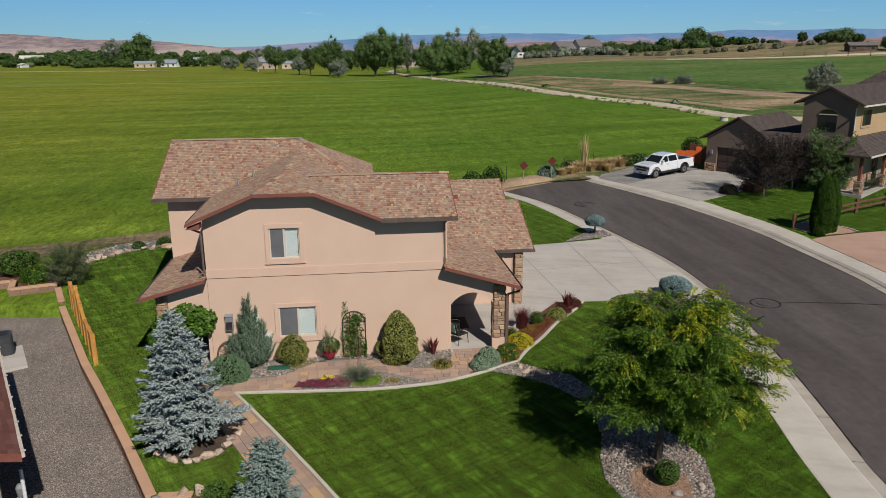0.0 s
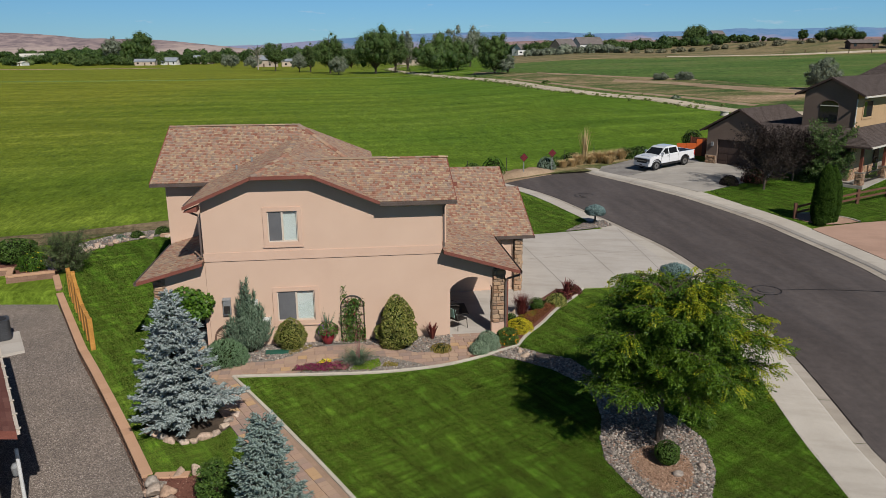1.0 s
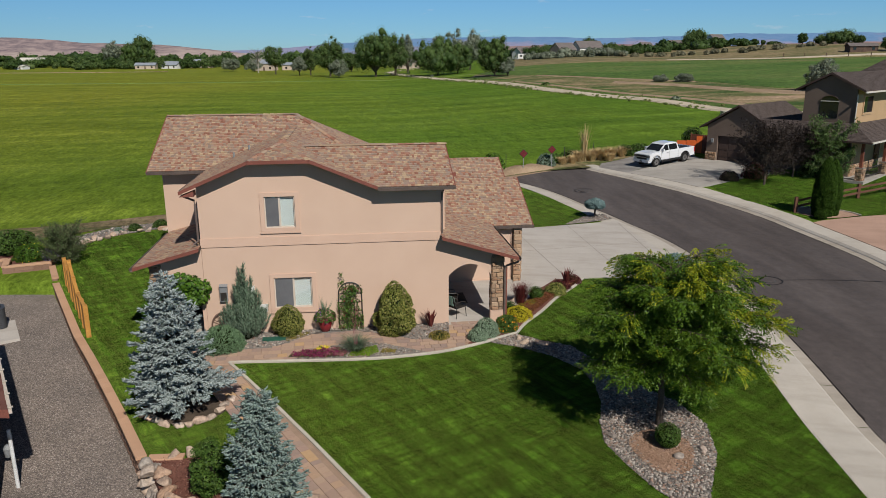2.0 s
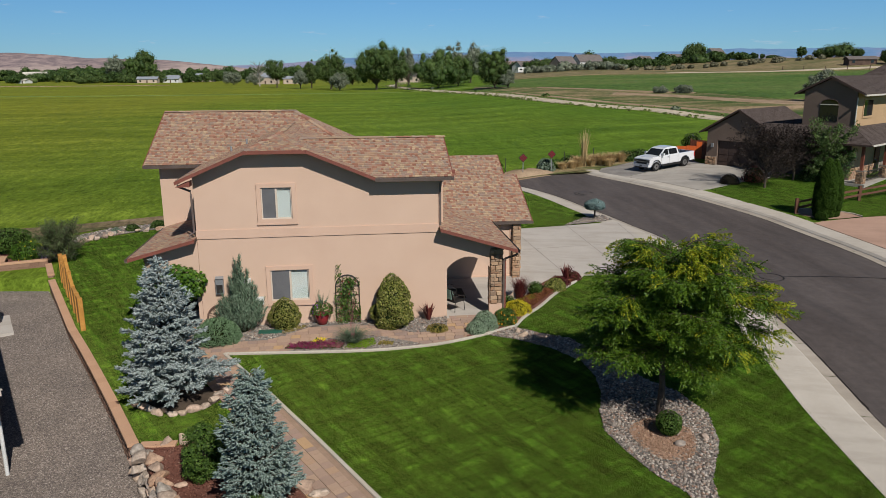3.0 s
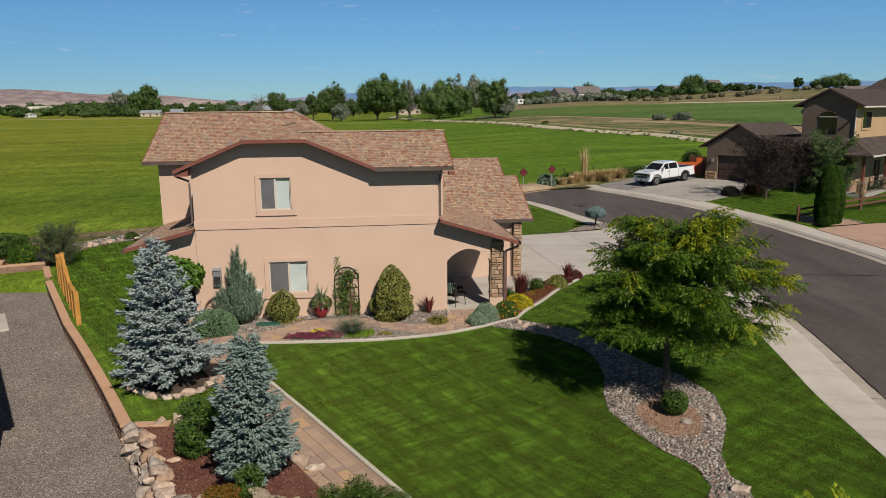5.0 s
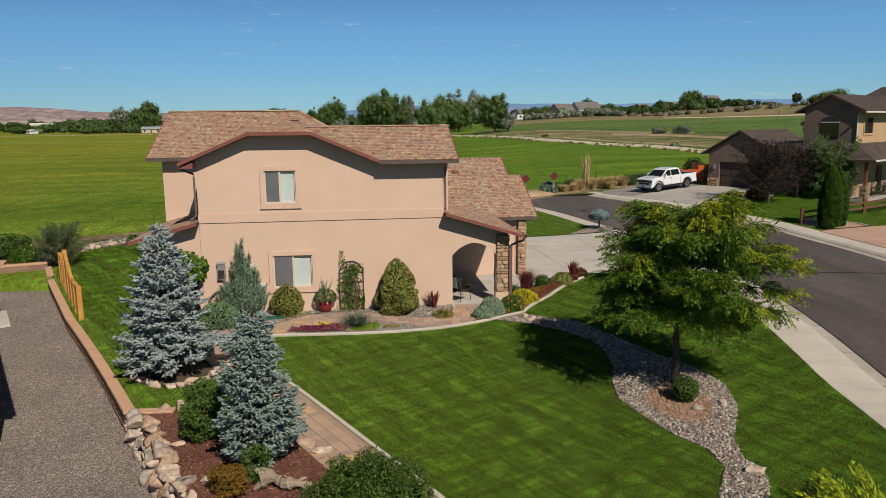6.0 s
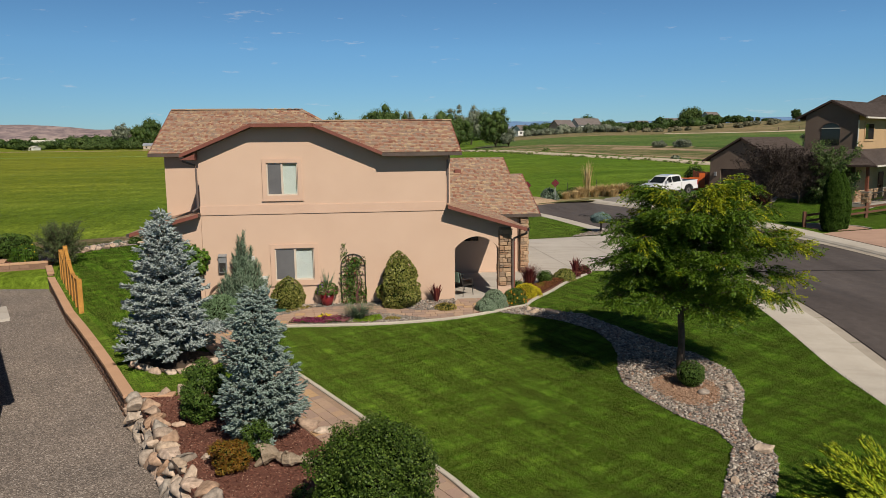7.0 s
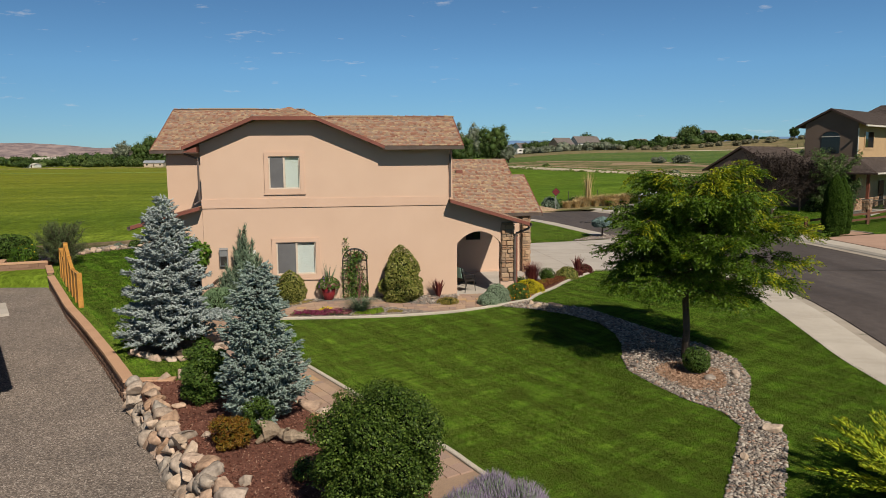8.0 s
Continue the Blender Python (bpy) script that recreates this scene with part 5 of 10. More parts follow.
for k, (x, y, f) in enumerate([(-7.72, 17.72, 1.0), (-7.80, 17.66, 0.6), (-7.86, 17.62, 0.2), (-7.58, 17.45, 0.95), (-7.70, 17.38, 0.5)]):   # against the end of the block wall
    low = float(gravel_height(x, y))
    boulder("boulder", x, y, low + 0.12 + f * (H(x, y) - low - 0.06), 0.21, 0.18, 0.17, 30 * k, 250 + k, "rough tan field boulder in a dry-laid retaining wall", "retaining boulders")
for k, (x, y, r) in enumerate([(-6.15, 16.2, 0.15), (-4.95, 14.6, 0.13), (-3.55, 12.45, 0.16)]):
    boulder("boulder", x, y, H(x, y) + 0.08, r, r * 0.8, r * 0.6, 50 * k, 290 + k, "small grey field stone on the mulch", "retaining boulders")
for k, (x, y, r) in enumerate([(-6.75, 18.25, 0.24), (-6.35, 18.45, 0.2), (-7.25, 18.2, 0.2), (-3.55, 17.05, 0.24), (-3.1, 16.35, 0.3), (-2.75, 15.9, 0.22), (-5.4, 18.35, 0.2)]):
    boulder("garden_rock", x, y, H(x, y) + 0.08, r, r * 0.7, r * 0.6, 40 * k, 300 + k, "pale rough rock edging the mulch bed", "edging rocks", "rock")
for k, (x, y, r) in enumerate([(3.6, 25.35, 0.27), (3.1, 25.55, 0.17), (2.9, 25.85, 0.13), (7.42, 18.75, 0.16), (4.98, 19.5, 0.14), (6.66, 18.4, 0.15), (6.75, 15.05, 0.20), (5.6, 13.6, 0.13), (6.72, 18.95, 0.13)]):
    boulder("garden_rock", x, y, H(x, y) + 0.09, r, r * 0.7, r * 0.5, 33 * k, 340 + k, "tan rock lying in the pebble bed", "pebble bed rocks", "rock")
for k, (x, y, r, turn) in enumerate([(-9.3, 20.55, 0.17, -50), (-9.02, 20.32, 0.20, -35), (-8.72, 20.08, 0.19, -25), (-8.42, 19.92, 0.22, -15), (-8.02, 19.84, 0.27, 0), (-7.66, 19.92, 0.17, 15),
                                     (-7.42, 20.08, 0.22, 25), (-7.17, 20.35, 0.19, 50), (-7.02, 20.65, 0.21, 60), (-6.9, 20.98, 0.22, 68), (-6.85, 21.33, 0.18, 80)]):
    boulder("ring_stone", x + 0.3, y, H(x + 0.3, y) + 0.06, r * 0.95, 0.14, 0.105, turn, 380 + k, "flat grey or cream stone in the crescent under the spruce", "spruce ring stones", "stone")
SPRUCE_RING = [(-7.85 + 1.35 * math.cos(a) * (1 + 0.1 * math.sin(2 * a)), 20.8 + 0.85 * math.sin(a)) for a in [2 * math.pi * i / 20 for i in range(20)]]
# one dark sheet for some bare soil and for the shade on the grass
tagged(draped("spruce_bed", SPRUCE_RING, mottled("soil_and_grass_shade", (0.045, 0.033, 0.024), (0.095, 0.07, 0.05), 2, 30, 0.95, 0.6, 0.02), 0.03, 0.5), "dark sheet of soil and painted grass shade under the spruce", "soil bed", kind="structure")
for k in range(26):                         # rock border at the back of the lawn
    t = k / 25
    p = Vector((-20.6, 38.9)).lerp(Vector((-18.9, 41.9)), t * 2) if t < 0.5 else Vector((-18.9, 41.9)).lerp(Vector((-12.5, 44.9)), (t - 0.5) * 2)
    p += Vector((rng.uniform(-0.15, 0.15), rng.uniform(-0.15, 0.5)))
    r = rng.uniform(0.14, 0.30)
    boulder("border_rock", p.x, p.y, H(p.x, p.y) + 0.12, r, r * 0.7, r * 0.7, rng.uniform(0, 180), 420 + k, "rounded tan rock in the lawn border", "border rocks", "rock")
BACK_BED = [(-21.5, 39.2), (-20.4, 39.3), (-19.6, 41.3), (-18.2, 42.5), (-16.9, 43.5), (-12, 44.9), (-11.5, 46.2), (-17, 45.4), (-20.2, 43.6), (-22, 40.5)]
bb = tagged(draped("back_bed", BACK_BED, PEBBLE_BASE, 0.035, 1.0), "grey gravel bed with rocks at the field edge", "gravel bed", kind="structure")
pebbles("pebbles", BACK_BED, 1500, 0.03, 0.09, 0.03, "pale grey gravel", 5, bb)
EARTH_STRIP = patchy("weedy_earth", [(0.30, (0.045, 0.075, 0.018)), (0.44, (0.13, 0.105, 0.055)), (0.60, (0.22, 0.16, 0.10))], 0.5, 3.0)
DIRT_STRIP = [(-34, 37.5), (-22.5, 41.5), (-20.2, 43.8), (-17, 45.6), (-11.5, 46.4), (-4, 47.6), (-4, 49.0), (-12, 48.0), (-18, 47.2), (-23, 44.6), (-34, 40.5)]
tagged(draped("dirt_strip", DIRT_STRIP, EARTH_STRIP, 0.03, 1.0), "bare tan earth strip beside the field", "earth", kind="structure")

# ---- retaining wall ----
BLOCK_STOPS = [(0.0, (0.43, 0.255, 0.16)), (0.5, (0.48, 0.29, 0.185)), (1.0, (0.45, 0.27, 0.17))]
BLOCK = varied("pink_tan_block", BLOCK_STOPS, 0.92, "object", 14, 0.5, 0.2, low=0.85, high=1.12)
SPLIT = varied("split_face_block", [(0.0, (0.22, 0.13, 0.09)), (0.5, (0.28, 0.17, 0.12)), (1.0, (0.25, 0.15, 0.11))], 0.95, "object", 10, 0.9, 0.2, low=0.55, high=1.3)


def cap_z(y):
    return float(np.interp(y, [18, 26.7, 34], [0.27, 0.47, 0.70]))


wall = thing("retaining_wall", "low pink-tan block retaining wall with smooth caps", "retaining wall")
_cap = Build().add([(-.5, -.5, 0), (.5, -.5, 0), (.5, .5, 0), (-.5, .5, 0), (-.5, -.5, .85), (.5, -.5, .85), (.5, .5, .85), (-.5, .5, .85), (-.495, -.46, 1), (.495, -.46, 1), (.495, .46, 1), (-.495, .46, 1)],
                   [(0, 1, 5, 4), (1, 2, 6, 5), (2, 3, 7, 6), (3, 0, 4, 7), (4, 5, 9, 8), (5, 6, 10, 9), (6, 7, 11, 10), (7, 4, 8, 11), (8, 9, 10, 11), (3, 2, 1, 0)]).mesh("cap")
_cap.materials.append(BLOCK)
rs = np.random.RandomState(3)
_split = Build().add([(-.5, -.5, -.5), (.5, -.5, -.5), (.5, -.5, .5), (-.5, -.5, .5), (-.5, .3, -.5), (.5, .3, -.5), (.5, .3, .5), (-.5, .3, .5), (-.3, .5, -.3), (.25, .46, -.32), (.32, .5, .3), (-.28, .44, .34)],
                     [(0, 1, 2, 3), (0, 4, 5, 1), (1, 5, 6, 2), (2, 6, 7, 3), (3, 7, 4, 0), (4, 8, 9, 5), (5, 9, 10, 6), (6, 10, 11, 7), (7, 11, 8, 4), (8, 11, 10, 9)]).mesh("block")
_split.materials.append(SPLIT)


def ledge_run(a, b, parent, zc, zlow, width=0.30, block=0.42):
    a, b = Vector(a), Vector(b)
    n = max(1, round((b - a).length / block))
    w = (b - a).normalized()
    ang = math.degrees(math.atan2(w.y, w.x))
    for k in range(n):
        c = a.lerp(b, (k + 0.5) / n)
        L = (b - a).length / n
        top = zc(c)
        ob = new("cap", _cap)
        ob.parent = parent
        rise = math.degrees(math.atan2(zc(a.lerp(b, (k + 1) / n)) - zc(a.lerp(b, k / n)), L))
        ob.matrix_local = pose(c.x, c.y, top - 0.09, 0, -rise, ang) @ Matrix.Diagonal((L - 0.004, width, 0.09, 1))
        z = top - 0.09
        j = 0
        while z > zlow(c) - 0.05 and j < 4:
            ob = new("block", _split)
            ob.parent = parent
            shift = 0.5 * L if j % 2 else 0.0
            q = c + w * (shift * 0.6)
            ob.matrix_local = pose(q.x, q.y, z - 0.09, 0, -rise, ang) @ pose(0, 0, 0, 0, 0, 0) @ Matrix.Diagonal((L - 0.008, -(width - 0.05 + 0.02 * rng.random()), 0.172, 1))
            z -= 0.18
            j += 1


for a, b in zip(LEDGE, LEDGE[1:]):
    ledge_run(a, b, wall, lambda c: cap_z(c.y), lambda c: float(gravel_height(c.x, c.y)))
ledge_run((-7.9, 18.12), (-6.95, 18.2), wall, lambda c: 0.27, lambda c: 0.1, 0.3)
planter = thing("block_planter", "raised pink-tan block planter", "planter")
zl = lambda c: 0.15
ledge_run((-19.5, 35.2), (-21.35, 34.35), planter, lambda c: 1.02, zl)
ledge_run((-21.35, 34.35), (-22.0, 35.7), planter, lambda c: 1.02, zl)
ledge_run((-22.0, 35.7), (-26.5, 33.9), planter, lambda c: 1.02, zl)
ledge_run((-18.3, 33.2), (-19.5, 35.2), planter, lambda c: 0.8, zl)
part("soil", Build().prism([(-19.6, 35.4, 0.9), (-21.2, 34.6, 0.9), (-21.9, 36.0, 0.9), (-26.4, 34.2, 0.9), (-27.5, 37.5, 0.9), (-20.5, 38.5, 0.9)][::-1], (0, 0, -0.4)), MULCH, planter)
PATCH = [(-18.6, 33.2), (-19.6, 35.0), (-21.3, 34.2), (-22.0, 35.4), (-26.5, 33.7), (-27, 32.0), (-21.1, 32.9)]
tagged(draped("lawn", PATCH, LAWN, 0.06, 1.0, lambda x, y: np.maximum(gravel_height(x, y), 0.12)), "small mown lawn in front of the planter", "lawn", kind="structure")

# ---- wooden fence ----
CEDAR = mottled("honey_cedar", (0.36, 0.165, 0.035), (0.52, 0.26, 0.06), 2.0, 25, 0.7, 0.3, 0.004, 0.3)


def cedar_fence():
    f = thing("wooden_fence", "honey-stained cedar fence with a raised corner", "fence")
    p0, p1 = Vector((-13.55, 26.55)), Vector((-17.35, 32.45))
    w = (p1 - p0).normalized()
    n = Vector((w.y, -w.x))
    ang = math.degrees(math.atan2(w.y, w.x))
    posts = [(0.0, 1.30), (0.16, 1.20), (0.33, 1.14), (0.50, 1.46), (0.66, 1.88), (0.72, 1.14), (0.86, 1.24), (1.0, 1.36)]
    for t, h in posts:
        p = p0.lerp(p1, t)
        part("post", Build().box(-0.085, -0.085, -0.3, 0.085, 0.085, h, pose(p.x, p.y, H(p.x, p.y), 0, 0, ang)), CEDAR, f)
    for (ta, ha), (tb, hb) in zip(posts, posts[1:]):
        if tb == 0.72:
            continue
        a, b = p0.lerp(p1, ta), p0.lerp(p1, tb)
        za, zb = H(a.x, a.y), H(b.x, b.y)
        part("top_rail", Build().beam((a.x, a.y, za + ha - 0.02), (b.x, b.y, zb + hb - 0.02), 0.13, 0.06), CEDAR, f)
        part("rail", Build().beam((a.x, a.y, za + ha - 0.32), (b.x, b.y, zb + hb - 0.32), 0.05, 0.09), CEDAR, f)
        part("rail", Build().beam((a.x, a.y, za + 0.20), (b.x, b.y, zb + 0.20), 0.05, 0.10), CEDAR, f)
        k = max(3, round((b - a).length / 0.16))
        for i in range(k):
            q = a.lerp(b, (i + 0.5) / k) - n * 0.04
            z, h = za + (zb - za) * (i + 0.5) / k, ha + (hb - ha) * (i + 0.5) / k
            part("picket", Build().box(-0.073, -0.012, 0.10, 0.073, 0.012, h - 0.34 if i % 2 and h > 1.3 else h - 0.05, pose(q.x, q.y, z, 0, 0, ang)), CEDAR, f)


cedar_fence()

# ---- the neighbour's eave, condenser and pipe on the gravel side ----
RED_SHINGLE = varied("red_brown_shingle", [(0.0, (0.105, 0.042, 0.034)), (0.5, (0.13, 0.054, 0.043)), (1.0, (0.155, 0.07, 0.055))], 0.9, "island", 50, 0.4, 0.2)
side_house = thing("side_house", "brown-roofed house with stacked stone wall beside the gravel", "house", pose(-10.52, 16.60, -0.89, 0, 0, 124.7))
# local x runs along the eave, away from the street; local +y is away from the gravel
shingled("side_roof", [(0, 0), (9.5, 0), (9.5, 6), (0, 6)], lambda u, v: 3.36 + 0.33 * v, RED_SHINGLE, (1, 0, 0), side_house, 0.1, None, 0.3, 0.145, "red-brown shingle roof")
part("fascia_board", Build().beam((-0.03, -0.02, 3.37), (-0.03, 6, 5.35), 0.04, 0.22), FASCIA, side_house)
gb = Build().box(-0.02, -0.10, 3.25, 9.5, -0.005, 3.34)
part("gutter", gb, FRAME_WHITE, side_house, "cream metal gutter")
for i in range(11):
    part("gutter_strap", Build().box(0.1 + 0.9 * i, -0.135, 3.351, 0.16 + 0.9 * i, 0.06, 3.375), CURBING, side_house)
sw = part("side_wall", Build().box(0.45, 0.55, -0.6, 9.3, 0.75, 3.42).box(0.45, 0.75, -0.6, 0.65, 6, 3.5), MORTAR, side_house, "tan stacked stone wall")
stone_face(sw, pose(0.45, 6.0, 0, 0, 0, -90), 5.4, 1.2, 3.3, rng, 0.06)
ac = thing("air_conditioner", "round-cornered grey air conditioner on a concrete pad", "air conditioner", pose(-18.35, 28.5, float(gravel_height(-18, 28.7)) + 0.08, 0, 0, 34))
ring = [(0.38 * (abs(math.cos(a)) ** 0.5) * math.copysign(1, math.cos(a)), 0.38 * (abs(math.sin(a)) ** 0.5) * math.copysign(1, math.sin(a))) for a in [2 * math.pi * (i + 0.5) / 28 for i in range(28)]]
# dark casing, taken darker still to stand for the side house's shadow
AC_GREY = mottled("dark_grey_shaded_enamel", (0.035, 0.036, 0.040), (0.055, 0.057, 0.062), 3, 40, 0.5, 0.05, 0.001, 0.4)
part("casing", Build().prism([(x, y, 0.0) for x, y in ring], (0, 0, 0.80)), AC_GREY, ac)
for j in range(9):
    part("louvre", Build().prism([(x * 1.02, y * 1.02, 0.08 + 0.078 * j) for x, y in ring], (0, 0, 0.03)), AC_GREY, ac)
part("top", Build().prism([(x * 1.04, y * 1.04, 0.80) for x, y in ring], (0, 0, 0.05)), AC_GREY, ac)
part("grille", Build().prism([(0.28 * math.cos(2 * math.pi * i / 20), 0.28 * math.sin(2 * math.pi * i / 20), 0.851) for i in range(20)], (0, 0, 0.02)), IRON, ac)
pad = thing("concrete_pad", "concrete pad under the air conditioner", "pad", pose(-17.9, 28.0, float(gravel_height(-18, 28)), 0, 0, 34))
part("slab", Build().box(-0.55, -1.25, -0.1, 0.6, 1.3, 0.08), CONCRETE, pad)
pipe = thing("standpipe", "white plastic standpipe with a grey lamp beside the wall", "pipe", pose(-11.35, 17.75, -0.45))
part("pipe", Build().tube([(0, 0, 0), (0, 0, 1.75)], [0.05, 0.05], 10), WHITE_METAL, pipe)
part("lamp", Build().tube([(-0.18, 0.1, 0.9), (-0.18, 0.1, 1.15), (-0.18, 0.1, 1.25)], [0.08, 0.11, 0.05], 10), GREY_METAL, pipe, "grey spotlight")


def unit(a):
    return a / np.maximum(np.linalg.norm(a, axis=-1, keepdims=True), 1e-9)


def leaf_mesh(name, P, N, length, width, rs, spread=0.7, jitter=0.35):
    """One folded rhombic leaf at each place P, facing about N."""
    n = len(P)
    nn = unit(N + spread * rs.normal(size=(n, 3)))
    d = unit(np.cross(nn, rs.normal(size=(n, 3))))
    s = np.cross(nn, d)
    k = (1 + jitter * rs.uniform(-1, 1, n))[:, None]
    L, W = length * k / 2, width * k / 2
    fold = nn * W * 0.35
    V = np.stack([P - d * L, P + s * W + fold, P + d * L, P - s * W + fold], 1).reshape(-1, 3)
    F = np.arange(4 * n).reshape(-1, 4)
    return arrays_mesh(name, V, F)


rs = np.random.RandomState(15)
BARK_CHIP = varied("bark_chip", [(0.0, (0.07, 0.025, 0.018)), (0.4, (0.15, 0.06, 0.042)), (0.8, (0.22, 0.10, 0.07)), (1.0, (0.36, 0.23, 0.17))], 0.9, "island", 30, 0, 0.15)


def chips(name, poly, n, parent, lift, mat=BARK_CHIP, label="loose red-brown bark chips"):
    """Loose bark chips lying on a bed."""
    p = scattered(poly, n, rs)
    P = np.stack([p[:, 0], p[:, 1], height(p[:, 0], p[:, 1]) + lift + rs.uniform(0, 0.03, n)], 1)
    tagged(part(name, leaf_mesh(name, P, np.tile(np.array([0, 0, 1.0]), (n, 1)), 0.050, 0.018, rs, 0.6, 0.6), mat, parent), label, kind="stuff")


NEAR_MULCH = [p for p in MULCH_BED if p[1] > 9]
chips("bark_chips", NEAR_MULCH, 22000, obj["mulch_bed"], 0.04)
chips("bark_chips", FRONT_BED, 1500, obj["front_bed"], 0.065)
PALE_CHIP = varied("pale_wood_chip", [(0.0, (0.20, 0.11, 0.07)), (0.4, (0.34, 0.215, 0.145)), (0.8, (0.44, 0.30, 0.21)), (1.0, (0.28, 0.17, 0.115))], 0.9, "island", 30, 0, 0.15)
chips("wood_chips", ring_poly, 4500, obj["tree_ring"], 0.055, PALE_CHIP, "pale pinkish wood chips")

# ---- plants ----
def foliage(name, stops, trans=0.25, rough=0.6, fine=6.0, low=0.75, high=1.25, spec=0.25):
    return varied(name, stops, rough, "island", fine, 0, spec, trans, low, high)


BARK = mottled("grey_brown_bark", (0.055, 0.042, 0.033), (0.11, 0.085, 0.066), 5, 40, 0.95, 0.8, 0.02)
# near-black: the shade inside a bush, put into the colour of its core
CORE = mottled("dark_core_shade", (0.010, 0.016, 0.005), (0.022, 0.030, 0.010), 4, 20, 1.0, 0.4, 0.02, 0.0)
SILVER = foliage("silver_blue_needles", [(0.0, (0.15, 0.19, 0.18)), (0.4, (0.27, 0.315, 0.305)), (0.75, (0.42, 0.465, 0.455)), (1.0, (0.19, 0.235, 0.21))], 0.1)
TEAL = foliage("blue_green_needles", [(0.0, (0.12, 0.175, 0.145)), (0.4, (0.20, 0.265, 0.235)), (0.8, (0.31, 0.375, 0.345)), (1.0, (0.155, 0.21, 0.155))], 0.1)
GLOBE_BLUE = foliage("globe_spruce_needles", [(0.0, (0.075, 0.125, 0.12)), (0.5, (0.125, 0.19, 0.185)), (1.0, (0.20, 0.275, 0.27))], 0.1)
JUNIPER = foliage("grey_green_juniper", [(0.0, (0.085, 0.125, 0.085)), (0.5, (0.145, 0.195, 0.14)), (1.0, (0.22, 0.27, 0.205))], 0.12)
PLUME_JUNIPER = foliage("blue_green_juniper", [(0.0, (0.065, 0.110, 0.066)), (0.5, (0.118, 0.175, 0.112)), (1.0, (0.19, 0.245, 0.17))], 0.12)
LOW_JUNIPER = foliage("soft_green_juniper", [(0.0, (0.07, 0.125, 0.055)), (0.5, (0.11, 0.18, 0.09)), (1.0, (0.16, 0.24, 0.13))], 0.15)
EUONYMUS = foliage("yellow_green_leaves", [(0.0, (0.065, 0.085, 0.014)), (0.35, (0.14, 0.165, 0.03)), (0.7, (0.31, 0.29, 0.085)), (1.0, (0.16, 0.18, 0.04))], 0.2, 0.4)
DARK_LEAF = foliage("dark_glossy_leaves", [(0.0, (0.018, 0.038, 0.006)), (0.5, (0.038, 0.072, 0.012)), (0.9, (0.072, 0.12, 0.022)), (1.0, (0.12, 0.175, 0.045))], 0.12, 0.35)
LILAC_LEAF = foliage("lilac_leaves", [(0.0, (0.022, 0.044, 0.007)), (0.5, (0.046, 0.084, 0.012)), (0.9, (0.088, 0.140, 0.022)), (1.0, (0.15, 0.20, 0.045))], 0.15, 0.5, spec=0.15)
BIRCH_LEAF = foliage("birch_leaves", [(0.0, (0.05, 0.095, 0.02)), (0.5, (0.095, 0.16, 0.04)), (1.0, (0.16, 0.225, 0.075))], 0.25, 0.5)
MID_LEAF = foliage("mid_green_leaves", [(0.0, (0.035, 0.075, 0.012)), (0.5, (0.065, 0.125, 0.02)), (1.0, (0.11, 0.175, 0.03))], 0.25, 0.5)
LOCUST = foliage("locust_leaflets", [(0.0, (0.036, 0.084, 0.006)), (0.5, (0.066, 0.128, 0.009)), (1.0, (0.108, 0.175, 0.012))], 0.20, 0.5)
LOCUST_TIP = foliage("golden_sunlit_new_leaflets", [(0.0, (0.15, 0.22, 0.012)), (0.5, (0.26, 0.30, 0.015)), (1.0, (0.38, 0.36, 0.018))], 0.35, 0.5)
VINE_LEAF = foliage("bright_vine_leaves", [(0.0, (0.03, 0.075, 0.008)), (0.5, (0.06, 0.135, 0.011)), (1.0, (0.11, 0.20, 0.02))], 0.3, 0.45)
SAGE = foliage("sage_leaves", [(0.0, (0.13, 0.19, 0.115)), (0.5, (0.20, 0.275, 0.175)), (1.0, (0.28, 0.345, 0.24))], 0.2)
RUST_COVER = foliage("rust_groundcover", [(0.0, (0.075, 0.020, 0.012)), (0.45, (0.14, 0.042, 0.020)), (0.8, (0.20, 0.080, 0.030)), (1.0, (0.30, 0.17, 0.04))], 0.2, 0.6)
RED_LEAF = foliage("wine_red_leaves", [(0.0, (0.06, 0.010, 0.014)), (0.5, (0.115, 0.022, 0.022)), (1.0, (0.17, 0.05, 0.035))], 0.25, 0.5)
RUST_LEAF = foliage("rust_orange_leaves", [(0.0, (0.13, 0.05, 0.010)), (0.4, (0.23, 0.105, 0.012)), (0.7, (0.13, 0.12, 0.018)), (1.0, (0.30, 0.14, 0.015))], 0.25)
YELLOW = foliage("yellow_petals", [(0.0, (0.55, 0.42, 0.02)), (0.5, (0.70, 0.55, 0.03)), (1.0, (0.60, 0.50, 0.06))], 0.2)
ORANGE = foliage("orange_petals", [(0.0, (0.65, 0.20, 0.01)), (1.0, (0.80, 0.33, 0.02))], 0.2)
MAGENTA = foliage("magenta_petals", [(0.0, (0.13, 0.012, 0.045)), (0.5, (0.22, 0.02, 0.085)), (1.0, (0.17, 0.04, 0.065))], 0.2)
PINKISH = foliage("dusty_pink_petals", [(0.0, (0.22, 0.07, 0.09)), (1.0, (0.32, 0.12, 0.13))], 0.2)
LAVENDER = foliage("lavender_spikes", [(0.0, (0.23, 0.18, 0.28)), (0.5, (0.30, 0.24, 0.36)), (1.0, (0.26, 0.25, 0.24))], 0.2)
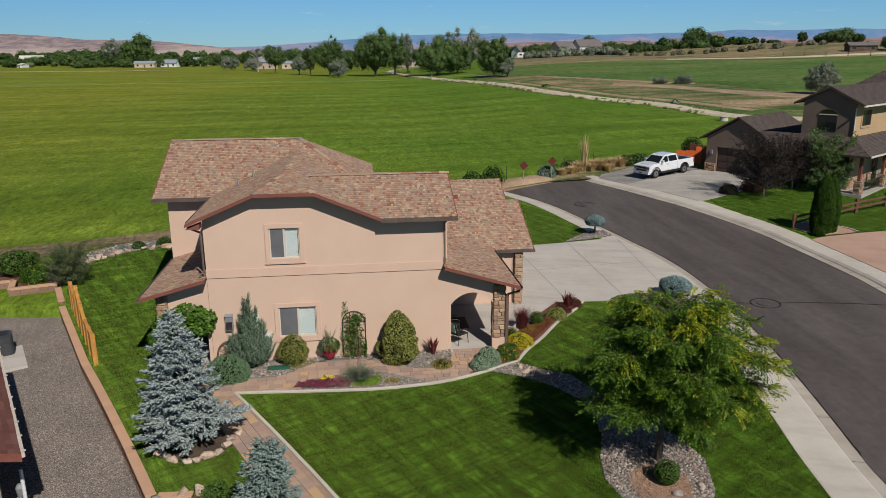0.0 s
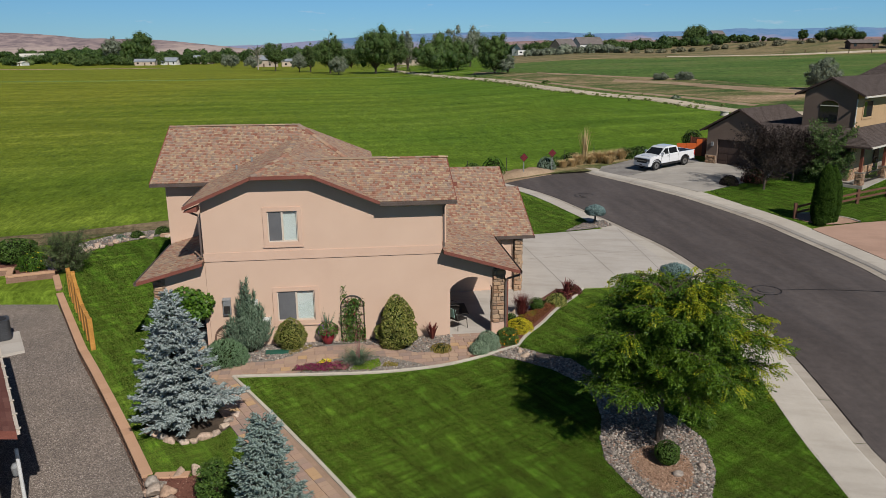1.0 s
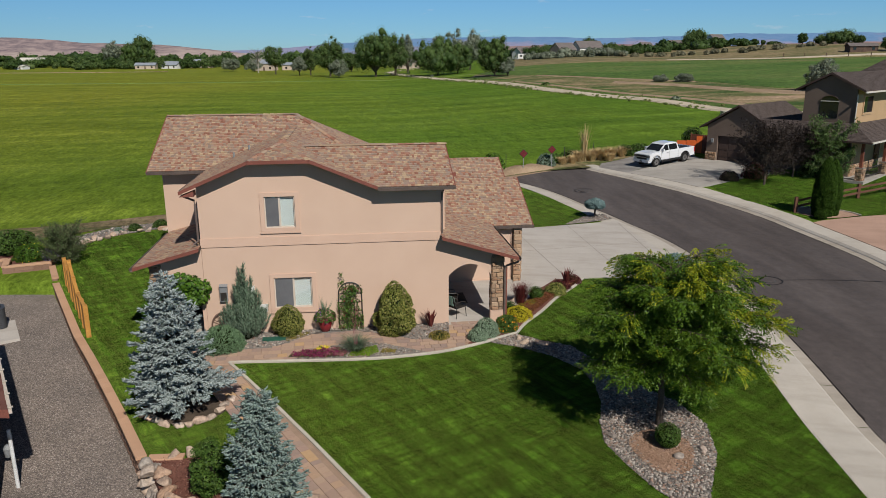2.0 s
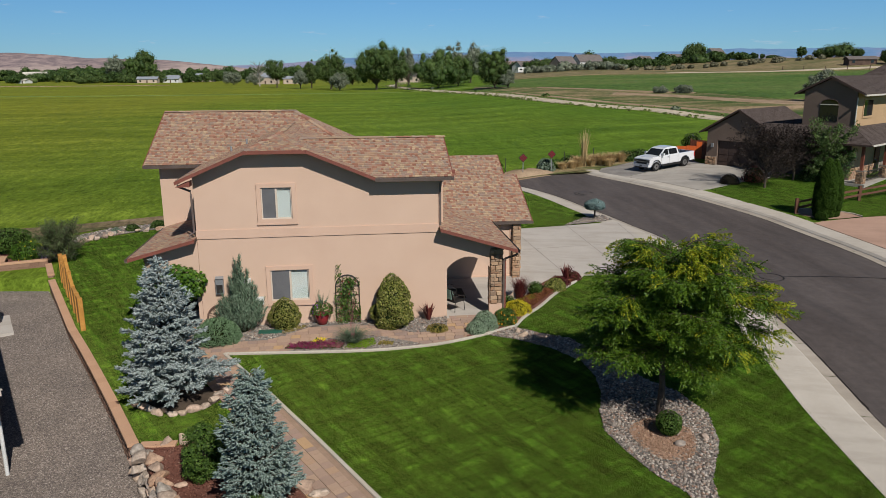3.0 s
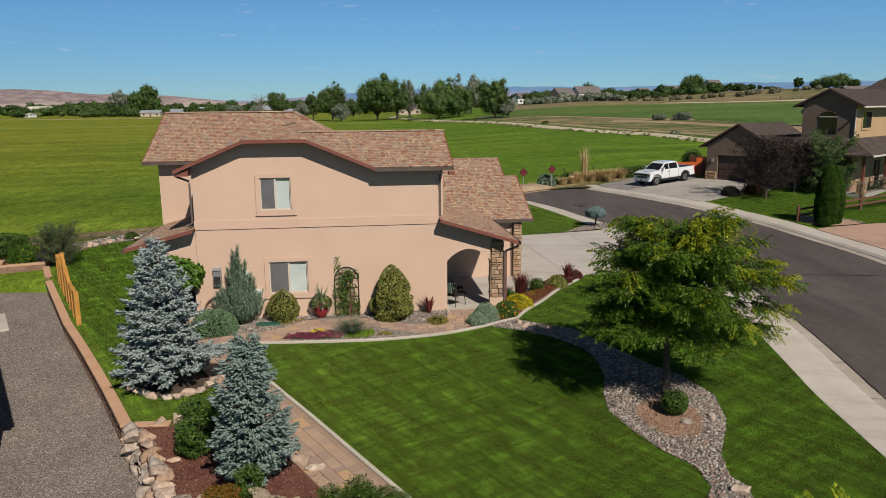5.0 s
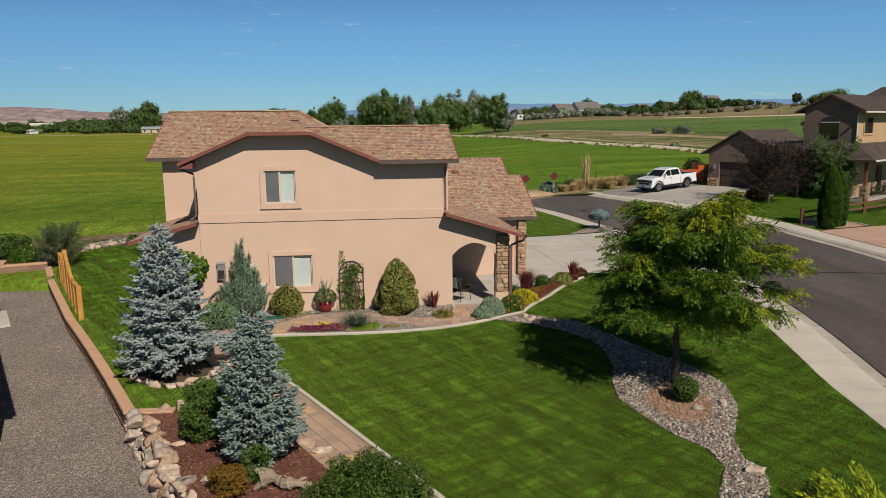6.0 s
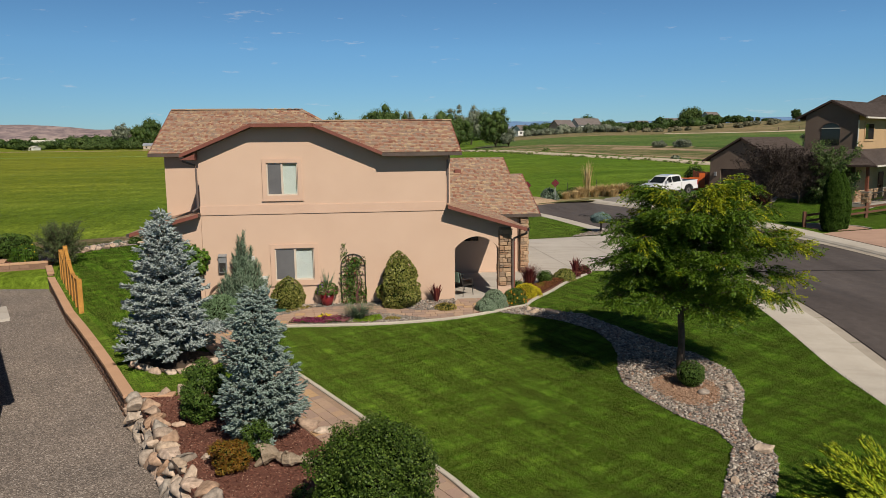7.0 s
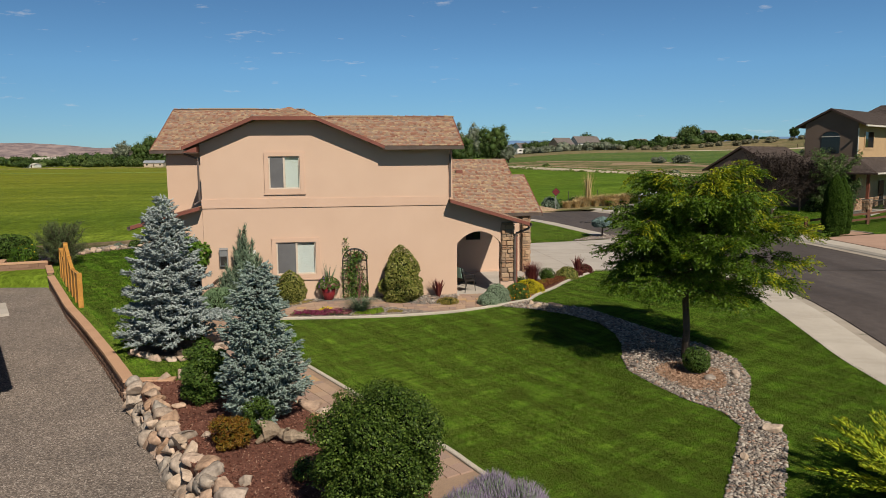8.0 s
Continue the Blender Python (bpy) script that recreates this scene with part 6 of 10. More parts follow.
GOLD_JUNIPER = foliage("golden_juniper", [(0.0, (0.16, 0.25, 0.012)), (0.5, (0.31, 0.39, 0.018)), (1.0, (0.46, 0.48, 0.03))], 0.2)
GOLD_LEAF = foliage("golden_leaves", [(0.0, (0.30, 0.27, 0.012)), (0.5, (0.52, 0.44, 0.018)), (1.0, (0.68, 0.57, 0.03))], 0.25)
LIME = foliage("lime_groundcover", [(0.0, (0.10, 0.18, 0.010)), (1.0, (0.18, 0.27, 0.016))], 0.2)
MOSS = foliage("olive_moss", [(0.0, (0.12, 0.12, 0.02)), (0.5, (0.20, 0.15, 0.03)), (1.0, (0.26, 0.20, 0.05))], 0.1)
BLADE = foliage("blue_grass_blades", [(0.0, (0.075, 0.115, 0.065)), (1.0, (0.15, 0.20, 0.125))], 0.2)
STRAW = foliage("dry_straw", [(0.0, (0.34, 0.225, 0.10)), (0.5, (0.50, 0.355, 0.17)), (1.0, (0.63, 0.49, 0.27))], 0.2)
CYPRESS = foliage("dark_cypress", [(0.0, (0.008, 0.020, 0.002)), (0.5, (0.018, 0.040, 0.004)), (1.0, (0.034, 0.066, 0.007))], 0.12, 0.8, spec=0.08)
PURPLE_TREE = foliage("purple_plum_leaves", [(0.0, (0.014, 0.009, 0.008)), (0.5, (0.025, 0.017, 0.014)), (1.0, (0.044, 0.030, 0.024))], 0.2)
COTTONWOOD = foliage("cottonwood_leaves", [(0.0, (0.044, 0.076, 0.019)), (0.5, (0.078, 0.120, 0.030)), (1.0, (0.125, 0.168, 0.05))], 0.2)
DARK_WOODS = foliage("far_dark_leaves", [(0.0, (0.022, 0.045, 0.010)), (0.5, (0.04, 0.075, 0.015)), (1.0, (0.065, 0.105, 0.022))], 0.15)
OLIVE_TREE = foliage("russian_olive_leaves", [(0.0, (0.10, 0.125, 0.08)), (0.5, (0.165, 0.19, 0.13)), (1.0, (0.25, 0.27, 0.20))], 0.2)


def sprig_mesh(name, P, D, length, radius, rs, jitter=0.3):
    """One pointed sprig (three-sided spindle) at each place, along D."""
    n = len(P)
    d = unit(D)
    a = unit(np.cross(d, rs.normal(size=(n, 3))))
    b = np.cross(d, a)
    k = (1 + jitter * rs.uniform(-1, 1, n))[:, None]
    L, R = length * k, radius * k
    mid = P + d * L * 0.35
    ring = [mid + R * (a * math.cos(t) + b * math.sin(t)) for t in (0, 2.094, 4.189)]
    V = np.stack([P] + ring + [P + d * L], 1).reshape(-1, 3)
    f = np.array([(0, 2, 1), (0, 3, 2), (0, 1, 3), (4, 1, 2), (4, 2, 3), (4, 3, 1)])
    F = (f[None] + (np.arange(n) * 5)[:, None, None]).reshape(-1, 3)
    return arrays_mesh(name, V, F)


PROFILES = {
    "ball": lambda t: np.sqrt(np.clip(1 - (2 * t - 1) ** 2, 0, 1)),
    "bun": lambda t: np.clip(1 - np.abs(2 * t - 0.75) ** 2.6 * 0.42, 0, 1) * np.sqrt(np.clip(1 - t ** 4, 0, 1)),
    "mound": lambda t: np.sqrt(np.clip(1 - t ** 2, 0, 1)),
    "egg": lambda t: np.clip(1 - t ** 1.9, 0, 1) ** 0.72 * np.clip(0.72 + t * 1.6, 0, 1),
    "cone": lambda t: np.clip(1 - t, 0, 1) ** 0.8 * np.clip(0.55 + t * 3, 0, 1),
    "vase": lambda t: np.clip(1 - t ** 1.15, 0, 1) ** 0.9 * np.clip(0.5 + t * 2.2, 0, 1),
    "column": lambda t: np.clip(1 - t ** 3.2, 0, 1) ** 0.8 * np.clip(0.75 + t * 1.2, 0, 1),
}


def shell(profile, rx, hz, n, rs, bump=0.14, depth=0.14, freq=2.2):
    """Places and outward directions on an uneven turned body of radius rx and height hz."""
    f = PROFILES[profile]
    t = rs.uniform(0, 1, 3 * n)
    t = t[rs.uniform(0, 1, 3 * n) < np.maximum(f(t), 0.15)][:n]
    a = rs.uniform(0, 2 * math.pi, len(t))
    r = f(t)
    d = np.stack([np.cos(a), np.sin(a), 0 * a], 1)
    slope = (f(np.clip(t + 0.02, 0, 1)) - f(np.clip(t - 0.02, 0, 1))) / 0.04 * rx / hz
    N = unit(d + np.array([0, 0, 1]) * (-slope)[:, None])
    k = rs.uniform(0, 30, 3)
    wob = np.array([noise.noise(Vector((dx * r_ * freq + k[0], dy * r_ * freq + k[1], tt * freq * hz / rx + k[2]))) for dx, dy, r_, tt in zip(d[:, 0], d[:, 1], r, t)])
    s = 1 + bump * wob - depth * rs.uniform(0, 1, len(t)) ** 1.5
    P = np.stack([d[:, 0] * r * rx * s, d[:, 1] * r * rx * s, t * hz * (0.94 + 0.06 * s) + 0.02], 1)
    return P, N


# solid dark body within a plant, standing for shade between the leaves
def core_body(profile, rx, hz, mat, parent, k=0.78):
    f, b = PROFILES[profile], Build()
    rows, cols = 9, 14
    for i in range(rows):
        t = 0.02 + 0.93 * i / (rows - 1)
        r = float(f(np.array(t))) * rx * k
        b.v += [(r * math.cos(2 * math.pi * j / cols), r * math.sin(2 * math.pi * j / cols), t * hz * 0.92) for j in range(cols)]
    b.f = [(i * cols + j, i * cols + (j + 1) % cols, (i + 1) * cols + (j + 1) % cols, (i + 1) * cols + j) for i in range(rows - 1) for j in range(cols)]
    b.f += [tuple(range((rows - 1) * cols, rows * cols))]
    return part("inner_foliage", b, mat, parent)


def shrub(name, label, category, x, y, profile, rx, hz, n, leaf, mat, seed, kind="leaf", group="", z=None, bump=0.14, up=0.6, core=True, spread=0.7, radius=0.02, extra=None, sy=1.0):
    rs = np.random.RandomState(seed)
    t = thing(name, label, category, pose(x, y, H(x, y) + 0.03 if z is None else z, 0, 0, seed * 37 % 360) @ Matrix.Diagonal((1, sy, 1, 1)), group)
    P, N = shell(profile, rx, hz, n, rs, bump)
    if kind == "leaf":
        me = leaf_mesh("foliage", P, N, leaf[0], leaf[1], rs, spread)
    else:
        D = N + np.array([0, 0, up]) + 0.35 * rs.normal(size=N.shape)
        me = sprig_mesh("foliage", P - unit(D) * leaf[0] * 0.4, D, leaf[0], leaf[1], rs)
    part("foliage", me, mat, t)
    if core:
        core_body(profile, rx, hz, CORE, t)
    if extra:
        m2, share, size, reach = extra
        sel = rs.uniform(0, 1, len(P)) < share
        tagged(part("blossom", leaf_mesh("blossom", P[sel] * np.array([reach, reach, reach]), N[sel], size, size, rs, 0.6), m2, t), kind="stuff")
    return t


def spruce(name, label, x, y, hz, rx, mat, seed, outline, whorl=0.26, per=9, twig=0.085, dense=0.034, sprig=(0.10, 0.024), gaps=0.15, foot=0.30, extra=(), rise=-0.14):
    """A spruce: trunk, whorls of limbs, and on each limb a fan of short stiff fingers set with needles."""
    rs = np.random.RandomState(seed)
    t = thing(name, label, "spruce tree", pose(x, y, H(x, y)))
    part("trunk", Build().tube([(0, 0, -0.1), (0.01, 0, hz * 0.5), (0, 0, hz * 0.97)], [0.095 * hz / 4, 0.05 * hz / 4, 0.008], 8), BARK, t)
    places, z = [], foot
    while z < hz * 0.97:
        r = rx * float(outline(z / hz))
        m = max(4, int(per * (0.45 + 0.75 * r / rx)))
        for k in range(m):
            L = r * rs.uniform(0.74, 1.14) * (0.62 if rs.uniform() < gaps else 1.0)
            places.append((z + rs.normal() * whorl * 0.3, 2 * math.pi * (k + rs.uniform(-0.35, 0.35)) / m + z * 3, L))
        z += whorl * rs.uniform(0.8, 1.2) * (0.72 + 0.42 * r / rx)
    places += [(z0, a + rs.normal() * 0.25, L * rs.uniform(0.8, 1.1)) for z0, a, L, count in extra for _ in range(count)]
    work, start, way, size = Build(), [], [], []
    up = np.array([0, 0, 1.0])
    for z0, a, L in places:
        f = min(max(z0 / hz, 0), 1)
        d, side = np.array([math.cos(a), math.sin(a), 0]), np.array([-math.sin(a), math.cos(a), 0])
        e = rise + 0.80 * f ** 1.2 + rs.normal() * 0.06
        at = lambda q: np.array([0, 0, z0]) + d * np.multiply.outer(q * L, math.cos(e))[..., None] + up * (q * L * math.sin(e) + 0.13 * L * q ** 2.2)[..., None]
        n = max(5, int(2 * L / twig))
        q = rs.uniform(0.10, 1.0, n) ** 0.85
        sg = np.where(np.arange(n) % 2 == 0, 1.0, -1.0)
        start.append(at(q))
        way.append(d * (0.55 + 0.5 * q)[:, None] + side * (sg * (1.0 - 0.75 * q))[:, None] + up * (0.16 + 0.16 * rs.normal(size=n))[:, None] + 0.12 * rs.normal(size=(n, 3)))
        size.append((0.36 * L * (1 - q) ** 0.8 + 0.12) * rs.uniform(0.7, 1.2, n))
        ends = at(np.array([0.0, 0.5, 1.0]))
        work.tube([tuple(w) for w in ends], [0.016 * L + 0.005, 0.011 * L + 0.003, 0.003], 4)
    for k in range(14):
        start.append(np.array([[rs.normal() * 0.015, rs.normal() * 0.015, hz * (0.90 + 0.09 * k / 14)]]))
        way.append(np.array([[rs.normal() * 0.45, rs.normal() * 0.45, 1.0]])), size.append(np.array([0.12]))
    start, way, size = np.concatenate(start), unit(np.concatenate(way)), np.concatenate(size)
    count = np.maximum(2, (size / dense).astype(int))
    i = np.repeat(np.arange(len(size)), count)
    q = rs.uniform(0, 1, len(i))
    P = start[i] + way[i] * (q * size[i])[:, None]
    D = way[i] + 0.38 * rs.normal(size=P.shape) + up * 0.14
    tagged(part("branchwork", work, BARK, t), kind="stuff")
    part("needles", sprig_mesh("needles", P - unit(D) * sprig[0] * 0.25, D, sprig[0], sprig[1], rs), mat, t)
    return t


def plume_juniper(name, label, x, y, hz, rx, mat, seed, stems=150):
    """An upright juniper of many steep feathery plumes with loose tips."""
    rs = np.random.RandomState(seed)
    t = thing(name, label, "shrub", pose(x, y, H(x, y) + 0.03))
    P, D, work = [], [], Build()
    for k in range(stems):
        a, lean = 2.399 * k + rs.uniform(-0.4, 0.4), (k / stems) ** 0.72
        out = np.array([math.cos(a), math.sin(a), 0])
        L = hz * (1.04 - 0.74 * lean ** 0.72) * (1.0 if k < 2 else rs.uniform(0.70, 1.16))
        q = np.linspace(0, 1, 6)
        ax = out * (0.03 + (rx - 0.03) * lean * q ** 0.4)[:, None] + np.array([0, 0, 1]) * (L * q)[:, None]
        work.tube([tuple(w) for w in ax], [0.012, 0.010, 0.008, 0.006, 0.004, 0.002], 4)
        n = int(L / 0.0125)
        s = rs.uniform(0.03, 1.0, n)
        p = np.stack([np.interp(s, q, ax[:, i]) for i in range(3)], 1) + rs.normal(size=(n, 3)) * (0.042 * (1.15 - s))[:, None]
        P.append(p), D.append(np.array([0, 0, 1.0]) + out * 0.30 + 0.30 * rs.normal(size=(n, 3)))
    tagged(part("branchwork", work, BARK, t), kind="stuff")
    part("foliage", sprig_mesh("foliage", np.concatenate(P), np.concatenate(D), 0.19, 0.0095, rs, 0.45), mat, t)
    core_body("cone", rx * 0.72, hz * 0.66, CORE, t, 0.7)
    return t


def lobes_of(rs, centre, radii, count, size):
    """Overlapping rounded lobes that fill an ellipsoid unevenly."""
    d = unit(rs.normal(size=(count, 3)))
    c = np.array(centre) + d * np.array(radii) * (rs.uniform(0.25, 0.8, count) ** 0.6)[:, None]
    return c, size * rs.uniform(0.55, 1.35, count)


def lobe_places(rs, c, r, n, squash=0.8):
    w = r ** 2 / np.sum(r ** 2)
    k = rs.choice(len(r), n, p=w)
    d = unit(rs.normal(size=(n, 3)))
    P = c[k] + d * (r[k] * rs.uniform(0.72, 1.06, n))[:, None] * np.array([1, 1, squash])
    keep = np.ones(n, bool)
    for i in range(len(r)):
        q = (P - c[i]) / np.array([1, 1, squash])
        keep &= (np.linalg.norm(q, axis=1) > 0.66 * r[i]) | (k == i)
    return P[keep], d[keep]


def limb_tree(b, rs, base, targets, r0):
    """Bent limbs from base to each target."""
    base = np.array(base, float)
    for q in targets:
        q = np.array(q)
        m1 = base + (q - base) * 0.35 + np.array([0, 0, 0.10 * np.linalg.norm(q - base)]) + rs.normal(size=3) * 0.05
        m2 = base + (q - base) * 0.7 + np.array([0, 0, 0.08 * np.linalg.norm(q - base)]) + rs.normal(size=3) * 0.06
        b.tube([tuple(base), tuple(m1), tuple(m2), tuple(q)], [r0, r0 * 0.7, r0 * 0.42, r0 * 0.12], 5)


def locust_tree(x, y):
    """A young honey locust: limbs in loose layers, each with drooping feathery fronds."""
    rs = np.random.RandomState(21)
    t = thing("locust_tree", "young honey locust with feathery green and golden leaves", "tree", pose(x, y, H(x, y)))
    part("trunk", Build().tube([(0, 0, -0.1), (0.02, 0.0, 0.9), (-0.03, 0.05, 1.8), (0.03, 0.06, 2.7), (0.0, 0.1, 3.7), (0.05, 0.08, 4.9)], [0.125, 0.095, 0.085, 0.065, 0.04, 0.012], 10), BARK, t)
    P, D, tip = [], [], []
    up = np.array([0, 0, 1.0])
    count = 56
    for k in range(count):
        f = k / (count - 1)
        z0 = 1.75 + 2.95 * f
        a = k * 2.399 + rs.uniform(-0.4, 0.4)
        reach = np.interp(f, [0, 0.12, 0.4, 0.7, 1.0], [1.9, 2.45, 2.70, 2.10, 1.15]) * rs.uniform(0.70, 1.08)
        reach *= 1 - 0.38 * max(0, math.sin(a)) - 0.26 * f * max(0, -math.cos(a))   # thinner on the side of the house
        d = np.array([math.cos(a), math.sin(a), 0])
        side = np.array([-math.sin(a), math.cos(a), 0])
        rise = reach * (0.30 + 0.70 * f) * rs.uniform(0.75, 1.2)
        s0 = np.linspace(0, 1, 6)
        ax = np.array([0.02, 0.06, z0]) + d * (reach * s0)[:, None] + up * (rise * s0 ** 0.8 - (0.24 - 0.08 * f) * reach * s0 ** 2.5)[:, None] + side * (0.12 * reach * np.sin(3 * s0 + k))[:, None]
        limb = Build().tube([tuple(q) for q in ax], [0.038, 0.028, 0.020, 0.013, 0.008, 0.004], 5)
        for j in range(max(5, int(5.2 * reach))):          # flat sprays to either side, drooping at their ends
            q = 0.22 + 0.78 * (j + rs.uniform(0, 1)) / max(5, int(5.2 * reach))
            root = np.array([np.interp(q, s0, ax[:, i]) for i in range(3)])
            way = unit(d * (0.35 + 0.9 * q) + side * ((-1) ** j * (1.15 - 0.75 * q)) + up * rs.uniform(-0.12, 0.38))
            L = (0.80 - 0.34 * q) * rs.uniform(0.6, 1.2)
            limb.tube([tuple(root), tuple(root + way * L * 0.55 + up * 0.04), tuple(root + way * L - up * 0.05)], [0.009, 0.006, 0.003], 4)
            n = int(19 * L / 0.6)
            u = rs.uniform(0.15, 1.0, n)
            across = unit(np.cross(way, up))
            w = rs.normal(size=n) * 0.12
            P.append(root + way * (L * u)[:, None] + across * w[:, None] + up * (rs.normal(size=n) * 0.045 - 0.10 * u ** 2)[:, None])
            D.append(way * (0.5 + 0.5 * u)[:, None] + across * (np.sign(w) * (1.0 - 0.55 * u))[:, None] + 0.32 * rs.normal(size=(n, 3)) - up * 0.28)
            tip.append(np.full(n, q) * 0.55 + 0.45 * u)
        part("limb", limb, BARK, t)
    P, D, s = np.concatenate(P), unit(np.concatenate(D)), np.concatenate(tip)
    S = unit(np.cross(D, np.array([0, 0, 1.0]) + 0.35 * rs.normal(size=P.shape)))
    U = np.cross(S, D)
    # gold new leaves; favouring the top and sunward side puts sunlight into colour
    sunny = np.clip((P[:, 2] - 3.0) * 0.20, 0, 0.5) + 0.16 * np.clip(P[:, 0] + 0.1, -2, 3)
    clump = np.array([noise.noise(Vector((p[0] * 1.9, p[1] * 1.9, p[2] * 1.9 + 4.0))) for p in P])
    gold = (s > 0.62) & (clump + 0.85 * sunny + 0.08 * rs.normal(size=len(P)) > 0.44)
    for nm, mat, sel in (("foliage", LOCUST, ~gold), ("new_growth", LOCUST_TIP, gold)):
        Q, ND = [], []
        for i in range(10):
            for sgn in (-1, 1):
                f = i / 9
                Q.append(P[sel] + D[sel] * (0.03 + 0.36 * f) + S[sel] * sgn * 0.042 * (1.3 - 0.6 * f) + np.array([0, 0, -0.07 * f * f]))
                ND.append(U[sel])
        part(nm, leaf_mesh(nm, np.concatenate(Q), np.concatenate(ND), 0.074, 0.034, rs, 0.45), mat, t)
    return t


def lumps(c, r, squash, rs, k=0.8, coarse=False):
    """Solid uneven lobes that fill the inside of a crown."""
    base, F = ICO1 if coarse else ICO2
    n = len(r)
    V = base[None] * (1 + 0.22 * rs.uniform(-1, 1, (n, len(base), 1))) * (r[:, None, None] * k) * np.array([1, 1, squash]) + c[:, None, :]
    return arrays_mesh("inner_foliage", V.reshape(-1, 3), (F[None] + (np.arange(n) * len(base))[:, None, None]).reshape(-1, 3))


def leafy_tree(name, label, category, x, y, hz, rx, mat, seed, lobes=26, leaves=4200, leaf=0.5, crown=0.22, flat=0.8, trunk=None, z=None, size=None, group="", fill=0.8):
    """A broadleaf tree: tapered trunk, limbs, and a lobed crown of many leaf clumps."""
    rs = np.random.RandomState(seed)
    t = thing(name, label, category, pose(x, y, H(x, y) if z is None else z), group)
    r0 = trunk or hz * 0.022
    part("trunk", Build().tube([(0, 0, -0.3), (0.02 * hz, 0, hz * 0.25), (-0.01 * hz, 0.01 * hz, hz * 0.55), (0, 0, hz * 0.85)], [r0, r0 * 0.75, r0 * 0.5, r0 * 0.12], 8), BARK, t)
    mid = (1 + crown) / 2
    lobes, leaves, leaf = (lobes * 4, int(leaves * 3.6), leaf * 0.66) if fill else (lobes, leaves, leaf)
    c, r = lobes_of(rs, (0, 0, hz * mid), (rx * 0.92, rx * 0.92, hz * (1 - crown) * 0.5), lobes, size or rx * (0.22 if fill else 0.36))
    c[:, :2] *= np.clip(1.25 - 0.55 * (c[:, 2:3] / hz) ** 2, 0.55, 1.1)
    if fill:                                # the crown breaks up into a few uneven heads
        k = rs.randint(0, 7, lobes)
        a = 2 * math.pi * (np.arange(7) + rs.uniform(-0.3, 0.3, 7)) / 7
        top = hz * rs.uniform(0.66, 1.0, 7)
        top[0] = hz
        head = np.stack([0.52 * rx * np.cos(a), 0.52 * rx * np.sin(a), top * 0.5 + hz * crown * 0.5], 1)
        head[0, :2] *= 0.3
        d = unit(rs.normal(size=(lobes, 3))) * (0.9 * rs.uniform(0.15, 1.0, lobes) ** 0.5)[:, None]
        c = head[k] + d * np.stack([np.full(lobes, 0.50 * rx), np.full(lobes, 0.50 * rx), 0.86 * (top[k] * 0.5 - hz * crown * 0.5)], 1)
        r = r * np.clip(1.25 - 0.35 * c[:, 2] / hz, 0.8, 1.2)
    over = c[:, 2] + r * flat > hz
    c[over, 2] = hz - r[over] * flat
    limbs = Build()
    limb_tree(limbs, rs, (0, 0, hz * crown), c[::2], r0 * 0.45)
    tagged(part("branchwork", limbs, BARK, t), kind="stuff")
    # filling lobes, in a dark green that stands for inner shade (olives keep theirs)
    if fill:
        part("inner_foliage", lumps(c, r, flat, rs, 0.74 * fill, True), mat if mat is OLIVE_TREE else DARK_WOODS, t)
    P, N = lobe_places(rs, c, r, leaves, flat)
    part("crown", leaf_mesh("crown", P + rs.normal(size=P.shape) * (0.035 * rx), N + np.array([0, 0, 0.3]), leaf * 0.85, leaf * 0.6, rs, 0.6), mat, t)
    return t


def twiggy_tree(name, label, x, y, hz, rx, mat, seed, limbs=26, twigs=16, leaves=12, leaf=(0.09, 0.05), crown=0.2, droop=0.0):
    """An airy ornamental tree: many ascending limbs with thin leafy twigs and gaps between them."""
    rs = np.random.RandomState(seed)
    t = thing(name, label, "tree", pose(x, y, H(x, y)))
    part("trunk", Build().tube([(0, 0, -0.2), (0.02, 0, hz * crown), (0.0, 0.05, hz * 0.5), (0.03, 0.02, hz * 0.9)], [0.10, 0.08, 0.045, 0.01], 8), BARK, t)
    work, P, N = Build(), [], []
    for k in range(limbs):
        f = (k + 0.5) / limbs
        a = k * 2.399 + rs.uniform(-0.3, 0.3)
        z0 = hz * (crown * 0.8 + 0.45 * f)
        e = rs.uniform(0.25, 0.6) + 0.75 * f
        reach = min(rx / max(math.cos(e), 0.3), (hz - z0) / max(math.sin(e), 0.2)) * rs.uniform(0.72, 1.05)
        d = np.array([math.cos(a) * math.cos(e), math.sin(a) * math.cos(e), math.sin(e)])
        work.tube([(0.01, 0.02, z0), tuple(np.array([0, 0, z0]) + d * reach * 0.5 + rs.normal(size=3) * 0.06), tuple(np.array([0, 0, z0]) + d * reach)], [0.03, 0.016, 0.004], 4)
        for j in range(twigs):
            q = 0.25 + 0.75 * (j + rs.uniform(0, 1)) / twigs
            way = unit(d * 0.7 + rs.normal(size=3) * 0.62 + np.array([0, 0, 0.25 - droop]))
            L = 0.30 * rx * rs.uniform(0.5, 1.15) * (1.15 - 0.35 * q)
            root = np.array([0, 0, z0]) + d * reach * q
            end = root + way * L - np.array([0, 0, droop * 0.25 * L])
            work.tube([tuple(root), tuple(end)], [0.007, 0.002], 3)
            u = rs.uniform(0.1, 1.05, leaves)
            P.append(root + (end - root) * u[:, None] + rs.normal(size=(leaves, 3)) * 0.06)
            N.append(rs.normal(size=(leaves, 3)) * 0.8 + np.array([0, 0, 0.6]))
    tagged(part("branchwork", work, BARK, t), kind="stuff")
    part("crown", leaf_mesh("crown", np.concatenate(P), unit(np.concatenate(N)), leaf[0], leaf[1], rs, 0.7), mat, t)
    return t


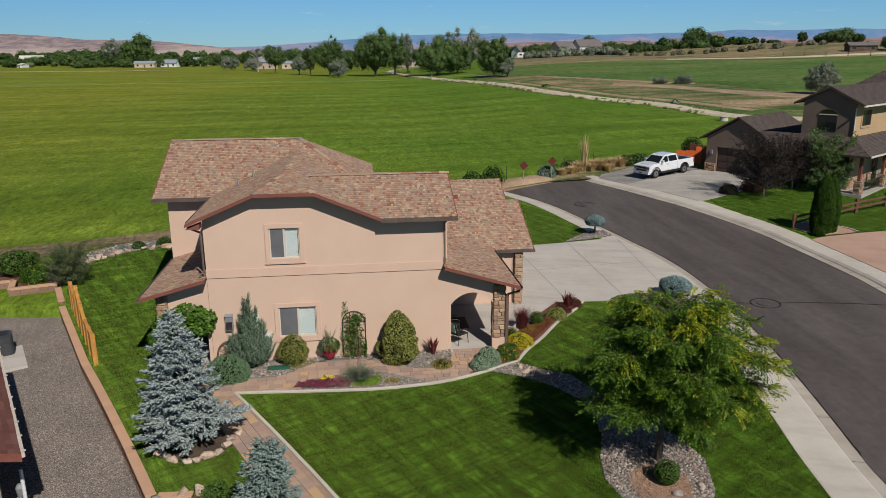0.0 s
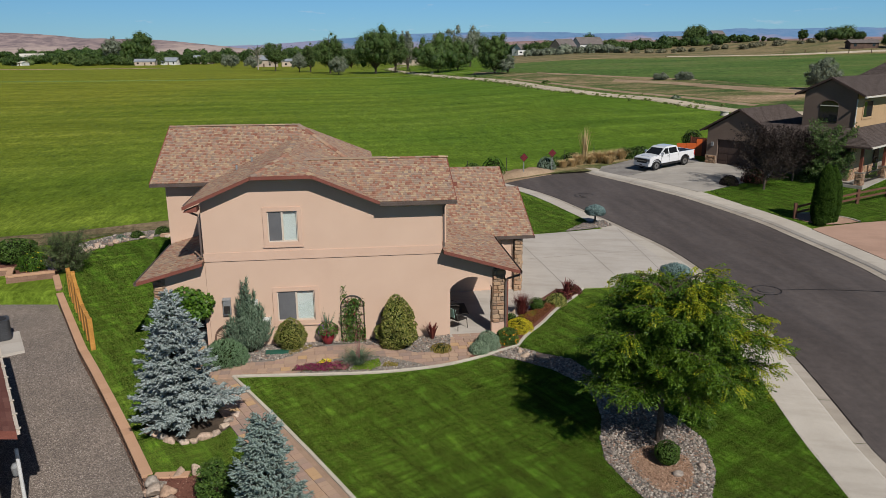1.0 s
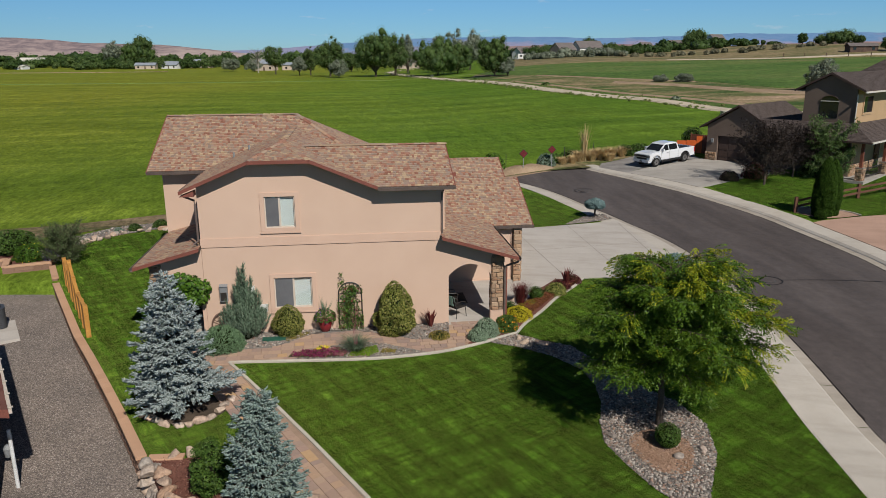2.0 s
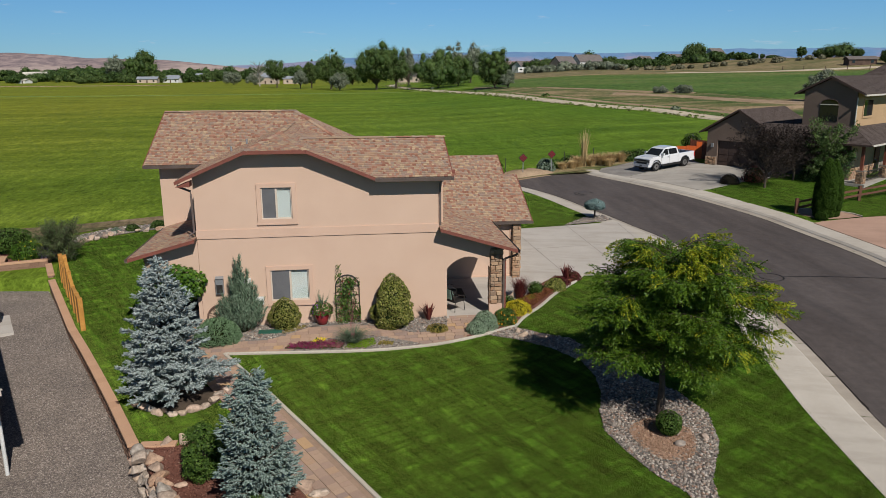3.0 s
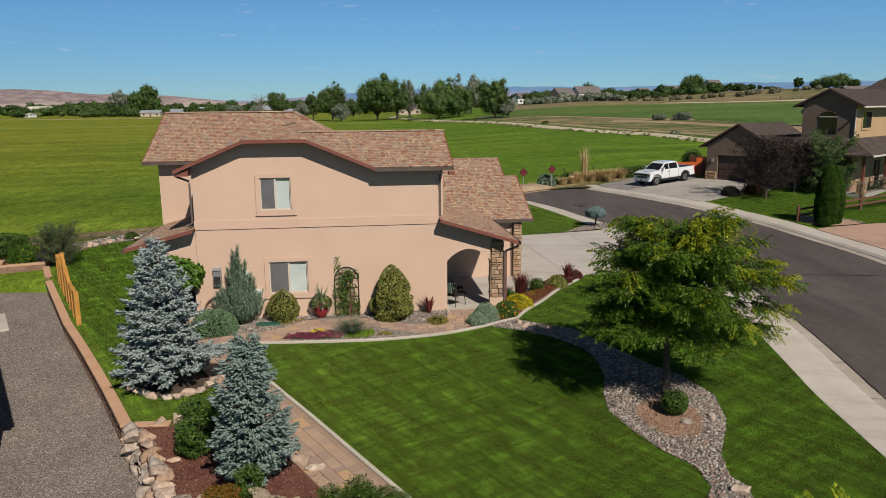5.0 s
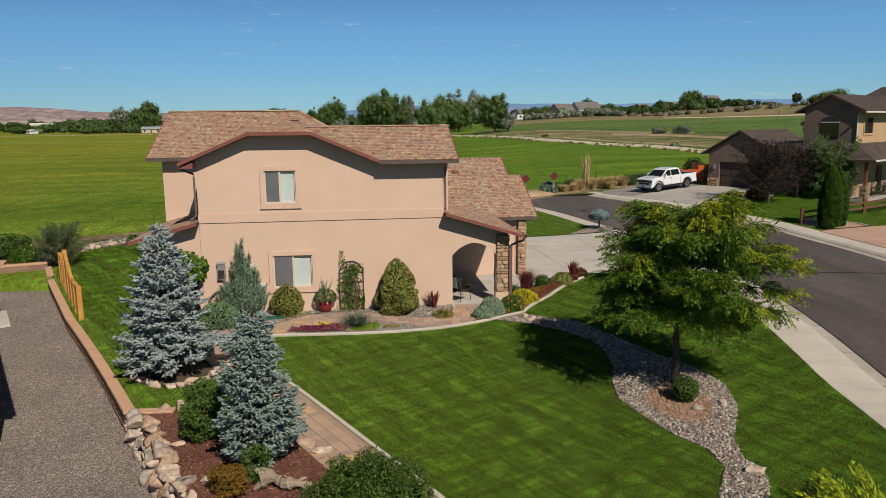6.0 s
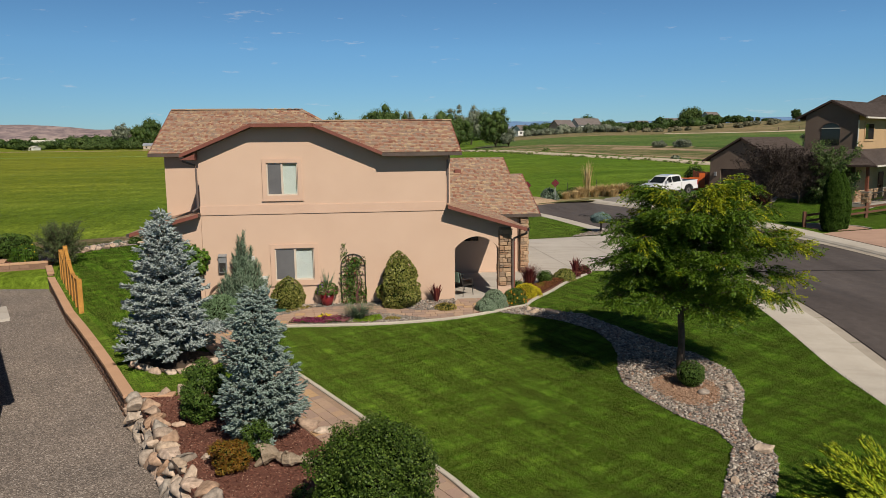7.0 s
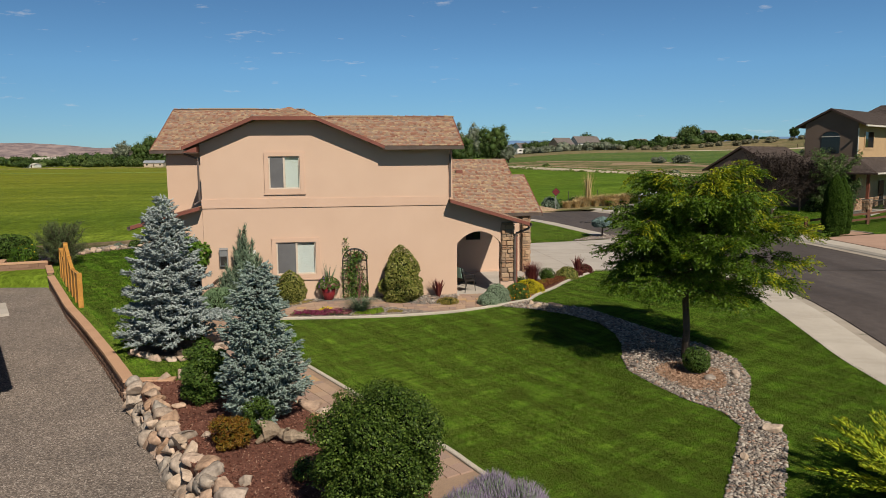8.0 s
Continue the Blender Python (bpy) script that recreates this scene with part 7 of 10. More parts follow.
def bladed(name, label, category, x, y, hz, n, mat, seed, width=0.03, lean=0.6, group="", arch=0.25, z=None, foot=0.05):
    """A tuft of strap leaves."""
    rs = np.random.RandomState(seed)
    t = thing(name, label, category, pose(x, y, H(x, y) + 0.03 if z is None else z), group)
    b = Build()
    for _ in range(n):
        a, l, h = rs.uniform(0, 6.28), lean * rs.uniform(0.2, 1), hz * rs.uniform(0.7, 1.05)
        d, s = Vector((math.cos(a), math.sin(a), 0)), Vector((-math.sin(a), math.cos(a), 0)) * width / 2
        p = d * foot * rs.uniform(0, 1)
        m = p + d * l * h * 0.45 + Vector((0, 0, h * 0.6))
        q = p + d * l * h * (1 + arch) + Vector((0, 0, h * (1 - arch * l)))
        b.add([p - s * 0.7, p + s * 0.7, m + s, m - s, q], [(0, 1, 2, 3), (3, 2, 4)])
    tagged(part("foliage", b, mat, t), kind="stuff")
    return t


def flower_mat(name, label, poly, n, mat, seed, leaf=0.035, rise=0.12, under=None):
    rs = np.random.RandomState(seed)
    p = scattered(poly, n, rs)
    cx, cy = np.mean([q[0] for q in poly]), np.mean([q[1] for q in poly])
    t = thing(name, label, "flowers", pose(cx, cy, H(cx, cy) + 0.07))
    wob = np.array([noise.noise(Vector((x * 3, y * 3, seed))) for x, y in p])
    z = height(p[:, 0], p[:, 1]) - H(cx, cy) + rise * (0.6 + 0.5 * wob) * rs.uniform(0.5, 1, n)
    P = np.stack([p[:, 0] - cx, p[:, 1] - cy, z], 1)
    N = np.tile(np.array([0, -0.3, 1.0]), (n, 1))
    if under:
        k = n // 3
        part("leaves", leaf_mesh("leaves", P[:k] - np.array([0, 0, 0.02]), N[:k], leaf * 1.3, leaf * 0.7, rs, 0.9), under, t)
        P, N = P[k:], N[k:]
    part("petals", leaf_mesh("petals", P, N, leaf, leaf * 0.8, rs, 0.7), mat, t)
    return t


# front of the house
shrub("creeping_juniper", "low soft-green juniper mound beside the path", "shrub", -7.95, 25.15, "mound", 0.80, 0.78, 3000, (0.13, 0.022), LOW_JUNIPER, 31, "sprig", up=0.35)
plume_juniper("upright_juniper", "tall feathery blue-green upright juniper against the wall", -7.30, 26.05, 2.70, 0.92, PLUME_JUNIPER, 32)
shrub("round_euonymus", "clipped round yellow-green euonymus under the window", "shrub", -5.78, 26.35, "bun", 0.58, 1.18, 4600, (0.060, 0.038), EUONYMUS, 33, bump=0.26, spread=1.0)
shrub("cone_euonymus", "large loosely clipped yellow-green euonymus cone by the wall", "shrub", -1.75, 26.55, "egg", 0.82, 2.02, 9500, (0.075, 0.048), EUONYMUS, 34, bump=0.34, spread=1.0)
bladed("red_cordyline", "dark red sword-leaved plant by the porch", "plant", -0.40, 26.98, 0.78, 34, RED_LEAF, 35, 0.065, 0.55, arch=0.1)
shrub("moss_cushion", "olive moss cushion beside the path", "ground cover", -0.06, 26.05, "mound", 0.42, 0.20, 900, (0.05, 0.03), MOSS, 36, z=H(0, 26) + 0.03)
shrub("grey_sage", "rounded grey-green sage mound by the porch", "shrub", 1.72, 26.30, "mound", 0.50, 0.62, 3000, (0.075, 0.03), SAGE, 37)
shrub("grey_sage", "rounded grey-green sage mound by the porch", "shrub", 1.38, 25.85, "mound", 0.38, 0.42, 1700, (0.075, 0.03), SAGE, 38)
shrub("orange_daisies", "orange and yellow daisy clump beside the porch column", "flowers", 2.52, 26.82, "mound", 0.50, 0.54, 2000, (0.10, 0.03), MID_LEAF, 39, extra=(ORANGE, 0.05, 0.065, 1.04), bump=0.35, spread=1.0)
shrub("golden_spirea", "soft golden-leaved low shrub in the bed", "shrub", 3.05, 27.95, "mound", 0.55, 0.50, 3200, (0.055, 0.024), GOLD_LEAF, 40, bump=0.35, spread=1.0)
bladed("purple_fountain_grass", "upright tuft of dark wine-red strap leaves", "grass tuft", 3.35, 29.75, 0.98, 420, RED_LEAF, 41, 0.016, 0.46, foot=0.2)
shrub("boxwood_ball", "small clipped green ball shrub in the front bed", "shrub", 4.05, 30.25, "ball", 0.33, 0.58, 1500, (0.045, 0.03), MID_LEAF, 42)
shrub("mixed_shrub", "yellow-green leafy shrub in the front bed", "shrub", 5.0, 31.0, "mound", 0.48, 0.50, 1700, (0.08, 0.04), EUONYMUS, 43)
bladed("red_cordyline", "dark red sword-leaved plant in the front bed", "plant", 5.65, 32.2, 0.85, 30, RED_LEAF, 44, 0.07, 0.6, arch=0.1)
shrub("barberry", "low wine-red barberry in the front bed", "shrub", 6.0, 32.6, "mound", 0.42, 0.38, 1300, (0.06, 0.035), RED_LEAF, 45)
shrub("barberry", "low wine-red barberry in the front bed", "shrub", 5.3, 31.75, "mound", 0.5, 0.32, 1400, (0.06, 0.035), RED_LEAF, 46)
shrub("small_conifer", "small dark conifer behind the downspout", "shrub", 2.75, 28.6, "mound", 0.35, 0.5, 900, (0.06, 0.03), DARK_LEAF, 47)
boulder("slate_rock", 2.92, 29.0, H(2.9, 29) + 0.25, 0.13, 0.10, 0.42, 10, 470, "upright grey slate stone in the bed", "", "rock", 0.15)
flower_mat("red_groundcover", "rust-red ground cover along the edging", [(3.6, 28.2), (4.1, 29.1), (4.8, 30.4), (5.5, 31.5), (6.1, 32.5), (5.7, 32.4), (4.7, 31.1), (3.9, 29.9), (3.3, 28.9)], 7000, RUST_COVER, 48, 0.05, 0.2)
flower_mat("gold_groundcover", "rusty gold ground cover in the front bed", [(3.2, 28.75), (3.7, 29.1), (4.2, 29.9), (4.0, 30.1), (3.5, 29.6), (3.1, 29.1)], 1500, RUST_LEAF, 49, 0.05, 0.22, MID_LEAF)
flower_mat("magenta_flowers", "mat of magenta flowers along the edging", [(-5.35, 24.25), (-4.9, 24.2), (-4.1, 24.22), (-3.65, 24.25), (-3.6, 24.6), (-4.2, 24.85), (-4.8, 24.75), (-5.2, 24.5)], 2400, MAGENTA, 50, 0.045, 0.17, MID_LEAF)
flower_mat("pink_flowers", "dusty pink flowers beside the grass tuft", [(-4.1, 24.25), (-3.35, 24.28), (-3.3, 24.6), (-3.7, 24.95), (-4.1, 24.8)], 900, PINKISH, 51, 0.045, 0.2, MID_LEAF)
flower_mat("pansies", "yellow pansies in the small bed", [(-4.55, 24.75), (-4.05, 24.75), (-4.0, 25.0), (-4.4, 25.0)], 160, YELLOW, 52, 0.07, 0.24, MID_LEAF)
flower_mat("lime_groundcover", "lime-green ground cover by the edging", [(-3.3, 24.3), (-2.5, 24.35), (-2.2, 24.7), (-2.35, 25.2), (-2.8, 25.0), (-3.2, 24.6)], 1500, LIME, 53, 0.04, 0.08)
flower_mat("olive_groundcover", "brownish ground cover in the pebbles", [(-2.15, 24.6), (-1.6, 24.6), (-1.6, 24.9), (-2.1, 24.95)], 400, MOSS, 54, 0.04, 0.08)
flower_mat("olive_groundcover", "brownish ground cover beside the path", [(-5.7, 25.55), (-4.95, 26.2), (-5.0, 26.45), (-5.4, 26.2), (-5.8, 25.8)], 500, MOSS, 55, 0.04, 0.06)
bladed("ornamental_grass", "blue-green tuft of strap grass with flower stalks", "grass tuft", -3.05, 24.85, 0.62, 460, BLADE, 56, 0.014, 1.35, foot=0.16)
yk = bpy.data.objects["ornamental_grass"]
for k in range(4):
    part("flower_stalk", Build().tube([(0.03 * k - 0.04, 0.02 * k, 0.2), (0.05 * k - 0.08, 0.03, 1.2), (0.09 * k - 0.14, 0.03, 1.65)], [0.008, 0.006, 0.004], 5), PINKISH, yk)
lid = thing("valve_box", "green plastic valve box lid in the pebbles", "valve box", pose(-6.2, 25.75, H(-6.2, 25.75) + 0.05, 0, 0, 8))
part("lid", Build().box(-0.42, -0.14, 0, 0.42, 0.14, 0.10), mottled("green_plastic", (0.02, 0.08, 0.055), (0.03, 0.11, 0.075), 4, 40, 0.5), lid)

pot = thing("flower_pot", "glazed red pot with purple and red flowers", "flower pot", pose(-4.43, 26.62, H(-4.43, 26.62) + 0.04))
GLAZE = mottled("red_glaze", (0.16, 0.012, 0.018), (0.23, 0.02, 0.026), 4, 30, 0.25, 0.03, 0.002, 0.6)
part("pot", Build().tube([(0, 0, 0), (0, 0, 0.25), (0, 0, 0.46), (0, 0, 0.50), (0, 0, 0.44)], [0.17, 0.25, 0.28, 0.30, 0.25], 18), GLAZE, pot, smooth=True)
rs = np.random.RandomState(60)
P, N = shell("mound", 0.42, 0.42, 700, rs)
part("leaves", leaf_mesh("leaves", P + np.array([0, 0, 0.46]), N, 0.09, 0.05, rs), MID_LEAF, pot)
VIOLET = foliage("violet_petals", [(0.0, (0.12, 0.03, 0.25)), (1.0, (0.20, 0.05, 0.35))], 0.2)
sel = P[:, 0] < 0
tagged(part("blossom", leaf_mesh("blossom", P[sel][:26] * 1.08 + np.array([0, 0, 0.47]), N[sel][:26], 0.07, 0.065, rs, 0.4), VIOLET, pot), kind="stuff")
tagged(part("blossom", leaf_mesh("blossom", P[~sel][:22] * 1.08 + np.array([0, 0, 0.47]), N[~sel][:22], 0.07, 0.065, rs, 0.4), MAGENTA, pot), kind="stuff")
tagged(part("strap_foliage", sprig_mesh("strap_foliage", np.tile(np.array([[0.0, 0, 0.6]]), (24, 1)), np.stack([rs.normal(size=24) * 0.35, rs.normal(size=24) * 0.35, np.ones(24)], 1), 0.75, 0.012, rs), BLADE, pot), kind="stuff")


def trellis():
    t = thing("garden_trellis", "arched black iron trellis against the wall", "trellis", pose(-3.47, 26.86, H(-3.5, 26.8) + 0.03, 0, 0, 7.5))
    w, h = 0.44, 1.45
    arc = [(w * math.cos(a), 0, h + w * math.sin(a)) for a in [math.pi * i / 14 for i in range(15)]]
    part("arch", Build().tube([(w, 0, 0)] + arc + [(-w, 0, 0)], [0.022] * 17, 6), IRON, t)
    for x in (-0.15, 0.15):
        part("bar", Build().tube([(x, 0, 0), (x, 0, h + 0.40)], [0.012, 0.012], 5), IRON, t)
    for z in (0.35, 0.75, 1.1, h):
        part("bar", Build().tube([(-w, 0, z), (w, 0, z)], [0.012, 0.012], 5), IRON, t)
    for a in (45, 90, 135):
        part("ray", Build().tube([(0, 0, h), (w * math.cos(radians(a)), 0, h + w * math.sin(radians(a)))], [0.012, 0.012], 5), IRON, t)
    rs = np.random.RandomState(61)
    n = 1500
    v = thing("climbing_rose", "climbing rose with a few red blooms on the trellis", "climbing plant", pose(-3.47, 26.86, H(-3.5, 26.8) + 0.03, 0, 0, 7.5))
    z = rs.uniform(0, 1, n) ** 1.25 * 1.75
    x = np.clip(rs.normal(size=n) * (0.27 - 0.07 * z) + 0.08 * np.sin(z * 5), -0.46, 0.46)
    P = np.stack([x, rs.normal(size=n) * 0.1 - 0.08, z + 0.05], 1)
    part("leaves", leaf_mesh("leaves", P, np.tile(np.array([0, -1.0, 0.5]), (n, 1)), 0.075, 0.05, rs, 0.8), MID_LEAF, v)
    P2 = np.stack([-0.33 + rs.normal(size=60) * 0.06, rs.normal(size=60) * 0.05, rs.uniform(1.6, 2.3, 60)], 1)
    part("shoot", leaf_mesh("shoot", P2, np.tile(np.array([0, -1.0, 0.5]), (60, 1)), 0.08, 0.05, rs, 0.8), MID_LEAF, v)
    tagged(part("blossom", leaf_mesh("blossom", P[:70] + np.array([0, -0.12, 0]), np.tile(np.array([0, -1.0, 0.3]), (70, 1)), 0.07, 0.065, rs, 0.5), RED_LEAF, v), kind="stuff")
    for k in range(5):
        x = -0.3 + 0.15 * k
        part("cane", Build().tube([(x, -0.05, 0), (x * 0.8 + 0.05, -0.06, 0.8), (x * 0.9 - 0.1, -0.04, 1.7)], [0.010, 0.008, 0.004], 5), BARK, v)


trellis()
vine = thing("grape_vine", "broad-leaved green vine over the patio arch", "vine", HOUSE @ pose(-9.75, -0.25, 0))
rs = np.random.RandomState(62)
c = np.array([(-0.75, 0.1, 1.75), (-0.35, 0, 2.05), (0.05, 0.0, 2.25), (0.4, 0.0, 2.15), (0.7, 0.1, 1.95), (-0.2, -0.1, 1.6), (0.3, -0.05, 1.7), (-1.0, 0.15, 1.2), (-0.9, 0.2, 0.7), (-0.55, 0.1, 1.2), (0.62, 0.1, 1.6)])
P, N = lobe_places(rs, c, np.array([0.42] * 11), 4600, 0.8)
part("leaves", leaf_mesh("leaves", P, N + np.array([0, -0.4, 0.5]), 0.12, 0.10, rs, 0.5), VINE_LEAF, vine)
for x in (-1.0, -0.6):
    part("stem", Build().tube([(x, 0.1, -0.1), (x + 0.1, 0.1, 1.0), (x + 0.4, 0.05, 1.9)], [0.03, 0.025, 0.015], 6), BARK, vine)

# the two silver spruces, the bank and the trees of the lawn
spruce("silver_spruce", "silver-blue spruce with wide lower limbs in a stone ring", -8.05, 20.75, 4.45, 1.56, SILVER, 71, lambda f: (1 - f) ** 0.72 * min(1.0, 0.66 + 1.6 * f),
       0.20, 13, 0.062, 0.028, (0.105, 0.023), 0.20, 0.44, [(0.95, 0.0, 1.9, 4)])
spruce("blue_spruce", "dense blue-green spruce in the mulch bed", -4.02, 15.35, 3.36, 0.80, TEAL, 72, lambda f: np.interp(f, [0, 0.12, 0.35, 0.55, 0.75, 0.88, 0.96, 1], [0.80, 0.98, 1.0, 0.88, 0.70, 0.50, 0.30, 0.08]),
       0.155, 13, 0.068, 0.028, (0.082, 0.019), 0.08, 0.14, [(0.45 + 0.2 * k, -0.1, 1.08 - 0.04 * k, 4) for k in range(5)], 0.22)


def lobed_shrub(name, label, x, y, rx, hz, lobes, size, n, leaf, mat, seed, inner=None):
    """A loose bush of many small rounded sprays."""
    rs = np.random.RandomState(seed)
    t = thing(name, label, "shrub", pose(x, y, H(x, y) + 0.02))
    d = unit(rs.normal(size=(lobes, 3)))
    c = d * (rs.uniform(0.35, 1.0, lobes) ** 0.5)[:, None] * np.array([rx - size * 0.7, rx - size * 0.7, hz * 0.5 - size * 0.6]) + np.array([0, 0, hz * 0.5])
    c[:, 2] = np.maximum(c[:, 2], size * 0.6)
    r = size * rs.uniform(0.65, 1.3, lobes)
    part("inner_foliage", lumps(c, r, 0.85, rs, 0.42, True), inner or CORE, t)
    P, N = lobe_places(rs, c, r, n, 0.85)
    P = P + rs.normal(size=P.shape) * size * 0.10
    part("foliage", leaf_mesh("foliage", P, N + np.array([0, 0, 0.5]), leaf[0], leaf[1], rs, 0.75), mat, t)
    for k in range(4):
        a = k * 1.6
        part("stem", Build().tube([(0.05 * math.cos(a), 0.05 * math.sin(a), -0.05), (0.4 * rx * math.cos(a), 0.4 * rx * math.sin(a), hz * 0.5)], [0.018, 0.008], 5), BARK, t)
    return t


lobed_shrub("viburnum", "upright mid-green leafy shrub on the mulch", -5.65, 16.6, 0.66, 1.45, 60, 0.17, 17000, (0.055, 0.032), MID_LEAF, 73)
lobed_shrub("spirea", "rust-tinged spirea on the mulch", -4.3, 14.0, 0.46, 0.68, 44, 0.11, 9000, (0.042, 0.022), RUST_LEAF, 74)
lobed_shrub("spirea", "green and rust spirea under the spruce", -3.85, 14.5, 0.34, 0.90, 34, 0.10, 4500, (0.042, 0.022), MID_LEAF, 75)
lobed_shrub("large_lilac", "large dark glossy green shrub beside the path", -1.13, 11.35, 1.16, 2.2, 150, 0.23, 110000, (0.042, 0.026), LILAC_LEAF, 76)
lobed_shrub("lilac_sucker", "small green shoots on the mulch", -2.5, 12.7, 0.34, 0.42, 16, 0.09, 1500, (0.045, 0.024), DARK_LEAF, 77)
for k, (x, y, r, h, n) in enumerate([(0.70, 11.15, 0.60, 0.74, 5200), (1.1, 10.9, 0.48, 0.74, 3000), (0.25, 10.85, 0.48, 0.62, 3000)]):
    sg = shrub("russian_sage", "hazy lavender flower spikes over the path edge", "flowers", x, y, "mound", r, h, n, (0.17, 0.0045), LAVENDER, 178 + k, "sprig", up=1.5, core=False, bump=0.35, group="russian sages")
    rs = np.random.RandomState(600 + k)
    P, N = shell("mound", r * 0.85, h * 0.85, n, rs, 0.3, 0.6)
    part("leaves", sprig_mesh("leaves", P, N + np.array([0, 0, 1.2]), 0.15, 0.005, rs), SAGE, sg)


def driftwood():
    m = mottled("bleached_driftwood", (0.17, 0.125, 0.085), (0.33, 0.26, 0.19), 3, 22, 0.9, 0.9, 0.03)
    t = thing("driftwood_log", "bleached gnarled driftwood log on the mulch", "log", pose(-3.4, 14.3, H(-3.4, 14.3) + 0.05, 0, 0, -8))
    rs = np.random.RandomState(14)
    q = np.linspace(0, 1, 16)
    line = [(-0.30 + 1.05 * f, 0.05 * math.sin(7 * f), 0.20 - 0.10 * f + 0.03 * math.sin(11 * f)) for f in q]
    part("log", Build().tube(line, [(0.17 - 0.10 * f) * (1 + 0.22 * math.sin(13 * f + 1) + 0.12 * rs.normal()) for f in q], 9), m, t)
    for a, b_, r in (((-0.22, -0.02, 0.22), (-0.38, -0.12, 0.44), 0.10), ((-0.2, -0.05, 0.14), (-0.40, -0.20, 0.03), 0.11), ((-0.16, 0.05, 0.2), (-0.34, 0.16, 0.34), 0.08), ((0.15, -0.03, 0.2), (0.26, -0.12, 0.34), 0.06), ((0.45, 0.02, 0.13), (0.62, 0.14, 0.20), 0.05)):
        a, b_ = Vector(a), Vector(b_)
        part("knot", Build().tube([a, a.lerp(b_, 0.5) + Vector((0, 0.02, 0.02)), b_], [r, r * 0.72, r * 0.35], 8), m, t)


driftwood()
rs = np.random.RandomState(80)
gj = thing("golden_juniper", "spreading golden-green juniper at the lawn edge", "shrub", pose(8.15, 11.9, H(8.3, 12)))
P, D = [], []
for k in range(64):
    a, L, e = rs.uniform(0, 6.28), rs.uniform(1.2, 2.15), rs.uniform(0.12, 0.75)
    d = np.array([math.cos(a) * math.cos(e), math.sin(a) * math.cos(e), math.sin(e)])
    s = rs.uniform(0.25, 1, 130)
    side = unit(np.cross(d, [0, 0, 1.0]))
    off = rs.normal(size=130) * 0.12 * (1.15 - s)
    P.append(d * (s * L)[:, None] + side * off[:, None] + np.array([0, 0, 0.12]) - np.array([0, 0, 0.15]) * (s ** 2)[:, None])
    D.append(d + side * (np.sign(off) * 0.6)[:, None] + 0.25 * rs.normal(size=(130, 3)))
part("foliage", sprig_mesh("foliage", np.concatenate(P), np.concatenate(D), 0.13, 0.018, rs), GOLD_JUNIPER, gj)
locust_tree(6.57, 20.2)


def grass_blades(poly, n, y0, y1, tall, wide, seed, bare):
    """Short mown blades standing on the lawn, clear of the beds and paving."""
    rs = np.random.RandomState(seed)
    p = scattered(poly, n, rs)
    keep = (p[:, 1] > y0) & (p[:, 1] < y1) & inside(LAWN_EDGE, p[:, 0], p[:, 1]) & inside(LAWN_EDGE, p[:, 0] - 0.35, p[:, 1])
    for q in bare:
        keep &= ~inside(q, p[:, 0], p[:, 1])
    p = p[keep]
    k = len(p)
    a = rs.uniform(0, 2 * math.pi, k)
    h = tall * rs.uniform(0.6, 1.25, k)
    side = np.stack([np.cos(a), np.sin(a), 0 * a], 1) * (wide * rs.uniform(0.6, 1.2, k) / 2)[:, None]
    root = np.stack([p[:, 0], p[:, 1], height(p[:, 0], p[:, 1]) + 0.015], 1)
    lean = np.stack([rs.normal(size=k) * 0.4, rs.normal(size=k) * 0.4, np.ones(k)], 1) * h[:, None]
    V = np.stack([root - side, root + side, root + lean], 1).reshape(-1, 3)
    tagged(part("lawn_blades", arrays_mesh("lawn_blades", V, np.arange(3 * k).reshape(-1, 3)), BLADES), "short mown green grass blades of the lawn", "grass", kind="stuff")


FOOTPRINT = [tuple((HOUSE @ Vector((u, v, 0))).to_2d()) for u, v in ((-11.4, -0.3), (2.6, -0.3), (4.9, 5.0), (4.9, 15.0), (-11.4, 14.0))]
BARE_SPOTS = [SPRUCE_RING, PATH_POLY, RIVER, FOUNDATION_BED, ISLAND_BED, FRONT_BED, MULCH_BED, DRIVE, FOOTPRINT]
NEAR_LAWN = [(-9.5, 18.5), (-9.5, 25.5), (3.0, 29.0), (6.4, 32.6), (11.0, 32.6), (11.3, 28.7), (11.1, 24.2), (11.0, 18.2), (10.65, 9.0), (0.0, 9.0)]
YARD_LAWN = [(-12.3, 25.0), (-17.6, 33.0), (-19.3, 36.3), (-20.0, 39.1), (-19.3, 40.9), (-16.9, 43.0), (-12, 44.2), (-9.5, 40.0), (-9.5, 21.2)]
grass_blades(NEAR_LAWN, 240000, 9.0, 33.0, 0.036, 0.013, 400, BARE_SPOTS)
grass_blades(YARD_LAWN, 70000, 18.0, 44.0, 0.055, 0.018, 401, BARE_SPOTS)
shrub("boxwood_ball", "clipped dark green ball shrub by the tree foot", "shrub", 6.47, 18.98, "ball", 0.36, 0.70, 3000, (0.04, 0.028), MID_LEAF, 81)


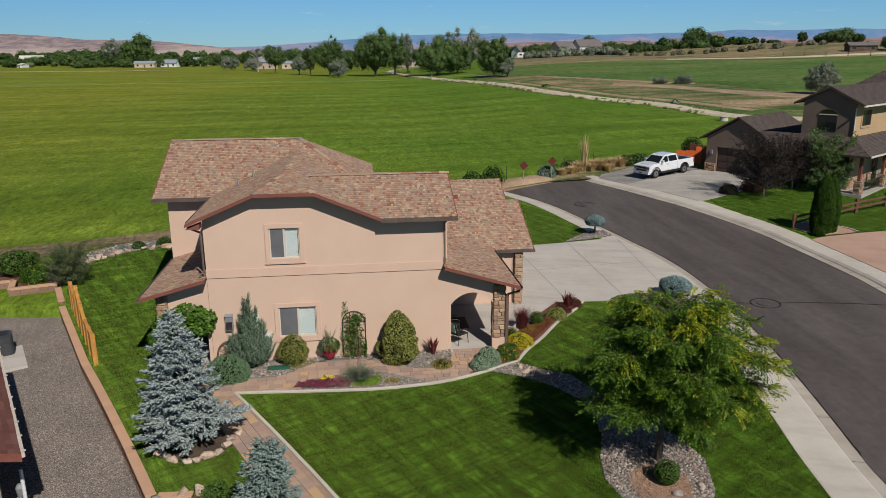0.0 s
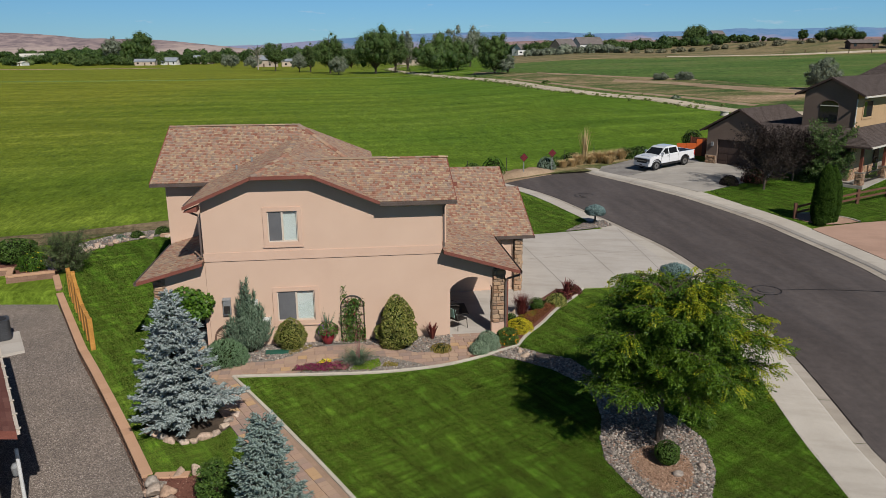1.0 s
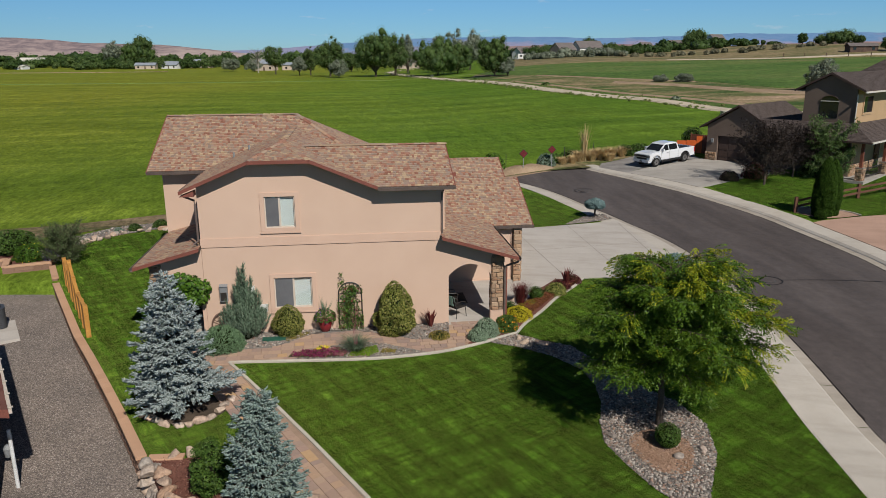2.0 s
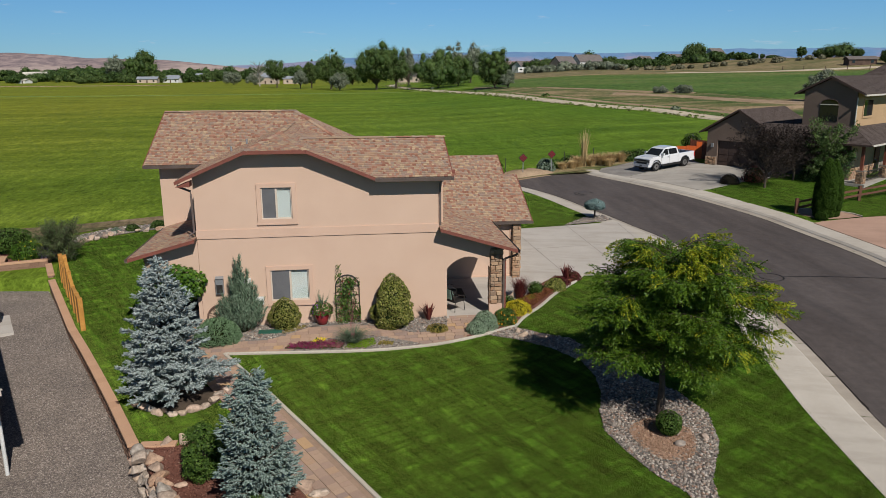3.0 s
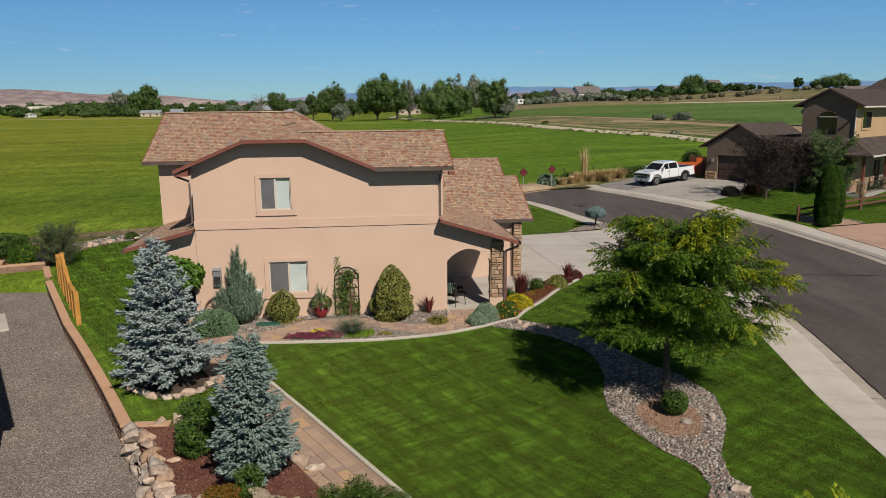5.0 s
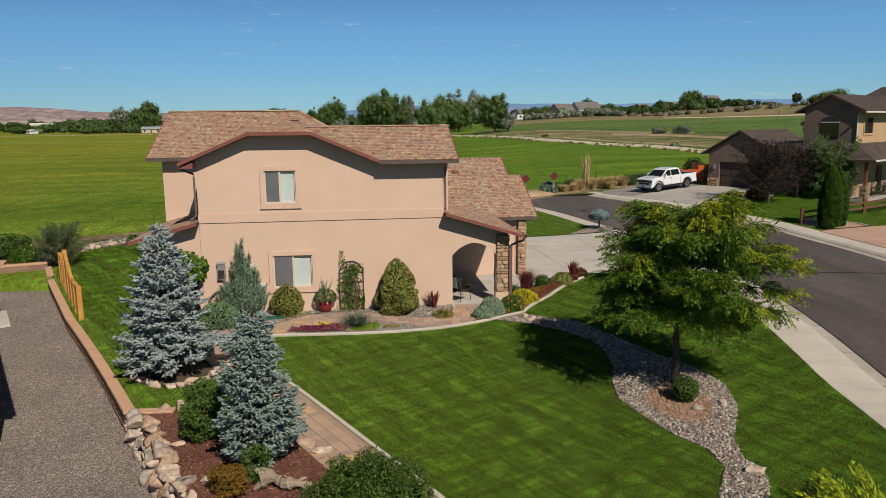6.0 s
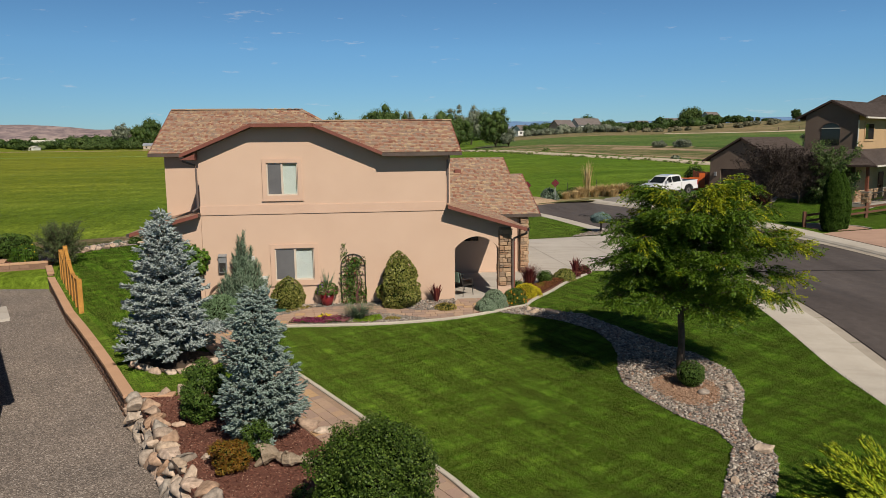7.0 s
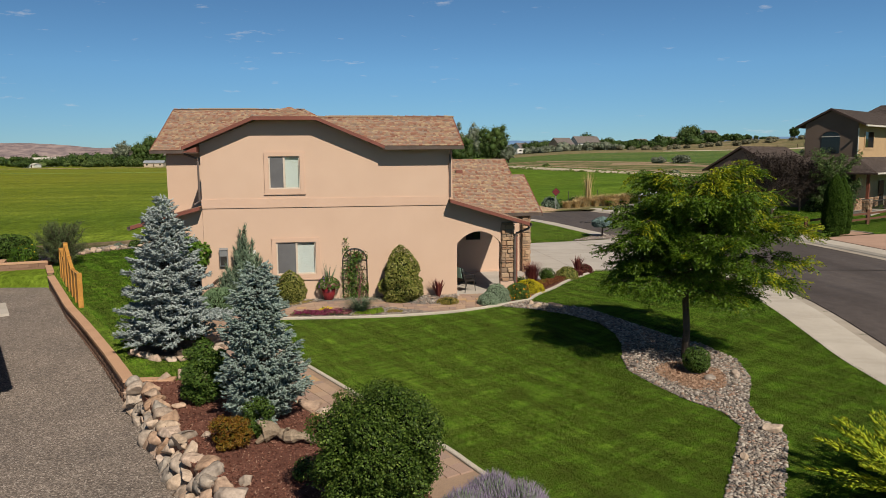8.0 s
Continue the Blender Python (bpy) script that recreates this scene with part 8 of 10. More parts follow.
def globe_spruce(x, y, r, stem, seed):
    rs = np.random.RandomState(seed)
    t = thing("globe_spruce", "blue globe spruce on a short bare stem", "shrub", pose(x, y, H(x, y) + 0.05), "globe spruces")
    part("trunk", Build().tube([(0, 0, -0.1), (0.02, 0, stem + 0.2)], [0.06, 0.05], 8), BARK, t)
    P, N = shell("bun", r, r * 0.95, 2600, rs, 0.2)
    D = N + 0.35 * rs.normal(size=N.shape)
    part("foliage", sprig_mesh("foliage", P + np.array([0, 0, stem]) - unit(D) * 0.08, D, 0.15, 0.028, rs), GLOBE_BLUE, t)
    core = core_body("bun", r, r * 0.95, CORE, t, 0.85)
    core.location = (0, 0, stem)


globe_spruce(9.55, 45.7, 0.62, 0.62, 82)
globe_spruce(11.1, 33.85, 0.72, 0.30, 83)
# left yard
twiggy_tree("willow_shrub", "loose grey-green willow shrub by the fence", -19.25, 35.9, 2.1, 1.15, foliage("willow_leaves", [(0.0, (0.055, 0.085, 0.028)), (0.5, (0.095, 0.13, 0.045)), (1.0, (0.15, 0.19, 0.08))], 0.2), 84, 60, 20, 12, (0.075, 0.028), 0.06)
shrub("lilac_bush", "rounded green bush in the planter", "shrub", -22.6, 37.3, "ball", 1.1, 1.35, 3600, (0.11, 0.06), MID_LEAF, 85, z=0.75, bump=0.35, spread=1.0)
shrub("daylily_clump", "yellow-flowering green clump in the planter", "flowers", -20.95, 36.0, "mound", 0.80, 0.78, 2200, (0.14, 0.03), VINE_LEAF, 86, z=0.9, extra=(YELLOW, 0.02, 0.08, 1.04), bump=0.3, spread=1.0)
shrub("lavender_clump", "dark purple-grey clump in the planter", "flowers", -19.9, 36.1, "mound", 0.45, 0.6, 600, (0.2, 0.02), LAVENDER, 87, "sprig", z=0.85, up=1.2)
for k, (x, y, r, h, m) in enumerate([(-18.6, 43.0, 0.5, 0.5, DARK_LEAF), (-17.4, 43.9, 0.6, 0.55, DARK_LEAF), (-15.9, 44.4, 0.6, 0.6, JUNIPER), (-14.3, 44.9, 0.65, 0.75, RED_LEAF), (-13.1, 45.0, 0.4, 0.35, LIME), (-12.0, 45.6, 0.5, 0.6, RED_LEAF), (-19.3, 42.3, 0.35, 0.4, JUNIPER)]):
    shrub("border_shrub", "low shrub in the rock border", "shrub", x, y, "mound", r * 0.8, h * 0.75, 800, (0.09, 0.045), m, 90 + k, bump=0.3)

# ---- across the street ----
TAUPE = mottled("dark_taupe_stucco", (0.150, 0.110, 0.088), (0.175, 0.130, 0.104), 0.6, 50, 0.92, 0.25, 0.005, 0.15)
TAN = mottled("tan_stucco", (0.40, 0.27, 0.155), (0.44, 0.30, 0.175), 0.6, 50, 0.92, 0.25, 0.005, 0.15)
DARK_TRIM = mottled("dark_brown_trim", (0.055, 0.036, 0.030), (0.075, 0.05, 0.042), 2, 40, 0.6, 0.1, 0.002)
CREAM = mottled("cream_metal", (0.50, 0.46, 0.40), (0.58, 0.54, 0.48), 2, 40, 0.5, 0.05, 0.001)
RED_WOOD = mottled("red_brown_wood", (0.16, 0.05, 0.03), (0.22, 0.075, 0.045), 2, 30, 0.7, 0.2, 0.003)
RAIL_WOOD = mottled("brown_rail_wood", (0.10, 0.045, 0.028), (0.16, 0.075, 0.048), 2, 25, 0.85, 0.3, 0.006)
ORANGE_PAINT = mottled("orange_red_paint", (0.55, 0.10, 0.02), (0.66, 0.135, 0.03), 1.5, 30, 0.5, 0.1, 0.002, 0.4)

LOT_LAWN = [(20.0, 54.8), (20.3, 51.5), (22.0, 47.4), (22.9, 45.4), (26.7, 45.9), (28.6, 46.5), (36, 48), (44, 52), (36, 62), (31.5, 55.5), (28.5, 57.2), (26, 58.5), (24.3, 57.8)]
tagged(draped("lawn", LOT_LAWN, LAWN, 0.03, 1.0), "shaded mown lawn across the street", "lawn", kind="structure")
DRIVE_B = [(15.2, 61.3), (19.0, 64.3), (23.2, 66.3), (24.4, 65.4), (27.6, 61.5), (25.9, 58.4), (24.2, 57.6), (20.2, 54.9), (19.0, 54.5), (17.1, 58.2)]
tagged(draped("driveway", DRIVE_B, OLD_CONCRETE, 0.055, 1.0, None, 0.12), "pale concrete driveway across the street", "driveway", kind="structure")
PAD_B = [(13.5, 64.3), (15.2, 61.4), (19.0, 64.4), (23.1, 66.4), (23.2, 70.2), (18, 70.0), (14.2, 66.6)]
GREY_GRAVEL = mottled("grey_gravel", (0.17, 0.155, 0.14), (0.27, 0.25, 0.23), 0.8, 14, 0.95, 0.6, 0.02)
tagged(draped("gravel_pad", PAD_B, GREY_GRAVEL, 0.045, 1.0), "grey gravel parking pad", "gravel", kind="structure")
PINK_DRIVE = [(22.7, 44.3), (23.5, 44.75), (26.5, 45.75), (28.5, 46.2), (36, 47.6), (40, 40), (23.6, 36.0), (23.2, 40)]
tagged(draped("pink_driveway", PINK_DRIVE, PINK_CONCRETE, 0.06, 1.0, None, 0.12), "pink concrete driveway across the street", "driveway", kind="structure")
ISLAND_B = [(22.75, 46.9), (23.5, 45.2), (25.0, 45.4), (26.4, 45.9), (26.2, 46.8), (25.2, 47.8), (23.6, 48.2)]
tagged(draped("gravel_island", ISLAND_B, PEA, 0.07, 1.0), "pink granite bed round the cypress", "gravel bed", kind="structure")
tagged(strip("island_edging", [(0.06, 0.0), (0.06, 0.12), (-0.06, 0.12), (-0.06, 0.0)], smoothed([(23.6, 48.2), (25.2, 47.8), (26.2, 46.8), (26.5, 45.9)], 0.3), CURBING), "concrete edging of the bed", "edging", kind="structure")

NB = pose(31.36, 57.05, 1.45, 0, 0, -48)
nb = thing("taupe_house", "two-storey dark taupe house with brown shingle roof and garage", "house", NB)
w = Build().prism([(-3.9, 0, -0.4), (-0.001, 0, -0.4), (-0.001, 0, 6.86), (-1.95, 0, 7.84), (-3.9, 0, 6.86)], (0, 0.2, 0))
part("gable_wall", w, TAUPE, nb, "dark taupe gable wall")
part("side_wall", Build().box(-0.2, 0.2, -0.4, 0.0, 11, 6.9), TAN, nb, "tan stucco side wall")
part("rear_wall", Build().box(-3.9, 0.2, -0.4, -3.7, 11, 6.9).box(-3.9, 10.8, -0.4, -0.2, 11, 6.5), TAUPE, nb)
shingled("roof_slope", [(-1.95, -0.25), (0.7, -0.25), (0.7, 11.5), (-1.95, 11.5)], lambda u, v: 8.0 - 0.5 * (u + 1.95), DARK_SHINGLE, (0, 1, 0), nb)
shingled("roof_slope", [(-4.6, -0.25), (-1.95, -0.25), (-1.95, 11.5), (-4.6, 11.5)], lambda u, v: 8.0 + 0.5 * (u + 1.95), DARK_SHINGLE, (0, 1, 0), nb)
for p, q in (((-4.62, -0.27, 6.68), (-1.95, -0.27, 8.02)), ((-1.95, -0.27, 8.02), (0.72, -0.27, 6.68))):
    part("fascia_board", Build().beam(p, q, 0.04, 0.16), DARK_TRIM, nb)
part("gutter", Build().box(0.70, -0.5, 6.52, 0.82, 11.5, 6.64), CREAM, nb, "cream gutter")
part("downspout", Build().tube([(0.06, -0.06, 6.4), (0.06, -0.06, 4.3)], [0.05, 0.05], 6), CREAM, nb)
# arched window in the gable, and the side window
aw = tagged(new("arched_window"), "arched window with a pale transom")
aw.parent = nb
arc = [(-1.95 + 0.68 * math.cos(a), 5.84 + 0.40 * math.sin(a)) for a in [math.pi * i / 12 for i in range(13)]]
part("pane", Build().prism([(x, -0.03, z) for x, z in [(-1.27, 4.55)] + arc + [(-2.63, 4.55)]], (0, 0.029, 0)), DARK_GLASS, aw)
part("transom", Build().box(-2.65, -0.06, 5.79, -1.25, -0.031, 5.86), CREAM, aw)
part("arch_trim", Build().tube([(x, -0.04, z) for x, z in arc], [0.03] * 13, 5), DARK_TRIM, aw)
sw2 = tagged(new("side_window"), "square window with cream trim")
sw2.parent = nb
part("pane", Build().box(0.005, 1.5, 4.95, 0.03, 3.3, 6.15), DARK_GLASS, sw2)
for box_ in ((0.0, 1.35, 4.78, 0.06, 3.45, 4.945), (0.0, 1.35, 6.155, 0.06, 3.45, 6.3), (0.0, 1.35, 4.945, 0.06, 1.495, 6.155), (0.0, 3.305, 4.945, 0.06, 3.45, 6.155)):
    part("trim", Build().box(*box_), TAN, sw2)
# skirt roof, porch and posts
shingled("skirt_roof", [(-5.37, -1.7), (2.0, -1.7), (0.0, 0.0), (-7.3, 0.0)], lambda u, v: 4.2 + 0.68 * v, DARK_SHINGLE, (1, 0, 0), nb)
shingled("skirt_roof", [(2.0, -1.7), (2.0, 11.5), (0.0, 11.5), (0.0, 0.0)], lambda u, v: 4.2 - 0.57 * u, DARK_SHINGLE, (0, 1, 0), nb)
part("gutter", Build().box(2.0, -1.7, 2.93, 2.12, 11.5, 3.05), CREAM, nb, "cream gutter")
part("gutter", Build().box(-5.6, -1.82, 2.92, 2.1, -1.7, 3.04), DARK_TRIM, nb)
part("porch_floor", Build().box(-0.5, -1.55, -0.4, 1.75, 11, 0.10), OLD_CONCRETE, nb, "concrete porch floor")
for y in (-1.15, 3.7, 8.5):
    pier = part("pier", Build().box(1.05, y - 0.25, 0.1, 1.55, y + 0.25, 1.0), MORTAR, nb, "stone pier with red-brown post")
    stone_face(pier, pose(1.05, y - 0.25, 0), 0.50, 0.12, 1.0, rng)
    stone_face(pier, pose(1.55, y - 0.25, 0, 0, 0, 90), 0.50, 0.12, 1.0, rng)
    part("cap", Build().box(1.0, y - 0.30, 1.0, 1.60, y + 0.30, 1.08), MORTAR, pier)
    part("post", Build().box(1.20, y - 0.1, 1.08, 1.40, y + 0.1, 3.3), RED_WOOD, pier)
for y0, y1 in ((-0.9, 3.45), (3.95, 8.25)):
    rail_ = part("railing", Build().box(1.26, y0, 0.85, 1.34, y1, 0.92).box(1.26, y0, 0.25, 1.34, y1, 0.31), IRON, nb)
    for k in range(24):
        y = y0 + (y1 - y0) * (k + 0.5) / 24
        part("baluster", Build().box(1.288, y - 0.012, 0.31, 1.312, y + 0.012, 0.85), IRON, rail_)
part("wainscot", Build().box(0.0, 0.0, 0.0, 0.06, 8, 1.0), MORTAR, nb)
stone_face(bpy.data.objects["wainscot"], pose(0.06, 0, 0, 0, 0, 90), 5.0, 0.1, 1.0, rng)
part("porch_door", Build().box(0.061, 5.0, 0.12, 0.08, 6.2, 2.3), DARK_GLASS, nb)
# garage
part("garage_wall", Build().prism([(-11.95, 0, -0.4), (-10.95, 0, -0.4), (-10.95, 0, 2.47), (-7.2, 0, 2.47), (-7.2, 0, -0.4), (-3.9, 0, -0.4), (-3.9, 0, 2.95), (-5.6, 0, 2.95), (-9.13, 0, 5.0), (-11.95, 0, 3.35)], (0, 0.25, 0)), TAUPE, nb, "dark taupe garage gable")
part("garage_side", Build().box(-11.95, 0.25, -0.4, -11.7, 8, 3.35), TAUPE, nb)
gd = part("garage_door", Build().box(-10.95, 0.2, 0.0, -7.2, 0.248, 2.47), DARK_TRIM, nb, "dark brown panelled garage door")
for i in range(4):
    for k in range(4):
        part("door_panel", Build().box(-10.85 + 0.92 * k, 0.17, 0.08 + 0.6 * i, -10.03 + 0.92 * k, 0.199, 0.58 + 0.6 * i), DARK_TRIM, gd)
shingled("garage_roof", [(-12.6, -0.25), (-9.13, -0.25), (-9.13, 8.5), (-12.6, 8.5)], lambda u, v: 5.22 + 0.58 * (u + 9.13), DARK_SHINGLE, (0, 1, 0), nb)
shingled("garage_roof", [(-9.13, -0.25), (-5.3, -0.25), (-3.9, -0.2), (-3.9, 8.5), (-9.13, 8.5)], lambda u, v: 5.22 - 0.58 * (u + 9.13), DARK_SHINGLE, (0, 1, 0), nb)
for p, q in (((-12.62, -0.27, 3.2), (-9.13, -0.27, 5.24)), ((-9.13, -0.27, 5.24), (-5.3, -0.27, 3.0))):
    part("fascia_board", Build().beam(p, q, 0.04, 0.16), DARK_TRIM, nb)
st = part("stone_base", Build().box(-11.97, -0.06, -0.3, -10.97, -0.001, 1.05), MORTAR, nb)
stone_face(st, pose(-11.97, -0.06, 0), 1.0, 0.0, 1.05, rng)
part("wall_lamp", Build().box(-11.5, -0.14, 1.85, -11.3, -0.001, 2.2), GREY_METAL, nb)
# hipped part further back
part("rear_block", Build().box(-5.2, 11.0, -0.4, 3.0, 17.0, 6.6), TAUPE, nb)
for ring_, pl in (([(-6.0, 10.3), (3.7, 10.3), (0.5, 14.0), (-3.0, 14.0)], lambda u, v: 6.6 + 0.62 * (v - 10.3)), ([(3.7, 10.3), (3.7, 17.7), (0.5, 14.0)], lambda u, v: 6.6 + 0.717 * (3.7 - u)), ([(-6.0, 17.7), (-6.0, 10.3), (-3.0, 14.0)], lambda u, v: 6.6 + 0.765 * (u + 6.0))):
    shingled("hip_slope", ring_, pl, DARK_SHINGLE, (1, 0, 0) if abs(pl(0, 12) - pl(1, 12)) < 1e-6 else (0, 1, 0), nb)


def pickup():
    white, _n, _l, b = material("white_car_paint", (0.62, 0.63, 0.65), 0.25, 0, 0.5)
    b.inputs["Coat Weight"].default_value = 0.6
    black = mottled("black_trim", (0.012, 0.012, 0.013), (0.02, 0.02, 0.021), 4, 60, 0.55, 0.05, 0.001, 0.4)
    tyre = mottled("tyre_rubber", (0.014, 0.014, 0.014), (0.022, 0.022, 0.022), 4, 60, 0.85, 0.2, 0.002)
    alloy = mottled("alloy_rim", (0.30, 0.30, 0.31), (0.40, 0.40, 0.41), 5, 60, 0.3, 0.02, 0.001, 0.5, 0.9)
    lens, _n, _l, _b2 = material("headlight_lens", (0.20, 0.21, 0.23), 0.08, 0.5, 0.5)
    red, _n, _l, _b3 = material("tail_light", (0.35, 0.02, 0.02), 0.2, 0, 0.5)
    way = Vector((-3.1, -1.75)).normalized()
    zf, zr = H(19.72 + 1.8 * way.x, 64.62 + 1.8 * way.y), H(19.72 - 1.8 * way.x, 64.62 - 1.8 * way.y)
    t = thing("pickup_truck", "white four-door pickup truck parked on the gravel pad", "pickup truck",
              pose(19.22, 64.70, (zf + zr) / 2 + 0.05, 0, -math.degrees(math.atan2(zf - zr, 3.6)), math.degrees(math.atan2(way.y, way.x))) @ Matrix.Scale(0.94, 4))
    hw = 1.0
    arch = lambda c: [(c + 0.55, 0.45), (c + 0.50, 0.72), (c + 0.30, 0.92), (c, 1.0), (c - 0.30, 0.92), (c - 0.50, 0.72), (c - 0.55, 0.45)]
    side = [(-3.0, 0.55), (-3.05, 1.32), (-1.05, 1.34), (1.35, 1.30), (2.3, 1.24), (2.62, 1.14), (2.70, 0.62), (2.42, 0.48)] + arch(1.80) + arch(-1.80) + [(-2.5, 0.52)]
    for s in (-1, 1):
        outer = [(x, s * hw * (0.97 if z > 1.25 or z < 0.5 else 1.0), z) for x, z in side]
        part("body_side", Build().prism(outer, (0, -s * 0.12, 0)), white, t)
    part("hood", Build().prism([(1.33, -0.88, 1.33), (1.9, -0.88, 1.32), (2.30, -0.88, 1.27), (2.60, -0.88, 1.16), (2.68, -0.88, 0.6), (1.33, -0.88, 0.6)], (0, 1.76, 0)), white, t)
    part("hood_bulge", Build().prism([(1.36, -0.5, 1.335), (2.3, -0.5, 1.275), (2.3, -0.46, 1.30), (1.36, -0.46, 1.375)], (0, 0.96, 0)), white, t)
    part("floor", Build().box(-2.95, -0.88, 0.5, 1.33, 0.88, 0.75), black, t)
    part("bed_liner", Build().box(-2.93, -0.88, 0.75, -1.12, -0.84, 1.31).box(-2.93, 0.84, 0.75, -1.12, 0.88, 1.31), black, t)
    part("bed_wall", Build().box(-1.10, -0.88, 0.75, -1.02, 0.88, 1.33), white, t)
    part("tailgate", Build().box(-3.04, -0.88, 0.6, -2.95, 0.88, 1.31), white, t)
    cab = [(-1.06, 1.32, 0.95), (1.42, 1.32, 0.95), (0.66, 1.90, 0.80), (0.50, 1.97, 0.72), (-0.20, 2.01, 0.70), (-0.78, 1.97, 0.72), (-0.92, 1.90, 0.80)]
    n = len(cab)
    V = [(x, -w_, z) for x, z, w_ in cab] + [(x, w_, z) for x, z, w_ in cab]
    part("cab", Build().add(V, [tuple(range(n)), tuple(range(2 * n - 1, n - 1, -1))] + [(i, i + n, (i + 1) % n + n, (i + 1) % n) for i in range(n)]), white, t)

    def pane(pts, nm="side_window"):
        part(nm, Build().add(pts, [tuple(range(len(pts)))]), DARK_GLASS, t)
    pane([(1.39, -0.86, 1.36), (1.39, 0.86, 1.36), (0.735, 0.74, 1.865), (0.735, -0.74, 1.865)], "windscreen")
    pane([(-1.06, 0.80, 1.40), (-1.06, -0.80, 1.40), (-0.95, -0.72, 1.86), (-0.95, 0.72, 1.86)], "rear_window")
    for s in (-1, 1):
        for x0, x1, u0, u1 in ((0.26, 1.18, 0.28, 0.60), (-0.86, 0.16, -0.78, 0.18)):
            pane([(x0, s * 0.950, 1.36), (x1, s * 0.950, 1.36), (u1, s * 0.824, 1.86), (u0, s * 0.824, 1.86)])
        part("door_handle", Build().box(0.30, min(s * 0.99, s * 1.02), 1.14, 0.46, max(s * 0.99, s * 1.02), 1.18), black, t)
        part("mirror", Build().box(1.02, min(s * 0.96, s * 1.22), 1.34, 1.16, max(s * 0.96, s * 1.22), 1.58), white, t)
        part("running_board", Build().box(-1.2, min(s * 0.9, s * 1.06), 0.38, 1.2, max(s * 0.9, s * 1.06), 0.46), black, t)
        part("headlight", Build().box(2.46, min(s * 0.64, s * 0.985), 0.88, 2.705, max(s * 0.64, s * 0.985), 1.10), lens, t)
        part("tail_light", Build().box(-3.06, min(s * 0.88, s * 1.01), 0.85, -2.95, max(s * 0.88, s * 1.01), 1.28), red, t)
        for x in (-1.80, 1.80):
            wheel = part("wheel", Build().tube([(x, s * 0.72, 0.42), (x, s * 0.76, 0.42), (x, s * 0.96, 0.42), (x, s * 0.99, 0.42)], [0.39, 0.42, 0.42, 0.39], 22), tyre, t)
            part("rim", Build().tube([(x, s * 0.90, 0.42), (x, s * 1.0, 0.42)], [0.27, 0.26], 16), alloy, wheel)
            part("hub", Build().tube([(x, s * 0.95, 0.42), (x, s * 1.015, 0.42)], [0.08, 0.06], 10), black, wheel)
    for s in (-1, 1):
        for x in (1.22, 0.22, -0.90):
            part("door_seam", Build().box(x - 0.008, min(s * 0.995, s * 1.003), 0.58, x + 0.008, max(s * 0.995, s * 1.003), 1.30), black, t)
        part("sill_trim", Build().box(-1.22, min(s * 0.99, s * 1.012), 0.46, 1.22, max(s * 0.99, s * 1.012), 0.56), black, t)
        for c in (-1.80, 1.80):
            lip = [(c + 0.58 * math.cos(math.pi * i / 12), s * 0.99, 0.44 + 0.58 * math.sin(math.pi * i / 12)) for i in range(13)]
            part("wheel_arch", Build().tube(lip, [0.03] * 13, 5), black, t)
    part("grille", Build().box(2.58, -0.62, 0.72, 2.715, 0.62, 1.10), black, t)
    part("grille_bar", Build().box(2.716, -0.60, 0.88, 2.735, 0.60, 0.95), alloy, t)
    part("air_dam", Build().box(2.50, -0.85, 0.34, 2.72, 0.85, 0.44), black, t)
    part("bumper", Build().box(2.50, -0.97, 0.45, 2.78, 0.97, 0.68), white, t)
    part("bumper", Build().box(-3.12, -0.95, 0.46, -2.98, 0.95, 0.60), alloy, t)
    part("number_plate", Build().box(2.781, -0.16, 0.48, 2.795, 0.16, 0.62), lens, t)


pickup()
skip = thing("orange_skip", "orange-red painted timber bin beside the garage", "bin", pose(23.5, 70.6, H(23.5, 70.6), 0, 0, -24))
for k, (x, h) in enumerate(((-1.3, 1.15), (-0.4, 1.2), (0.5, 1.6))):
    part("panel", Build().box(x, -0.03, 0.0, x + 0.88, 0.03, h), ORANGE_PAINT, skip)
part("panel", Build().box(-1.3, 0.05, 0.0, -1.24, 1.4, 0.85).box(1.32, 0.05, 0.0, 1.38, 1.4, 1.3), ORANGE_PAINT, skip)
bf = thing("board_fence", "red-brown board fence behind the garage", "fence", pose(24.4, 70.2, H(24.4, 70.2), 0, 0, -48))
for k in range(9):
    part("board", Build().box(-1.1 + 0.26 * k, -0.015, 0.0, -0.87 + 0.26 * k, 0.015, 1.75), RED_WOOD, bf)
part("post", Build().box(-1.2, -0.05, 0.0, -1.11, 0.05, 1.85), RED_WOOD, bf)


def rail_fence():
    pts = [(22.8, 46.95), (26.0, 49.1), (29.0, 50.95), (32.0, 52.6), (35.2, 54.2), (38.5, 55.7)]
    f = thing("rail_fence", "two-rail brown timber fence on the lawn", "fence")
    for x, y in pts:
        z = H(x, y)
        part("post", Build().box(x - 0.09, y - 0.09, z - 0.2, x + 0.09, y + 0.09, z + 1.05), RAIL_WOOD, f)
    for (xa, ya), (xb, yb) in zip(pts, pts[1:]):
        for h in (0.85, 0.48):
            part("rail", Build().beam((xa, ya, H(xa, ya) + h), (xb, yb, H(xb, yb) + h), 0.05, 0.14), RAIL_WOOD, f)


